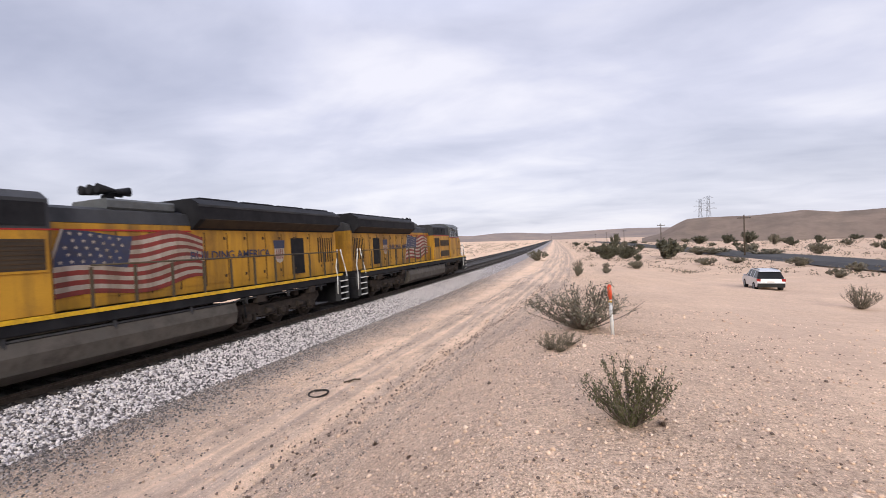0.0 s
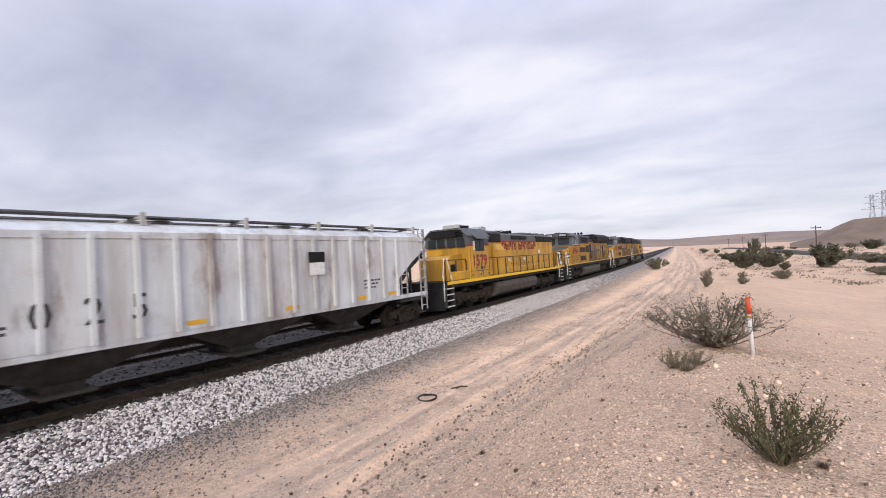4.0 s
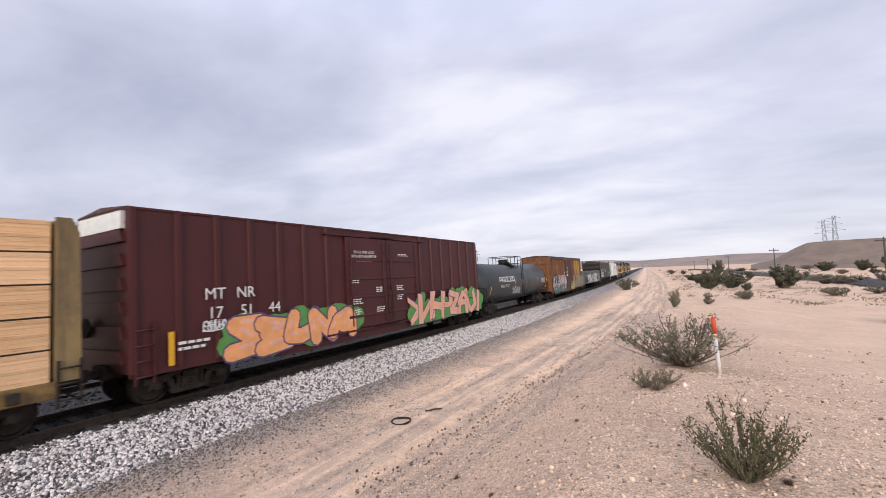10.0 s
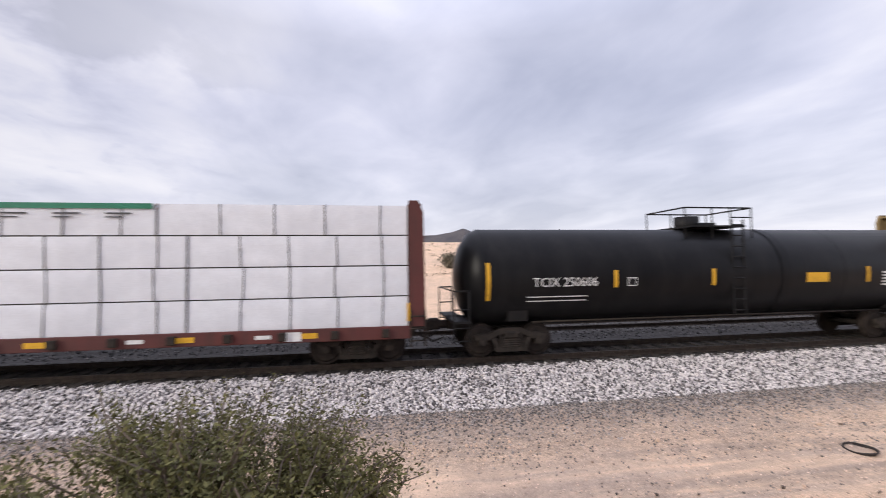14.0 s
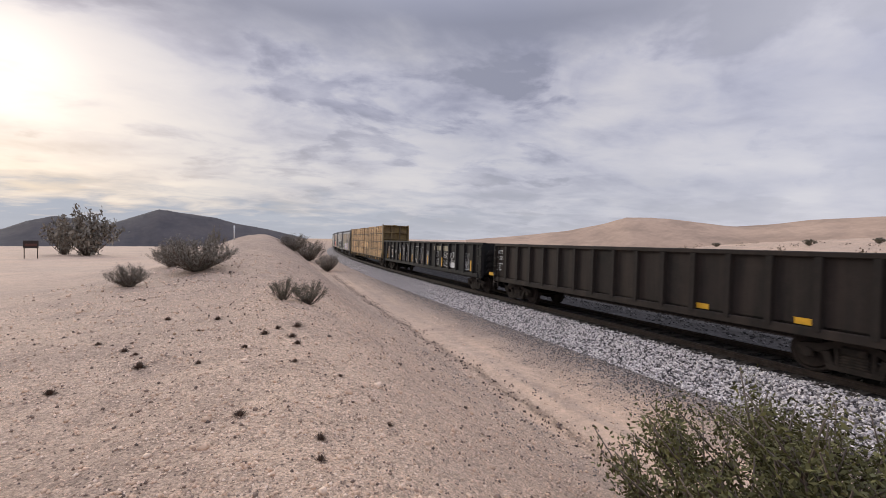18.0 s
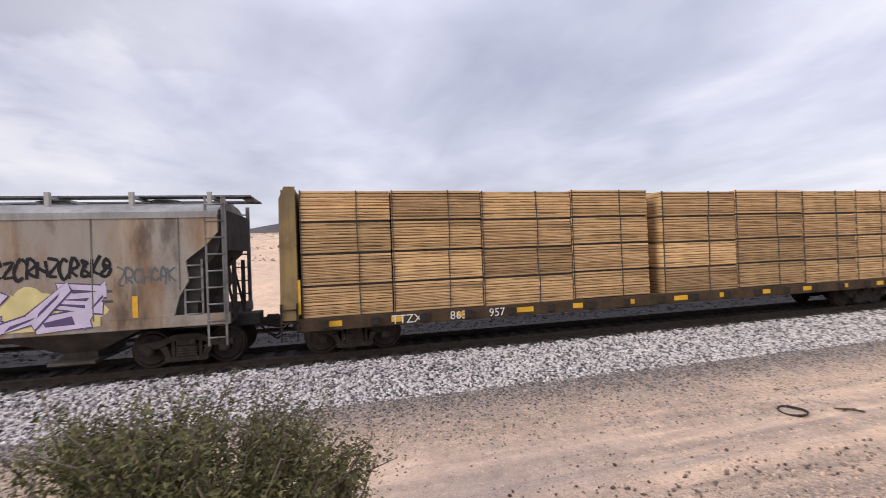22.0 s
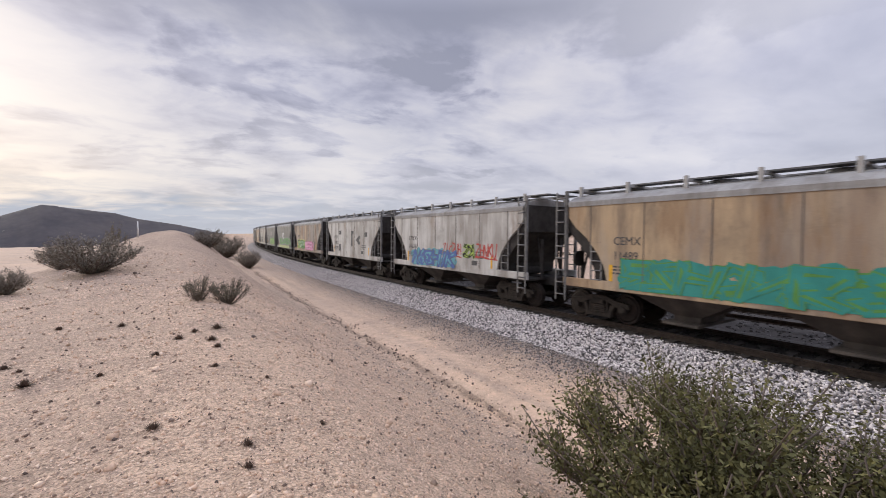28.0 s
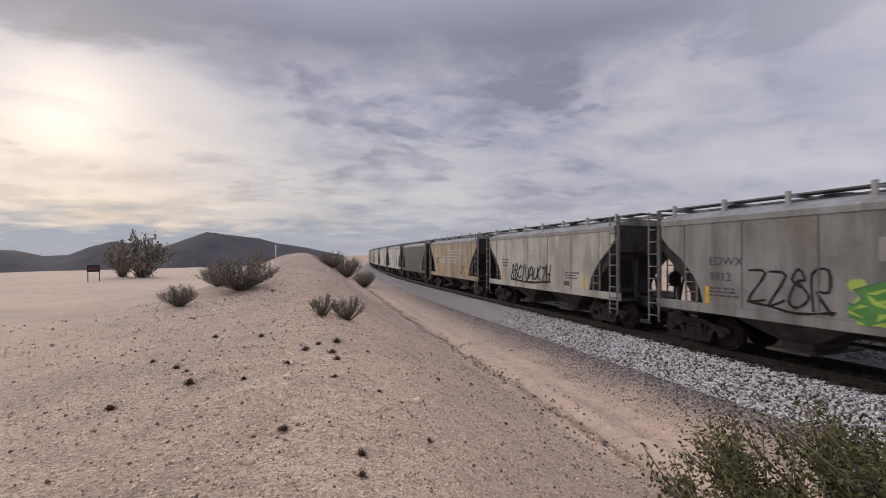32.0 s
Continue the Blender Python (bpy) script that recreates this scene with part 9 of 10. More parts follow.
def build_hoppers():
    # boundaries of the short cement hoppers along the train
    B = [-361.8, -375.2, -388.6, -402.2, -415.9, -429.6, -442.6, -456.0, -469.3, -482.6, -496.0, -509.8, -523.0, -536.2, -549.7, -563.2]
    while len(B) < 24:
        B.append(B[-1] - 13.4)
    looks = [
        (TAN2, "weathered tan covered hopper with purple and white piece", "CMEX", "110575"),
        (GREY, "dirty grey covered hopper with black and white piece", "CMEX", "87018"),
        (TAN2, "tan covered hopper with red and blue piece", "CEMX", "11052"),
        (GREY, "grey covered hopper streaked with cement", "", ""),
        (CREAM, "cream covered hopper with grime on its ends", "", ""),
        (CREAM, "clean cream covered hopper with pink-edged white piece", "CMEX", "2179"),
        (GREY, "grey covered hopper with white piece along the sill", "CMEX", "150119"),
        (TAN, "tan covered hopper with green spray paint along its side", "CEMX", "11489"),
        (WHITE2, "off-white covered hopper with teal and red spray paint", "CMEX", "146381"),
        (WHITE2, "white covered hopper with large black printed marks", "CMEX", "10005"),
        (RUST_T, "rust-stained tan covered hopper with pink piece", "CEMX", "11550"),
        (GREY2, "olive grey covered hopper with white square placard", "", ""),
        (GREY2, "grey covered hopper with bright green piece", "EDWX", "9812"),
        (CREAM, "cream covered hopper with black looping tag", "", ""),
        (TAN, "faded tan covered hopper with pale stripes", "", ""),
        (BROWN_H, "dark brown covered hopper", "", ""),
        (WHITE2, "pale covered hopper further back in the train", "", ""),
        (WHITE2, "pale covered hopper further back in the train", "", ""),
        (CREAM, "cream covered hopper further back in the train", "", ""),
        (GREY, "grey covered hopper further back in the train", "", ""),
        (TAN, "tan covered hopper further back in the train", "", ""),
        (GREY2, "grey covered hopper further back in the train", "", ""),
        (CREAM, "cream covered hopper further back in the train", "", ""),
    ]
    for i, (colour, label, mark, num) in enumerate(looks):
        ob, y, b, zs, z0 = hopper(B[i], B[i + 1], colour, label, cut=1.05 if i < 2 else None)
        x0 = -b + 1.75
        dk = M_DARK_MARK
        if mark:
            lettering(ob, mark, x0, 2.45, y, 0.34, dk)
            lettering(ob, num, x0, 2.02, y, 0.34, dk, "road_number")
            small_print(ob, x0, 1.55, y, 0.9, 0.3, dk, 3, 100 + i)
        else:
            small_print(ob, x0, 2.1, y, 0.8, 0.5, dk, 3, 100 + i)
        small_print(ob, b - 3.2, 1.7, y, 0.9, 0.35, dk, 3, 130 + i)
        plate(ob, "data_frame", b - 3.3, b - 2.9, 1.42, 1.62, y, dk)
        if i in (1, 6):
            for xx in (-b + 0.9, -b + 2.7, -0.4, b - 3.2, b - 1.7):
                plate(ob, "reflector", xx, xx + 0.75, 1.14, 1.27, y - 0.01, M_YELLOW_MARK)
        else:
            plate(ob, "reflector", b - 1.95, b - 1.83, 1.35, 1.85, y, M_YELLOW_MARK)
            plate(ob, "reflector", -b + 1.62, -b + 1.74, 1.35, 1.85, y, M_YELLOW_MARK)
        if i == 0:
            graffiti(ob, -5.0, -1.55, 1.12, 1.95, y, "slate", "white", None, 5, 201, "black")
            graffiti(ob, -1.5, 2.95, 1.12, 2.20, y, "lilac", "purple", "cream", 4, 202, "purple")
            scrawl(ob, -2.4, -0.4, 2.25, 2.95, y, "slate", 203, 4, 0.045)
            scrawl(ob, 0.4, 3.2, 2.35, 2.75, y, "black", 206, 4, 0.035)
            scrawl(ob, 3.3, 4.6, 2.15, 2.5, y, "slate", 207, 4, 0.022)
        elif i == 1:
            throwup(ob, -1.6, 4.4, 0.98, 2.45, y, "black", "white", "bzuk", 204, "black", None, 0.2)
            scrawl(ob, -3.9, -2.6, 2.7, 3.2, y, "black", 9, 7, 0.03)
            scrawl(ob, -3.2, -1.8, 1.4, 1.9, y, "black", 10, 7, 0.025)
        elif i == 2:
            throwup(ob, -1.8, 2.6, 1.25, 2.5, y, "red", "black", "bzcb", 205, "teal", "salmon")
        elif i == 3:
            graffiti(ob, -0.5, 3.0, 1.35, 2.1, y, "grey", "black", None, 4, 206)
        elif i == 5:
            throwup(ob, -1.3, 2.9, 1.30, 2.45, y, "white", "red", "kzbnbk", 207, "cream", "blush", 0.15)
        elif i == 6:
            graffiti(ob, -2.6, 2.2, 1.20, 2.3, y, "white", "black", None, 5, 208, "blush")
            scrawl(ob, b - 1.4, b - 0.3, 2.9, 3.4, y, "black", 11, 6, 0.02)
        elif i == 7:
            graffiti(ob, -3.4, 4.2, 1.15, 2.05, y, "teal", "green", "teal", 9, 209, "green")
        elif i == 8:
            graffiti(ob, -3.3, 0.9, 1.15, 2.0, y, "blue", "slate", "cyan", 6, 210, "cyan")
            scrawl(ob, -0.2, 1.4, 1.8, 2.3, y, "red", 12, 7, 0.03)
            graffiti(ob, 1.6, 2.4, 1.7, 2.3, y, "black", "lime", None, 2, 211)
            scrawl(ob, 2.5, 4.0, 1.8, 2.3, y, "red", 13, 7, 0.035)
        elif i == 9:
            for xx, w, zz, hh in ((-2.6, 0.5, 2.75, 0.3), (-2.6, 0.4, 1.5, 0.5), (0.2, 0.3, 1.9, 1.1), (0.2, 0.5, 2.8, 0.2), (2.9, 0.5, 2.6, 0.3)):
                plate(ob, "black_print", xx, xx + w, zz, zz + hh, y, dk)
            part("black_print", Mesh().prism([(1.2, 2.35), (1.9, 2.7), (2.1, 2.5), (1.8, 2.35), (2.1, 2.2), (1.9, 2.0)], y - 0.006, y, axis="y"), dk, ob)
        elif i == 10:
            graffiti(ob, -4.0, -0.6, 1.3, 2.15, y, "green", "black", "lime", 6, 212, "white")
            graffiti(ob, -0.5, 2.9, 1.22, 2.05, y, "pink", "purple", "pink", 5, 213, "lilac")
        elif i == 11:
            plate(ob, "white_placard", -0.6, 0.5, 2.2, 2.9, y, M_WHITE_MARK)
            plate(ob, "placard_print", -0.4, 0.3, 2.35, 2.75, y - 0.004, GREY2)
            plate(ob, "lime_band", -b + 2.0, b - 1.2, 1.09, 1.40, y, paint("lime_band", (0.42, 0.47, 0.22)))
            throwup(ob, -2.9, 5.0, 1.45, 2.28, y - 0.002, "green", "grey", "zunaek", 214, None, "slate", 0.21)
            plate(ob, "number_board", -b + 1.75, -b + 2.75, 2.3, 2.58, y, M_BLACK)
            plate(ob, "number_board", -b + 1.75, -b + 2.75, 1.95, 2.23, y, M_BLACK)
            lettering(ob, "SDMX", -b + 1.8, 2.34, y - 0.007, 0.26, M_WHITE_MARK)
            lettering(ob, "9833", -b + 1.85, 1.99, y - 0.007, 0.26, M_WHITE_MARK, "road_number")
            plate(ob, "orange_patch", 3.0, 4.6, 1.5, 2.2, y, paint("orange_patch", (0.45, 0.20, 0.09)))
        elif i == 12:
            graffiti(ob, -0.2, 4.6, 1.25, 2.2, y, "green", "slate", "lime", 6, 215, "lime")
            scrawl(ob, -2.6, -0.6, 1.5, 2.4, y, "black", 14, 8, 0.03)
            plate(ob, "white_placard", 0.2, 1.3, 2.6, 3.1, y, WHITE2)
        elif i == 13:
            scrawl(ob, -2.8, 1.2, 1.5, 2.2, y, "black", 15, 9, 0.05)
        elif i == 14:
            for k in range(5):
                plate(ob, "pale_stripe", -2.5 + k * 0.5, 1.5 + k * 0.5, 2.2 + k * 0.22, 2.28 + k * 0.22, y, WHITE2)


build_hoppers()


# ---------------------------------------------------------------- shrubs
def leaf_material(name, a, b):
    m = mat(name, a, b, 0.75, 0, 3.0, 0.0, fine=6)
    nt = m.node_tree
    bs = nt.nodes["Principled BSDF"]
    src = bs.inputs["Base Color"].links[0].from_socket
    g = nt.nodes.new("ShaderNodeNewGeometry")
    r = nt.nodes.new("ShaderNodeMapRange")
    r.inputs[3].default_value, r.inputs[4].default_value = 0.6, 1.4
    nt.links.new(g.outputs["Random Per Island"], r.inputs[0])
    h = nt.nodes.new("ShaderNodeHueSaturation")
    nt.links.new(r.outputs[0], h.inputs["Value"])
    nt.links.new(src, h.inputs["Color"])
    nt.links.new(h.outputs[0], bs.inputs["Base Color"])
    return m


M_LEAF = leaf_material("creosote_leaf", (0.104, 0.099, 0.043), (0.072, 0.074, 0.032))
M_LEAF_DRY = leaf_material("dry_leaf", (0.19, 0.155, 0.10), (0.13, 0.115, 0.075))
M_LEAF_GREY = leaf_material("grey_scrub_leaf", (0.205, 0.18, 0.13), (0.15, 0.135, 0.098))
M_LEAF_BIG = leaf_material("creosote_leaf_fresh", (0.135, 0.122, 0.043), (0.088, 0.085, 0.032))
M_LEAF_FAR = leaf_material("far_bush_leaf", (0.112, 0.105, 0.07), (0.08, 0.078, 0.054))
# leaf colour lightened to carry haze over the ridge shrubs and far tree
M_LEAF_PALE = leaf_material("haze_tinted_leaf", (0.25, 0.22, 0.175), (0.19, 0.17, 0.135))
M_TWIG = mat("twig_bark", (0.13, 0.10, 0.08), (0.18, 0.145, 0.115), 0.9, 0, 6, 0.1)
SHRUBS = {}


def shrub_meshes(variant, stems, leaves, size, seed, leaf_mat, forks=3, spread=0.045):
    """Unit shrub (1 m high, 1 m radius): forked stems and small leaves along their upper parts."""
    key = (variant, leaf_mat.name)
    if key in SHRUBS:
        return SHRUBS[key]
    r = np.random.RandomState(seed)
    m = Mesh()
    tips = []
    for i in range(stems):
        a = 2 * math.pi * (i + r.uniform(-0.4, 0.4)) / stems
        out = r.uniform(0.12, 0.95) ** 0.8
        hgt = (1.0 - 0.48 * out ** 1.8) * r.uniform(0.74, 1.04)
        p = Vector((0.06 * math.cos(a), 0.06 * math.sin(a), 0))
        pts = [p]
        for k in (0.3, 0.6, 0.85, 1.0):
            o = out * (k ** 0.85)
            pts.append(Vector((o * math.cos(a + 0.25 * k * r.uniform(-1, 1)), o * math.sin(a + 0.25 * k * r.uniform(-1, 1)), hgt * k ** 1.15)))
        for k in range(4):
            m.cyl(pts[k], pts[k + 1], 0.013 - 0.0028 * k, 4, 0.0105 - 0.0028 * k)
        tips.append(pts)
        for f in range(forks):
            k = r.randint(1, 4)
            b = pts[k].lerp(pts[k - 1], r.uniform(0, 1))
            e = b + Vector((r.uniform(-0.16, 0.16) + 0.10 * math.cos(a), r.uniform(-0.16, 0.16) + 0.10 * math.sin(a), r.uniform(0.10, 0.30)))
            m.cyl(b, e, 0.006, 3, 0.003)
            tips.append([b, b.lerp(e, 0.5), e])
    sm = m.data("stems", M_TWIG)
    # leaves
    P = np.array([[list(q) for q in (t[-3], t[-2], t[-1])] for t in tips])
    idx = r.randint(0, len(P), leaves)
    u = r.uniform(0, 2, leaves)
    k = np.minimum(u.astype(int), 1)
    w = (u - k)[:, None]
    c = P[idx, k] * (1 - w) + P[idx, k + 1] * w + r.normal(0, spread, (leaves, 3))
    d1 = r.normal(0, 1, (leaves, 3))
    d1 /= np.linalg.norm(d1, axis=1)[:, None]
    d2 = np.cross(d1, r.normal(0, 1, (leaves, 3)))
    d2 /= np.linalg.norm(d2, axis=1)[:, None]
    s = (size * r.uniform(0.6, 1.3, leaves))[:, None]
    V = np.stack([c - d1 * s, c + d2 * s * 0.42, c + d1 * s, c - d2 * s * 0.42], 1).reshape(-1, 3)
    V[:, 2] = np.maximum(V[:, 2], 0.01)
    me = bpy.data.meshes.new("leaves")
    me.from_pydata(V.tolist(), [], np.arange(leaves * 4).reshape(-1, 4).tolist())
    me.materials.append(leaf_mat)
    me.update()
    SHRUBS[key] = (sm, me)
    return SHRUBS[key]


def shrub(x, y, h, w, kind="green", turn=0, label="", sink=0.02):
    spec = {"big": (64, 78000, 0.0130, 11, M_LEAF_BIG, 13, 0.034), "green": (34, 4200, 0.024, 12, M_LEAF, 6, 0.022), "sparse": (44, 3600, 0.026, 13, M_LEAF_GREY, 4, 0.03), "round": (60, 9000, 0.022, 19, M_LEAF_PALE, 7, 0.035), "pale_clump": (26, 1700, 0.06, 17, M_LEAF_PALE, 4, 0.06), "dry": (30, 1700, 0.035, 14, M_LEAF_DRY), "clump": (22, 2600, 0.075, 15, M_LEAF_FAR), "grey_clump": (22, 1700, 0.075, 16, M_LEAF_GREY)}[kind]
    sm, lm = shrub_meshes(kind, *spec)
    ob = new("desert_shrub")
    tagged(ob, label or "olive green creosote shrub growing in sand", "shrub", "desert shrubs")
    ob.matrix_basis = pose(x, y, float(ground_z(x, y)) - sink, 0, 0, turn)
    ob.scale = (w / 2, w / 2, h)
    part("stem", sm, None, ob, "thin grey-brown stems")
    tagged(part("foliage", lm, None, ob), kind="stuff")
    return ob


def meet_ground(az, el):
    """Where a sight line at a bearing and dip meets the ground, and its length."""
    d = 1.5
    for _ in range(2000):
        x, y = spot(az, d)
        if EYE[2] + d * math.tan(radians(el)) <= float(ground_z(x, y)):
            break
        d += 0.06
    return x, y, d


def build_shrubs():
    L1 = "large dense green creosote shrub beside the camera on the slope"
    for az, r, h, w, kind, label in (
        (106.0, 4.4, 2.12, 4.5, "big", L1),
        (-8.4, 5.1, 0.80, 1.35, "green", "green creosote shrub on the crest of the gravel mound"),
        (-3.0, 12.4, 1.42, 3.5, "sparse", "wide twiggy grey-green shrub behind the marker post"),
        (1.2, 9.7, 0.42, 0.75, "dry", "low dried brown bush lying on sand"), (-1.2, 9.8, 0.35, 0.8, "dry", "low dried brown bush lying on sand"), (-0.1, 9.5, 0.3, 0.6, "dry", "low dried brown bush lying on sand"),
        (2.5, 80, 2.2, 4.5, "grey_clump", "dark shrub beside the railway bed"),
        (-7.2, 230, 7.39, 5.70, "clump", "broad dark green desert bush"),
        (-16.2, 230, 4.26, 8.51, "clump", "broad dark green desert bush"),
        (-18.9, 230, 4.82, 6.86, "clump", "broad dark green desert bush"),
        (-20.8, 226, 5.95, 8.59, "clump", "broad dark green desert bush"),
        (-23.1, 206, 4.67, 4.59, "grey_clump", "grey-green scrub bush on the flat"),
        (-26.6, 230, 3.73, 4.66, "clump", "broad dark green desert bush"),
        (-16.8, 78, 1.34, 3.70, "grey_clump", "grey-green scrub bush on the flat"),
        (-19.8, 83, 1.09, 3.24, "grey_clump", "grey-green scrub bush on the flat"),
        (-25.1, 78, 1.47, 3.61, "grey_clump", "grey-green scrub bush on the flat"),
        (-29.4, 68, 1.33, 2.25, "grey_clump", "grey-green scrub bush on the flat"),
        (-28.1, 58, 1.08, 2.25, "grey_clump", "grey-green scrub bush on the flat"),
        (-9.7, 92, 1.69, 1.93, "clump", "broad dark green desert bush"),
        (-9.7, 63, 1.32, 1.69, "sparse", ""),
        (-2.7, 53, 1.52, 1.56, "sparse", ""),
        (-6.0, 55, 1.03, 1.11, "sparse", ""),
        (-29.6, 30, 1.38, 1.78, "sparse", ""),
        (-28.8, 187, 2.45, 4.22, "grey_clump", "grey-green scrub bush on the flat"),
        (-30.7, 153, 1.55, 2.70, "grey_clump", "grey-green scrub bush on the flat"),
        (179.2, 40, 2.6, 2.0, "dry", "spindly desert plant on the ridge"),
    ):
        x, y = spot(az, r)
        shrub(x, y, h, w, kind, az * 7, label)
    # shrubs on the ridge behind: bearing, dip of the foot, width and height as angles
    for az, el, wd, hd, kind, label in (
        (181.2, -4.0, 9.6, 4.6, "round", "wide dark creosote shrub on the sandy ridge"), (183.6, -3.4, 4.6, 3.0, "round", "low dark creosote shrub on the sandy ridge"),
        (187.6, -5.5, 4.4, 2.9, "round", "small dark creosote shrub on open sand"), (168.5, -8.5, 5.8, 3.6, "sparse", "dark twiggy shrub on the slope of the ridge"),
        (171.6, -7.8, 4.2, 3.4, "sparse", "dark twiggy shrub on the slope of the ridge"), (168.6, -2.9, 5.2, 3.0, "round", "dark shrub on the track side of the ridge"),
        (166.2, -4.3, 3.6, 2.6, "round", "dark shrub on the track side of the ridge"), (170.4, -1.6, 4.4, 2.4, "round", "dark shrub on the track side of the ridge"),
        (191.0, -2.0, 6.4, 5.2, "pale_clump", "tall airy desert tree on the plain"), (192.8, -1.9, 3.4, 3.8, "pale_clump", "tall airy desert tree on the plain")):
        x, y, d = meet_ground(az, el)
        shrub(x, y, d * radians(hd) * 1.0, d * radians(wd) * 1.1, kind, az * 7, label)
    for az, el, wd, hd in ((-6.2, -2.8, 3.8, 2.4), (-8.3, -2.75, 3.4, 2.0), (-12.9, -2.8, 4.2, 2.7), (-16.1, -0.9, 2.6, 1.1), (-20.9, -1.2, 2.4, 1.5), (-26.6, -0.9, 2.2, 1.3), (-9.4, -4.0, 1.8, 1.1), (-2.6, -4.9, 1.6, 1.5), (-6.0, -4.6, 1.3, 0.9), (-18.0, -2.4, 3.6, 0.9), (-22.5, -2.6, 3.4, 0.9)):
        x, y, d = meet_ground(az, el)
        shrub(x, y, d * radians(hd), d * radians(wd) * 1.1, "clump" if hd > 1.6 else "grey_clump", az * 13, "broad dull green bush on the desert flat")
    # bushes beyond the track
    for az, r, h, w in ((66, 62, 1.6, 3.5), (67.5, 66, 1.8, 3.5), (61.1, 70, 1.2, 2.6), (57.6, 68, 1.2, 2.6), (55.5, 70, 1.0, 2.2), (48.6, 66, 1.5, 2.6), (52.1, 72, 1.0, 2.2), (75.5, 60, 1.7, 3.2), (72.4, 58, 0.9, 2.4), (82, 70, 1.4, 3.4), (92, 75, 1.8, 4.0), (110, 90, 1.5, 3.6), (118, 100, 1.2, 3.0), (105, 95, 1.4, 3.4), (24, 120, 1.5, 4.5), (20, 140, 1.6, 5), (28, 100, 1.2, 3.5), (34, 95, 1.3, 3.2)):
        x, y = spot(az, r)
        k = 0.5 if 88 < az < 120 else 1.0
        shrub(x, y, h * 1.5 * k, w * 1.25 * k, "grey_clump", az * 11, "grey-green scrub bush on the plain beyond the track")
    r = random.Random(5)
    for i in range(34):
        az, d = r.uniform(-36, -2), r.uniform(130, 330)
        x, y = spot(az, d)
        shrub(x, y, r.uniform(1.2, 3.0), r.uniform(3, 7), "clump" if i % 3 else "grey_clump", r.uniform(0, 360), "dark green desert bush on the flat")
    # thin scrub all over the far plain, uncountable
    m = Mesh()
    rr = np.random.RandomState(8)
    for i in range(3400):
        az = rr.uniform(-40, 12) if i % 2 else rr.uniform(15, 150)
        d = 60 + 500 * rr.uniform(0, 1) ** 1.3 if i % 2 else 50 + 350 * rr.uniform(0, 1) ** 1.2
        x, y = spot(az, d)
        if abs(track_offset(np.array(x), np.array(y))) < 14:
            continue
        z = float(ground_z(x, y))
        k = rr.uniform(0.3, 1.0) * (1.0 + (d > 150) * 0.5)
        for j in range(18):
            px, py, pz = x + rr.normal(0, 0.6) * k, y + rr.normal(0, 0.6) * k, z + abs(rr.normal(0, 0.32)) * k
            s = 0.13 * k
            a = rr.uniform(0, 3.14)
            m.add([(px - s * math.cos(a), py - s * math.sin(a), pz - s * 0.6), (px + s * math.cos(a), py + s * math.sin(a), pz - s * 0.4), (px + s * 0.5 * math.sin(a), py - s * 0.5 * math.cos(a), pz + s)], [(0, 1, 2)])
    tagged(new("desert_scrub", m.data("desert_scrub", leaf_material("brown_scrub_leaf", (0.21, 0.165, 0.115), (0.15, 0.125, 0.09)))), "scattered low grey-green scrub on the desert plain", "scrub", kind="stuff")


build_shrubs()


# ---------------------------------------------------------------- stones
def stone_material(name, stops):
    m = bpy.data.materials.new(name)
    m.use_nodes = True
    nt = m.node_tree
    N, L = nt.nodes.new, nt.links.new
    b = nt.nodes["Principled BSDF"]
    b.inputs["Roughness"].default_value = 0.9
    g = N("ShaderNodeNewGeometry")
    r = N("ShaderNodeValToRGB")
    e = r.color_ramp.elements
    while len(e) < len(stops):
        e.new(0.5)
    for el, (p, c) in zip(e, stops):
        el.position, el.color = p, (*c, 1)
    L(g.outputs["Random Per Island"], r.inputs[0])
    tc = N("ShaderNodeTexCoord")
    n = N("ShaderNodeTexNoise")
    n.inputs["Scale"].default_value = 30
    L(tc.outputs["Object"], n.inputs["Vector"])
    mr = N("ShaderNodeMapRange")
    mr.inputs[3].default_value, mr.inputs[4].default_value = 0.75, 1.2
    L(n.outputs["Fac"], mr.inputs[0])
    h = N("ShaderNodeHueSaturation")
    L(mr.outputs[0], h.inputs["Value"])
    L(r.outputs[0], h.inputs["Color"])
    L(h.outputs[0], b.inputs["Base Color"])
    return m


CUBE = np.array([(x, y, z) for x in (-1, 1) for y in (-1, 1) for z in (-1, 1)], float)
CUBE_F = np.array([(0, 1, 3, 2), (4, 6, 7, 5), (0, 4, 5, 1), (2, 3, 7, 6), (0, 2, 6, 4), (1, 5, 7, 3)])


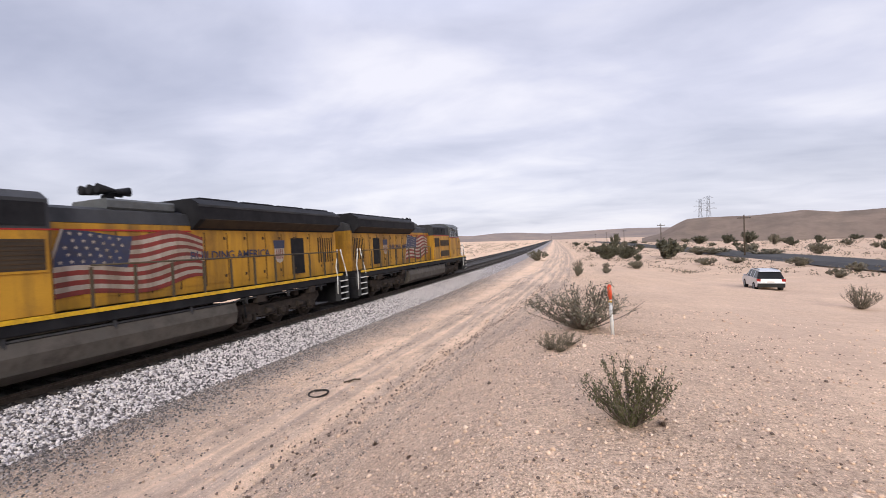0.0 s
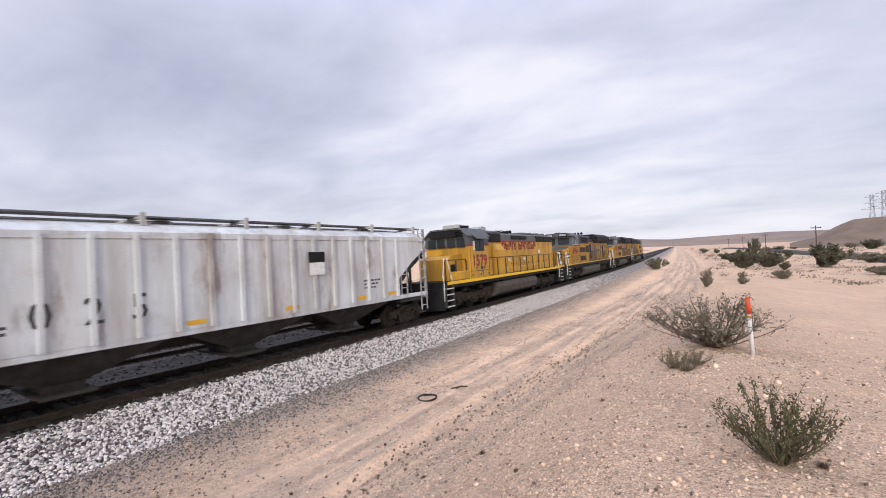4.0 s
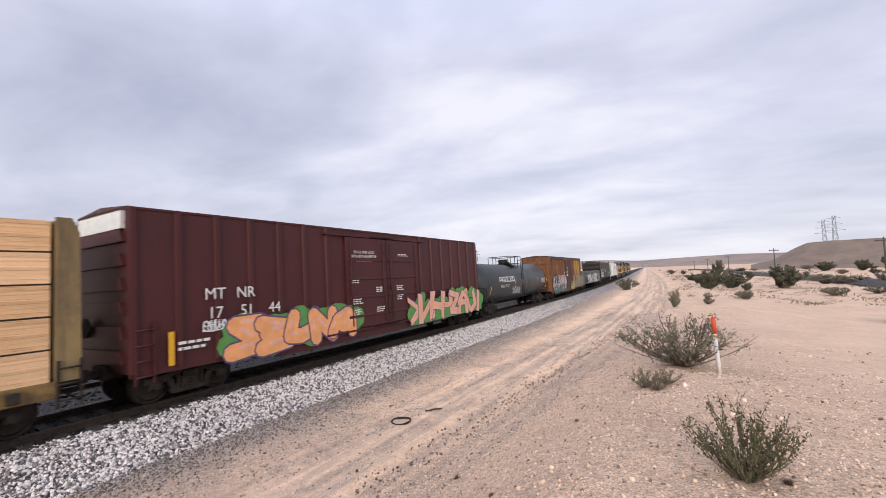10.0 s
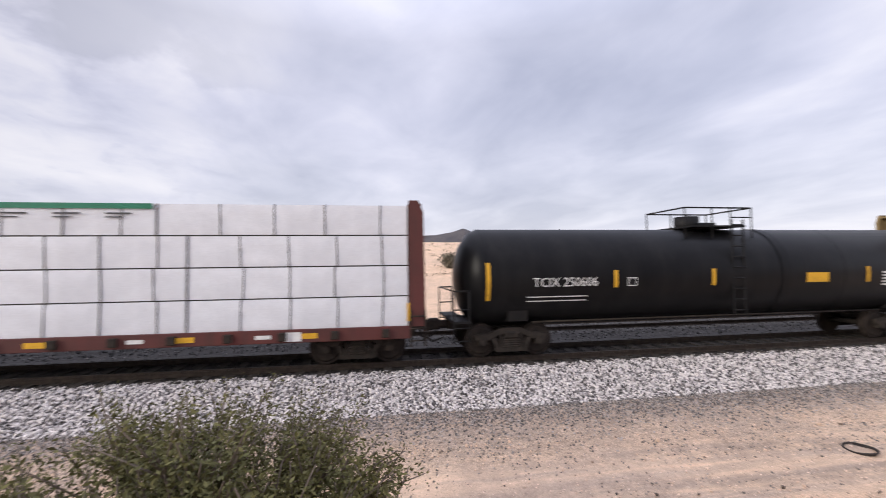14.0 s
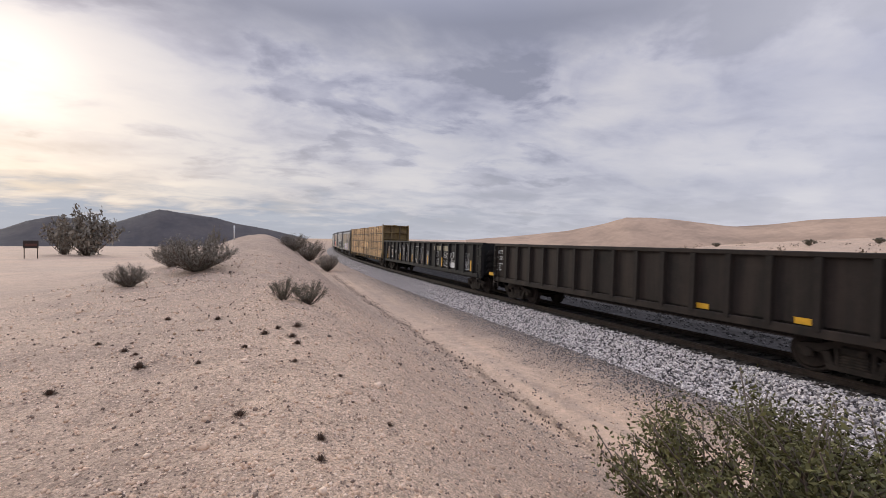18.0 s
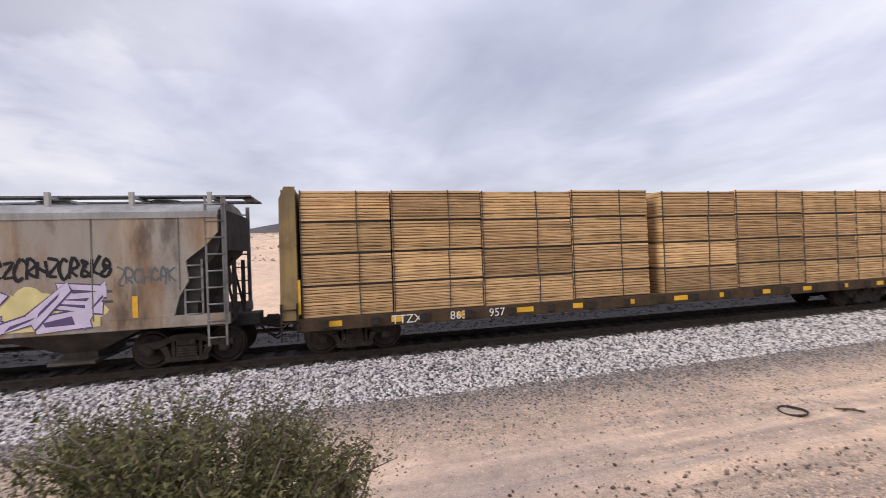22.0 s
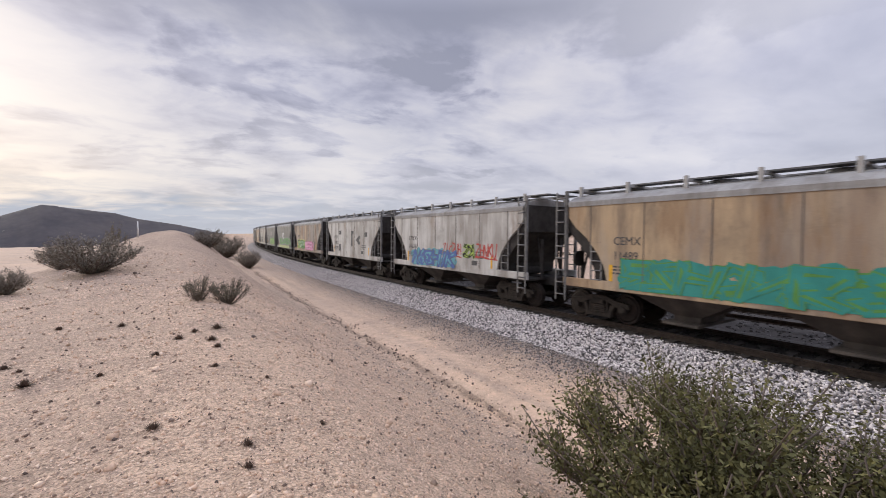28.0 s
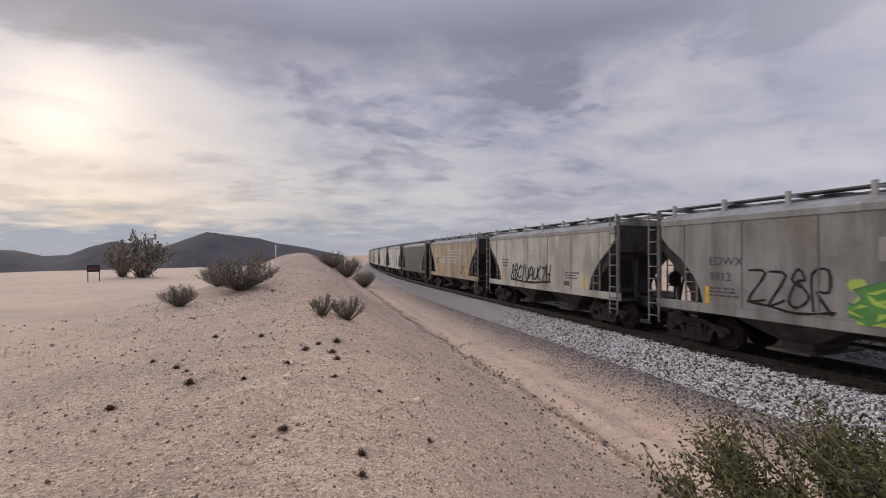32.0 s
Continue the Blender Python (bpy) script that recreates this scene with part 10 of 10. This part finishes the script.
def scatter_stones(name, centres, sizes, material, label, seed):
    """Angular crushed stones, one joined mesh."""
    r = np.random.RandomState(seed)
    n = len(centres)
    q = r.normal(0, 1, (n, 4))
    q /= np.linalg.norm(q, axis=1)[:, None]
    w, x, y, z = q.T
    R = np.stack([1 - 2 * (y * y + z * z), 2 * (x * y - z * w), 2 * (x * z + y * w), 2 * (x * y + z * w), 1 - 2 * (x * x + z * z), 2 * (y * z - x * w), 2 * (x * z - y * w), 2 * (y * z + x * w), 1 - 2 * (x * x + y * y)], 1).reshape(n, 3, 3)
    loc = CUBE[None] * r.uniform(0.55, 1.0, (n, 8, 3)) * r.uniform(0.6, 1.15, (n, 1, 3)) * (sizes[:, None, None] * 0.62)
    V = np.einsum("nij,nkj->nki", R, loc) + centres[:, None, :]
    F = (CUBE_F[None] + 8 * np.arange(n)[:, None, None]).reshape(-1, 4)
    me = bpy.data.meshes.new(name)
    me.vertices.add(n * 8)
    me.vertices.foreach_set("co", V.ravel())
    me.loops.add(F.size)
    me.loops.foreach_set("vertex_index", F.ravel().astype(np.int32))
    me.polygons.add(len(F))
    me.polygons.foreach_set("loop_start", np.arange(0, F.size, 4, dtype=np.int32))
    me.polygons.foreach_set("loop_total", np.full(len(F), 4, dtype=np.int32))
    me.update(calc_edges=True)
    me.materials.append(material)
    return tagged(new(name, me), label, name.replace("_", " "), kind="stuff")


def scatter_grit(name, centres, sizes, material, label, seed):
    r = np.random.RandomState(seed)
    n = len(centres)
    a = r.uniform(0, 6.28, (n, 1)) + np.array([[0, 1.57, 3.14, 4.71]]) + r.uniform(-0.4, 0.4, (n, 4))
    k = sizes[:, None] * r.uniform(0.6, 1.2, (n, 4))
    base = np.stack([k * np.cos(a), k * np.sin(a), np.zeros((n, 4))], -1)
    tip = np.stack([sizes * r.uniform(-0.4, 0.4, n), sizes * r.uniform(-0.4, 0.4, n), sizes * r.uniform(0.6, 1.1, n)], -1)[:, None]
    V = np.concatenate([base, tip], 1) + centres[:, None, :]
    F = (np.array([(0, 1, 4), (1, 2, 4), (2, 3, 4), (3, 0, 4)])[None] + 5 * np.arange(n)[:, None, None]).reshape(-1, 3)
    me = bpy.data.meshes.new(name)
    me.vertices.add(n * 5)
    me.vertices.foreach_set("co", V.ravel())
    me.loops.add(F.size)
    me.loops.foreach_set("vertex_index", F.ravel().astype(np.int32))
    me.polygons.add(len(F))
    me.polygons.foreach_set("loop_start", np.arange(0, F.size, 3, dtype=np.int32))
    me.polygons.foreach_set("loop_total", np.full(len(F), 3, dtype=np.int32))
    me.update(calc_edges=True)
    me.materials.append(material)
    return tagged(new(name, me), label, name.replace("_", " "), kind="stuff")


def build_stones():
    r = np.random.RandomState(3)
    stone = stone_material("ballast_stone", [(0.0, (0.035, 0.031, 0.03)), (0.26, (0.19, 0.168, 0.16)), (0.44, (0.56, 0.51, 0.485)), (1.0, (0.86, 0.79, 0.755))])
    grey = stone_material("grey_gravel", [(0.0, (0.06, 0.053, 0.05)), (0.55, (0.20, 0.172, 0.155)), (1.0, (0.50, 0.435, 0.39))])
    peb = stone_material("desert_pebble", [(0.0, (0.12, 0.085, 0.065)), (0.15, (0.27, 0.19, 0.14)), (0.30, (0.66, 0.465, 0.325)), (0.72, (0.78, 0.55, 0.385)), (1.0, (0.88, 0.69, 0.53))])
    # clean pale ballast on the shoulder
    n = 84000
    s = r.normal(0, 21, n) + 2
    off = 1.12 + 2.0 * r.uniform(0, 1, n) ** 0.9
    cx, cy, h = np.interp(s, SS, TX), np.interp(s, SS, TY), np.interp(s, SS, HH)
    z = np.interp(off, [1.0, 1.75, 3.35], [-0.45, -0.49, -1.05]) + r.uniform(-0.015, 0.03, n)
    scatter_stones("ballast_stones", np.stack([cx + np.cos(h) * off, cy + np.sin(h) * off, z], 1), r.uniform(0.026, 0.066, n), stone, "pale crushed-rock ballast stones on the track shoulder", 21)
    # stones between the rails, oil and under-train shade both in their colour
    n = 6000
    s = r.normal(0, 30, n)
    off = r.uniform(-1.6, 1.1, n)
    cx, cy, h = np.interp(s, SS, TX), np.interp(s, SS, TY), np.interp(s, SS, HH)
    scatter_stones("track_stones", np.stack([cx + np.cos(h) * off, cy + np.sin(h) * off, np.full(n, -0.44)], 1), r.uniform(0.04, 0.08, n), stone_material("oily_shaded_stone", [(0.0, (0.016, 0.015, 0.014)), (1.0, (0.055, 0.05, 0.046))]), "darker stones between the rails", 22)
    # stones of the second bed, shade likewise put into their colour
    n = 9000
    s = r.normal(0, 28, n)
    off = r.uniform(-7.6, -1.7, n)
    cx, cy, h = np.interp(s, SS, TX), np.interp(s, SS, TY), np.interp(s, SS, HH)
    scatter_stones("second_track_stones", np.stack([cx + np.cos(h) * off, cy + np.sin(h) * off, np.interp(off, [-8.2, -6.6, -2.9, -2.4, -1.9], [-1.31, -0.61, -0.61, -0.67, -0.51])], 1), r.uniform(0.05, 0.11, n), stone_material("shaded_far_stone", [(0.0, (0.02, 0.018, 0.017)), (0.6, (0.07, 0.064, 0.06)), (1.0, (0.15, 0.138, 0.13))]), "dark ballast stones of the second track with shade in their colour", 28)
    # grey gravel at the foot of the ballast
    n = 46000
    s = r.normal(0, 20, n) + 2
    off = 2.78 + np.abs(r.normal(0, 0.80, n))
    cx, cy, h = np.interp(s, SS, TX), np.interp(s, SS, TY), np.interp(s, SS, HH)
    X, Y = cx + np.cos(h) * off, cy + np.sin(h) * off
    Z = np.maximum(np.interp(off, [1.75, 3.35], [-0.49, -1.05]), ground_z(X, Y))
    scatter_stones("foot_gravel", np.stack([X, Y, Z + 0.005], 1), r.uniform(0.012, 0.042, n), grey, "grey gravel spread along the ballast foot", 23)
    # pebbles over the mound and sand
    n = 40000
    a, d = r.uniform(0, 2 * math.pi, n), 0.2 + 21 * r.uniform(0, 1, n) ** 1.5
    X, Y = d * np.cos(a), d * np.sin(a)
    off = track_offset(X, Y)
    keep = (off > 4.6) & ((np.abs(off - 6.4) > 1.1) | (r.uniform(0, 1, n) < 0.22)) & ((X < 3 + 2 * r.normal(0, 1, n)) | (r.uniform(0, 1, n) < 0.25))
    X, Y, d = X[keep], Y[keep], d[keep]
    size = r.uniform(0.010, 0.032, len(X)) * (0.8 + d / 22)
    size = np.where(r.uniform(0, 1, len(X)) < 0.02, size * 2.0, size)
    scatter_stones("desert_pebbles", np.stack([X, Y, ground_z(X, Y) + size * 0.15], 1), size, peb, "small pinkish pebbles strewn over the mound", 24)
    # finer grit close to the eye: small pyramids of stone
    n = 230000
    a, d = r.uniform(0, 2 * math.pi, n), 0.15 + 14 * r.uniform(0, 1, n) ** 1.3
    X, Y = d * np.cos(a), d * np.sin(a)
    off = track_offset(X, Y)
    patch = fbm(X, Y, 1.6, 9)
    foot = np.interp(Y, FOOT_Y, FOOT_D)
    keep = (off > 4.4) & (r.uniform(0, 1, n) < np.where(off > foot, 0.75 + 1.6 * patch, 0.16 + 0.8 * patch)) & ((X < 4 + 1.5 * r.normal(0, 1, n)) | (r.uniform(0, 1, n) < 0.3))
    X, Y, d = X[keep], Y[keep], d[keep]
    size = r.uniform(0.004, 0.0135, len(X)) * (0.8 + d / 11)
    scatter_grit("desert_grit", np.stack([X, Y, ground_z(X, Y) - size * 0.1], 1), size, peb, "fine gravel grit over the mound", 27)
    # line of clods along the rut
    n = 2600
    s = r.uniform(-45, 40, n)
    cx, cy, h = np.interp(s, SS, TX), np.interp(s, SS, TY), np.interp(s, SS, HH)
    off = np.interp(cy, FOOT_Y, FOOT_D) + r.normal(0, 0.26, n) + 0.2 * fbm(cx, cy, 2.5, 4, 2)
    X, Y = cx + np.cos(h) * off, cy + np.sin(h) * off
    scatter_stones("rut_clods", np.stack([X, Y, ground_z(X, Y) + 0.02], 1), 0.012 + 0.045 * r.uniform(0, 1, n) ** 2, stone_material("rut_clod_earth", [(0.0, (0.10, 0.075, 0.06)), (1.0, (0.28, 0.205, 0.165))]), "dark clods along the rut at the mound's foot", 25)
    # crushed rock carried along the wheel tracks of the sandy road
    n = 15000
    s = r.uniform(-12, 45, n)
    cx, cy, h = np.interp(s, SS, TX), np.interp(s, SS, TY), np.interp(s, SS, HH)
    lane = np.array([-2.6, -2.0, -0.9, 0.75, 1.65])[r.choice(5, n, p=[0.3, 0.25, 0.12, 0.18, 0.15])]
    off = np.interp(cy, FOOT_Y, FOOT_D) + lane + r.normal(0, 0.24, n) + 0.3 * fbm(cx, cy, 2.5, 4, 2)
    X, Y = cx + np.cos(h) * off, cy + np.sin(h) * off
    keep = (off > 3.4) & (fbm(X, Y, 0.8, 12) > -0.06 + 0.1 * r.normal(0, 1, n))
    X, Y = X[keep], Y[keep]
    scatter_stones("road_gravel", np.stack([X, Y, ground_z(X, Y) + 0.004], 1), 0.010 + 0.028 * r.uniform(0, 1, len(X)) ** 2, stone_material("road_gravel_stone", [(0.0, (0.10, 0.085, 0.075)), (0.6, (0.27, 0.22, 0.185)), (1.0, (0.50, 0.41, 0.34))]), "grey-brown gravel along the wheel tracks", 29)


build_stones()

# ---------------------------------------------------------------- small weeds on the mound
M_WEED = leaf_material("dead_weed", (0.12, 0.08, 0.06), (0.17, 0.115, 0.08))


def weed_mesh(seed):
    def build(m):
        r = random.Random(seed)
        for i in range(190):
            a, el = r.uniform(0, 6.28), r.uniform(0.1, 1.5)
            ln = r.uniform(0.5, 1.0)
            e = (ln * math.cos(a) * math.cos(el), ln * math.sin(a) * math.cos(el), ln * math.sin(el) * 0.75)
            b = (0.15 * math.cos(a), 0.15 * math.sin(a), 0.0)
            w = 0.06
            m.add([(b[0] - w * math.sin(a), b[1] + w * math.cos(a), 0), (b[0] + w * math.sin(a), b[1] - w * math.cos(a), 0), e], [(0, 1, 2)])
    return build


def build_weeds():
    spots = [(176.6, -21.1, 0.12), (167.0, -24.9, 0.10), (167.0, -27.3, 0.09), (169.9, -11.2, 0.17), (172.2, -11.4, 0.14), (173.8, -11.9, 0.15), (170.5, -12.6, 0.14), (169.9, -13.4, 0.13), (147.7, -21.9, 0.10), (186.7, -14.2, 0.15),
             (170.2, -15.6, 0.10), (176.0, -13.3, 0.11), (188.0, -12.4, 0.12), (181.0, -14.6, 0.10), (190.2, -11.4, 0.11), (187.0, -12.9, 0.09), (25.0, -25.2, 0.12), (33.0, -27.5, 0.10), (20.5, -27.0, 0.08), (28.0, -21.0, 0.08),
             (194.0, -15.4, 0.12), (179.0, -9.8, 0.14), (184.0, -9.4, 0.14), (164.5, -17.8, 0.08), (158.0, -24.0, 0.08), (-12.0, -22.0, 0.10), (128.4, -27.0, 0.16)]
    for i, (az, el, s) in enumerate(spots):
        r = 1.5
        for _ in range(400):
            x, y = spot(az, r)
            if EYE[2] + r * math.tan(radians(el)) <= float(ground_z(x, y)):
                break
            r += 0.06
        me = shared(("weed_tuft", i % 3), weed_mesh(i % 3), M_WEED)
        ob = tagged(new("weed_tuft", me), "small dark dried weed tuft on the gravel", "weed", "weed tufts")
        ob.matrix_basis = pose(x, y, float(ground_z(x, y)) - 0.01, 0, 0, i * 47)
        ob.scale = (s, s, s * 0.85)


build_weeds()


# ---------------------------------------------------------------- marker post, coil, sign, car
def build_post():
    x, y = 1.38, 11.92
    ob = tagged(new("marker_post"), "slender white marker post with orange-red top in sand", "marker post")
    ob.matrix_basis = pose(x, y, float(ground_z(x, y)) - 0.03, 0, -2.5, 0)
    W = mat("post_white", (0.78, 0.78, 0.77), (0.7, 0.7, 0.69), 0.45, 0, 4, 0.03)
    O = mat("post_orange", (0.72, 0.09, 0.03), (0.62, 0.08, 0.03), 0.45, 0, 4, 0.03)
    part("post", Mesh().cyl((0, 0, 0), (0, 0, 1.02), 0.045, 14), W, ob)
    part("cap_sleeve", Mesh().cyl((0, 0, 0.98), (0, 0, 1.34), 0.052, 14).cyl((0, 0, 1.34), (0, 0, 1.38), 0.052, 14, 0.02), O, ob, "orange-red sleeve")
    part("label_band", Mesh().cyl((0, 0, 0.90), (0, 0, 0.955), 0.0475, 14), M_YELLOW_MARK, ob)


def build_coil():
    x, y = spot(32.1, 11.6)
    z = float(ground_z(x, y))
    rub = mat("old_rubber", (0.03, 0.028, 0.027), (0.06, 0.05, 0.045), 0.8, 0, 6, 0.2)
    ob = tagged(new("discarded_hose_ring"), "ring of discarded black hose lying on the sand road", "hose ring")
    ob.matrix_basis = pose(x, y, z - 0.02, 3, -2, 0)
    ob.scale = (0.74, 0.74, 0.8)
    for k in range(2):
        pts = [((0.33 + 0.02 * k + 0.02 * math.sin(3 * t + k)) * math.cos(t), (0.31 + 0.02 * k) * math.sin(t), 0.035 + 0.03 * k + 0.015 * math.sin(2 * t + k)) for t in (2 * math.pi * i / 30 for i in range(31))]
        part("hose_loop", Mesh().tube(pts, 0.022, 7), rub, ob)
    st = tagged(new("wood_scrap", Mesh().tube([(0, 0, 0.03), (0.22, 0.14, 0.07), (0.38, 0.30, 0.05)], 0.022, 6).tube([(0.15, 0.02, 0.03), (0.2, 0.3, 0.05)], 0.015, 5).data("wood_scrap", M_POLE)), "dark broken stick lying on sand", "stick")
    st.matrix_basis = pose(x + 0.25, y + 0.9, z)


def build_signs():
    x, y = spot(195.2, 74)
    ob = tagged(new("crossing_sign"), "small dark sign board on two posts on the plain", "sign")
    ob.matrix_basis = pose(x, y, float(ground_z(x, y)) - 0.05, 0, 0, 195)
    part("board", Mesh().box(-0.7, 0.7, -0.03, 0.03, 1.35, 2.3), mat("sign_brown", (0.04, 0.032, 0.03), (0.06, 0.045, 0.04), 0.7, 0, 3, 0.05), ob)
    part("board_band", Mesh().box(-0.55, 0.55, -0.045, 0.045, 1.65, 1.9), mat("sign_red", (0.12, 0.05, 0.04), (0.10, 0.04, 0.035), 0.6, 0, 3, 0.02), ob)
    for k in (-0.6, 0.6):
        part("post", Mesh().box(k - 0.05, k + 0.05, -0.05, 0.05, 0, 1.5), M_POLE, ob)
    x, y = spot(177.2, 27)
    ob = tagged(new("ridge_marker"), "thin pale marker post on the crest of the ridge", "marker post")
    ob.matrix_basis = pose(x, y, float(ground_z(x, y)) - 0.05)
    part("post", Mesh().cyl((0, 0, 0), (0, 0, 0.85), 0.035, 10), M_WHITE_MARK, ob)


def build_plank():
    x, y, d = meet_ground(184.2, -2.9)
    ob = tagged(new("white_board", Mesh().box(-0.75, 0.75, -0.08, 0.08, 0.0, 0.05, 0.01).data("white_board", M_TAG)), "weathered white board lying beside a shrub", "board")
    ob.matrix_basis = pose(x, y, float(ground_z(x, y)) + 0.10, 0, -5, 14)


def build_suv():
    x, y = spot(-22.0, 43)
    body = mat("silver_paint", (0.62, 0.63, 0.65), (0.58, 0.59, 0.61), 0.28, 0.35, 1, 0.0)
    glass = mat("tinted_glass", (0.012, 0.014, 0.016), (0.02, 0.02, 0.022), 0.06, 0, 1, 0)
    blk = mat("black_trim", (0.02, 0.02, 0.02), (0.03, 0.03, 0.03), 0.6, 0, 3, 0.02)
    red = mat("tail_lamp_red", (0.35, 0.02, 0.02), (0.3, 0.02, 0.02), 0.2, 0, 3, 0)
    tyre = mat("tyre_rubber", (0.02, 0.02, 0.02), (0.035, 0.032, 0.03), 0.85, 0, 6, 0.1)
    ob = tagged(new("parked_suv"), "silver sport utility vehicle parked on the sand", "car")
    ob.matrix_basis = pose(x, y, float(ground_z(x, y)) - 0.03, 0, 0, 90 - 8.5)
    low = [(-2.25, 0.45), (-2.30, 0.75), (-2.26, 1.0), (-1.9, 1.06), (0.95, 1.06), (1.75, 0.98), (2.2, 0.86), (2.28, 0.6), (2.2, 0.4), (1.85, 0.34), (-1.9, 0.34)]

    def shell(prof, w0, w1, zr):
        m = Mesh()
        z0, z1 = zr
        rings = []
        for f, inset in ((-1, 0.10), (-0.96, 0.0), (0.96, 0.0), (1, 0.10)):
            rings.append([(px * (1 - 0.02 * (inset > 0)), f * (w0 + (w1 - w0) * (pz - z0) / (z1 - z0)), pz) for px, pz in prof])
        return m.loft(rings, smooth=False)
    part("body", shell(low, 0.90, 0.90, (0.34, 1.06)), body, ob)
    part("greenhouse", shell([(-2.18, 1.05), (-1.95, 1.50), (-1.65, 1.60), (0.05, 1.62), (0.45, 1.56), (1.15, 1.05)], 0.86, 0.68, (1.05, 1.62)), glass, ob, "dark tinted windows")
    part("roof", shell([(-2.02, 1.555), (-1.98, 1.62), (-1.6, 1.68), (0.0, 1.70), (0.38, 1.64), (0.42, 1.57)], 0.69, 0.66, (1.55, 1.7)), body, ob)
    for xx in (-1.15, -0.15, 0.62):
        for s in (-1, 1):
            part("pillar", Mesh().loft([[(xx - 0.05, s * 0.872, 1.05), (xx + 0.05, s * 0.872, 1.05), (xx + 0.05, s * 0.84, 1.06), (xx - 0.05, s * 0.84, 1.06)], [(xx - 0.15, s * 0.70, 1.58), (xx - 0.05, s * 0.70, 1.58), (xx - 0.05, s * 0.66, 1.58), (xx - 0.15, s * 0.66, 1.58)]], False), body, ob)
    for s in (-1, 1):
        part("roof_rail", Mesh().tube([(-1.7, s * 0.6, 1.73), (0.1, s * 0.6, 1.73)], 0.025), blk, ob)
        part("tail_lamp", Mesh().box(-2.31, -2.2, s * 0.78 - 0.12, s * 0.78 + 0.12, 0.82, 1.02), red, ob)
        part("mirror", Mesh().box(0.75, 0.95, s * 1.0 - 0.08, s * 1.0 + 0.08, 1.02, 1.16, 0.02), body, ob)
        for xx in (-1.38, 1.42):
            w = part("wheel", Mesh().cyl((xx, s * 0.70, 0.35), (xx, s * 0.92, 0.35), 0.36, 22), tyre, ob)
            part("hubcap", Mesh().cyl((xx, s * 0.90, 0.35), (xx, s * 0.935, 0.35), 0.22, 14), M_LATTICE, w)
    part("rear_bumper", Mesh().box(-2.36, -2.1, -0.86, 0.86, 0.38, 0.66, 0.03), blk, ob)
    part("plate", Mesh().box(-2.325, -2.30, -0.26, 0.26, 0.74, 0.87), M_TAG, ob)
    part("front_bumper", Mesh().box(2.05, 2.32, -0.84, 0.84, 0.36, 0.6, 0.03), blk, ob)


build_post()
build_coil()
build_signs()
build_plank()
build_suv()


# ---------------------------------------------------------------- motion of the train
def car_pose(q, spread, t):
    s = q + SPEED * t
    a, b = Vector(on_track(s + spread / 2)), Vector(on_track(s - spread / 2))
    d = a - b
    return Matrix.Translation((a + b) / 2) @ Matrix.Rotation(math.atan2(d.y, d.x), 4, "Z") @ Matrix.Rotation(radians(-LEAN), 4, "X")


LEAN = 1.5


def motions():
    times = [i * 0.8 for i in range(41)]
    for ob, q, spread in CARS:
        walk(ob, [(t, car_pose(q, spread, t)) for t in times])


motions()
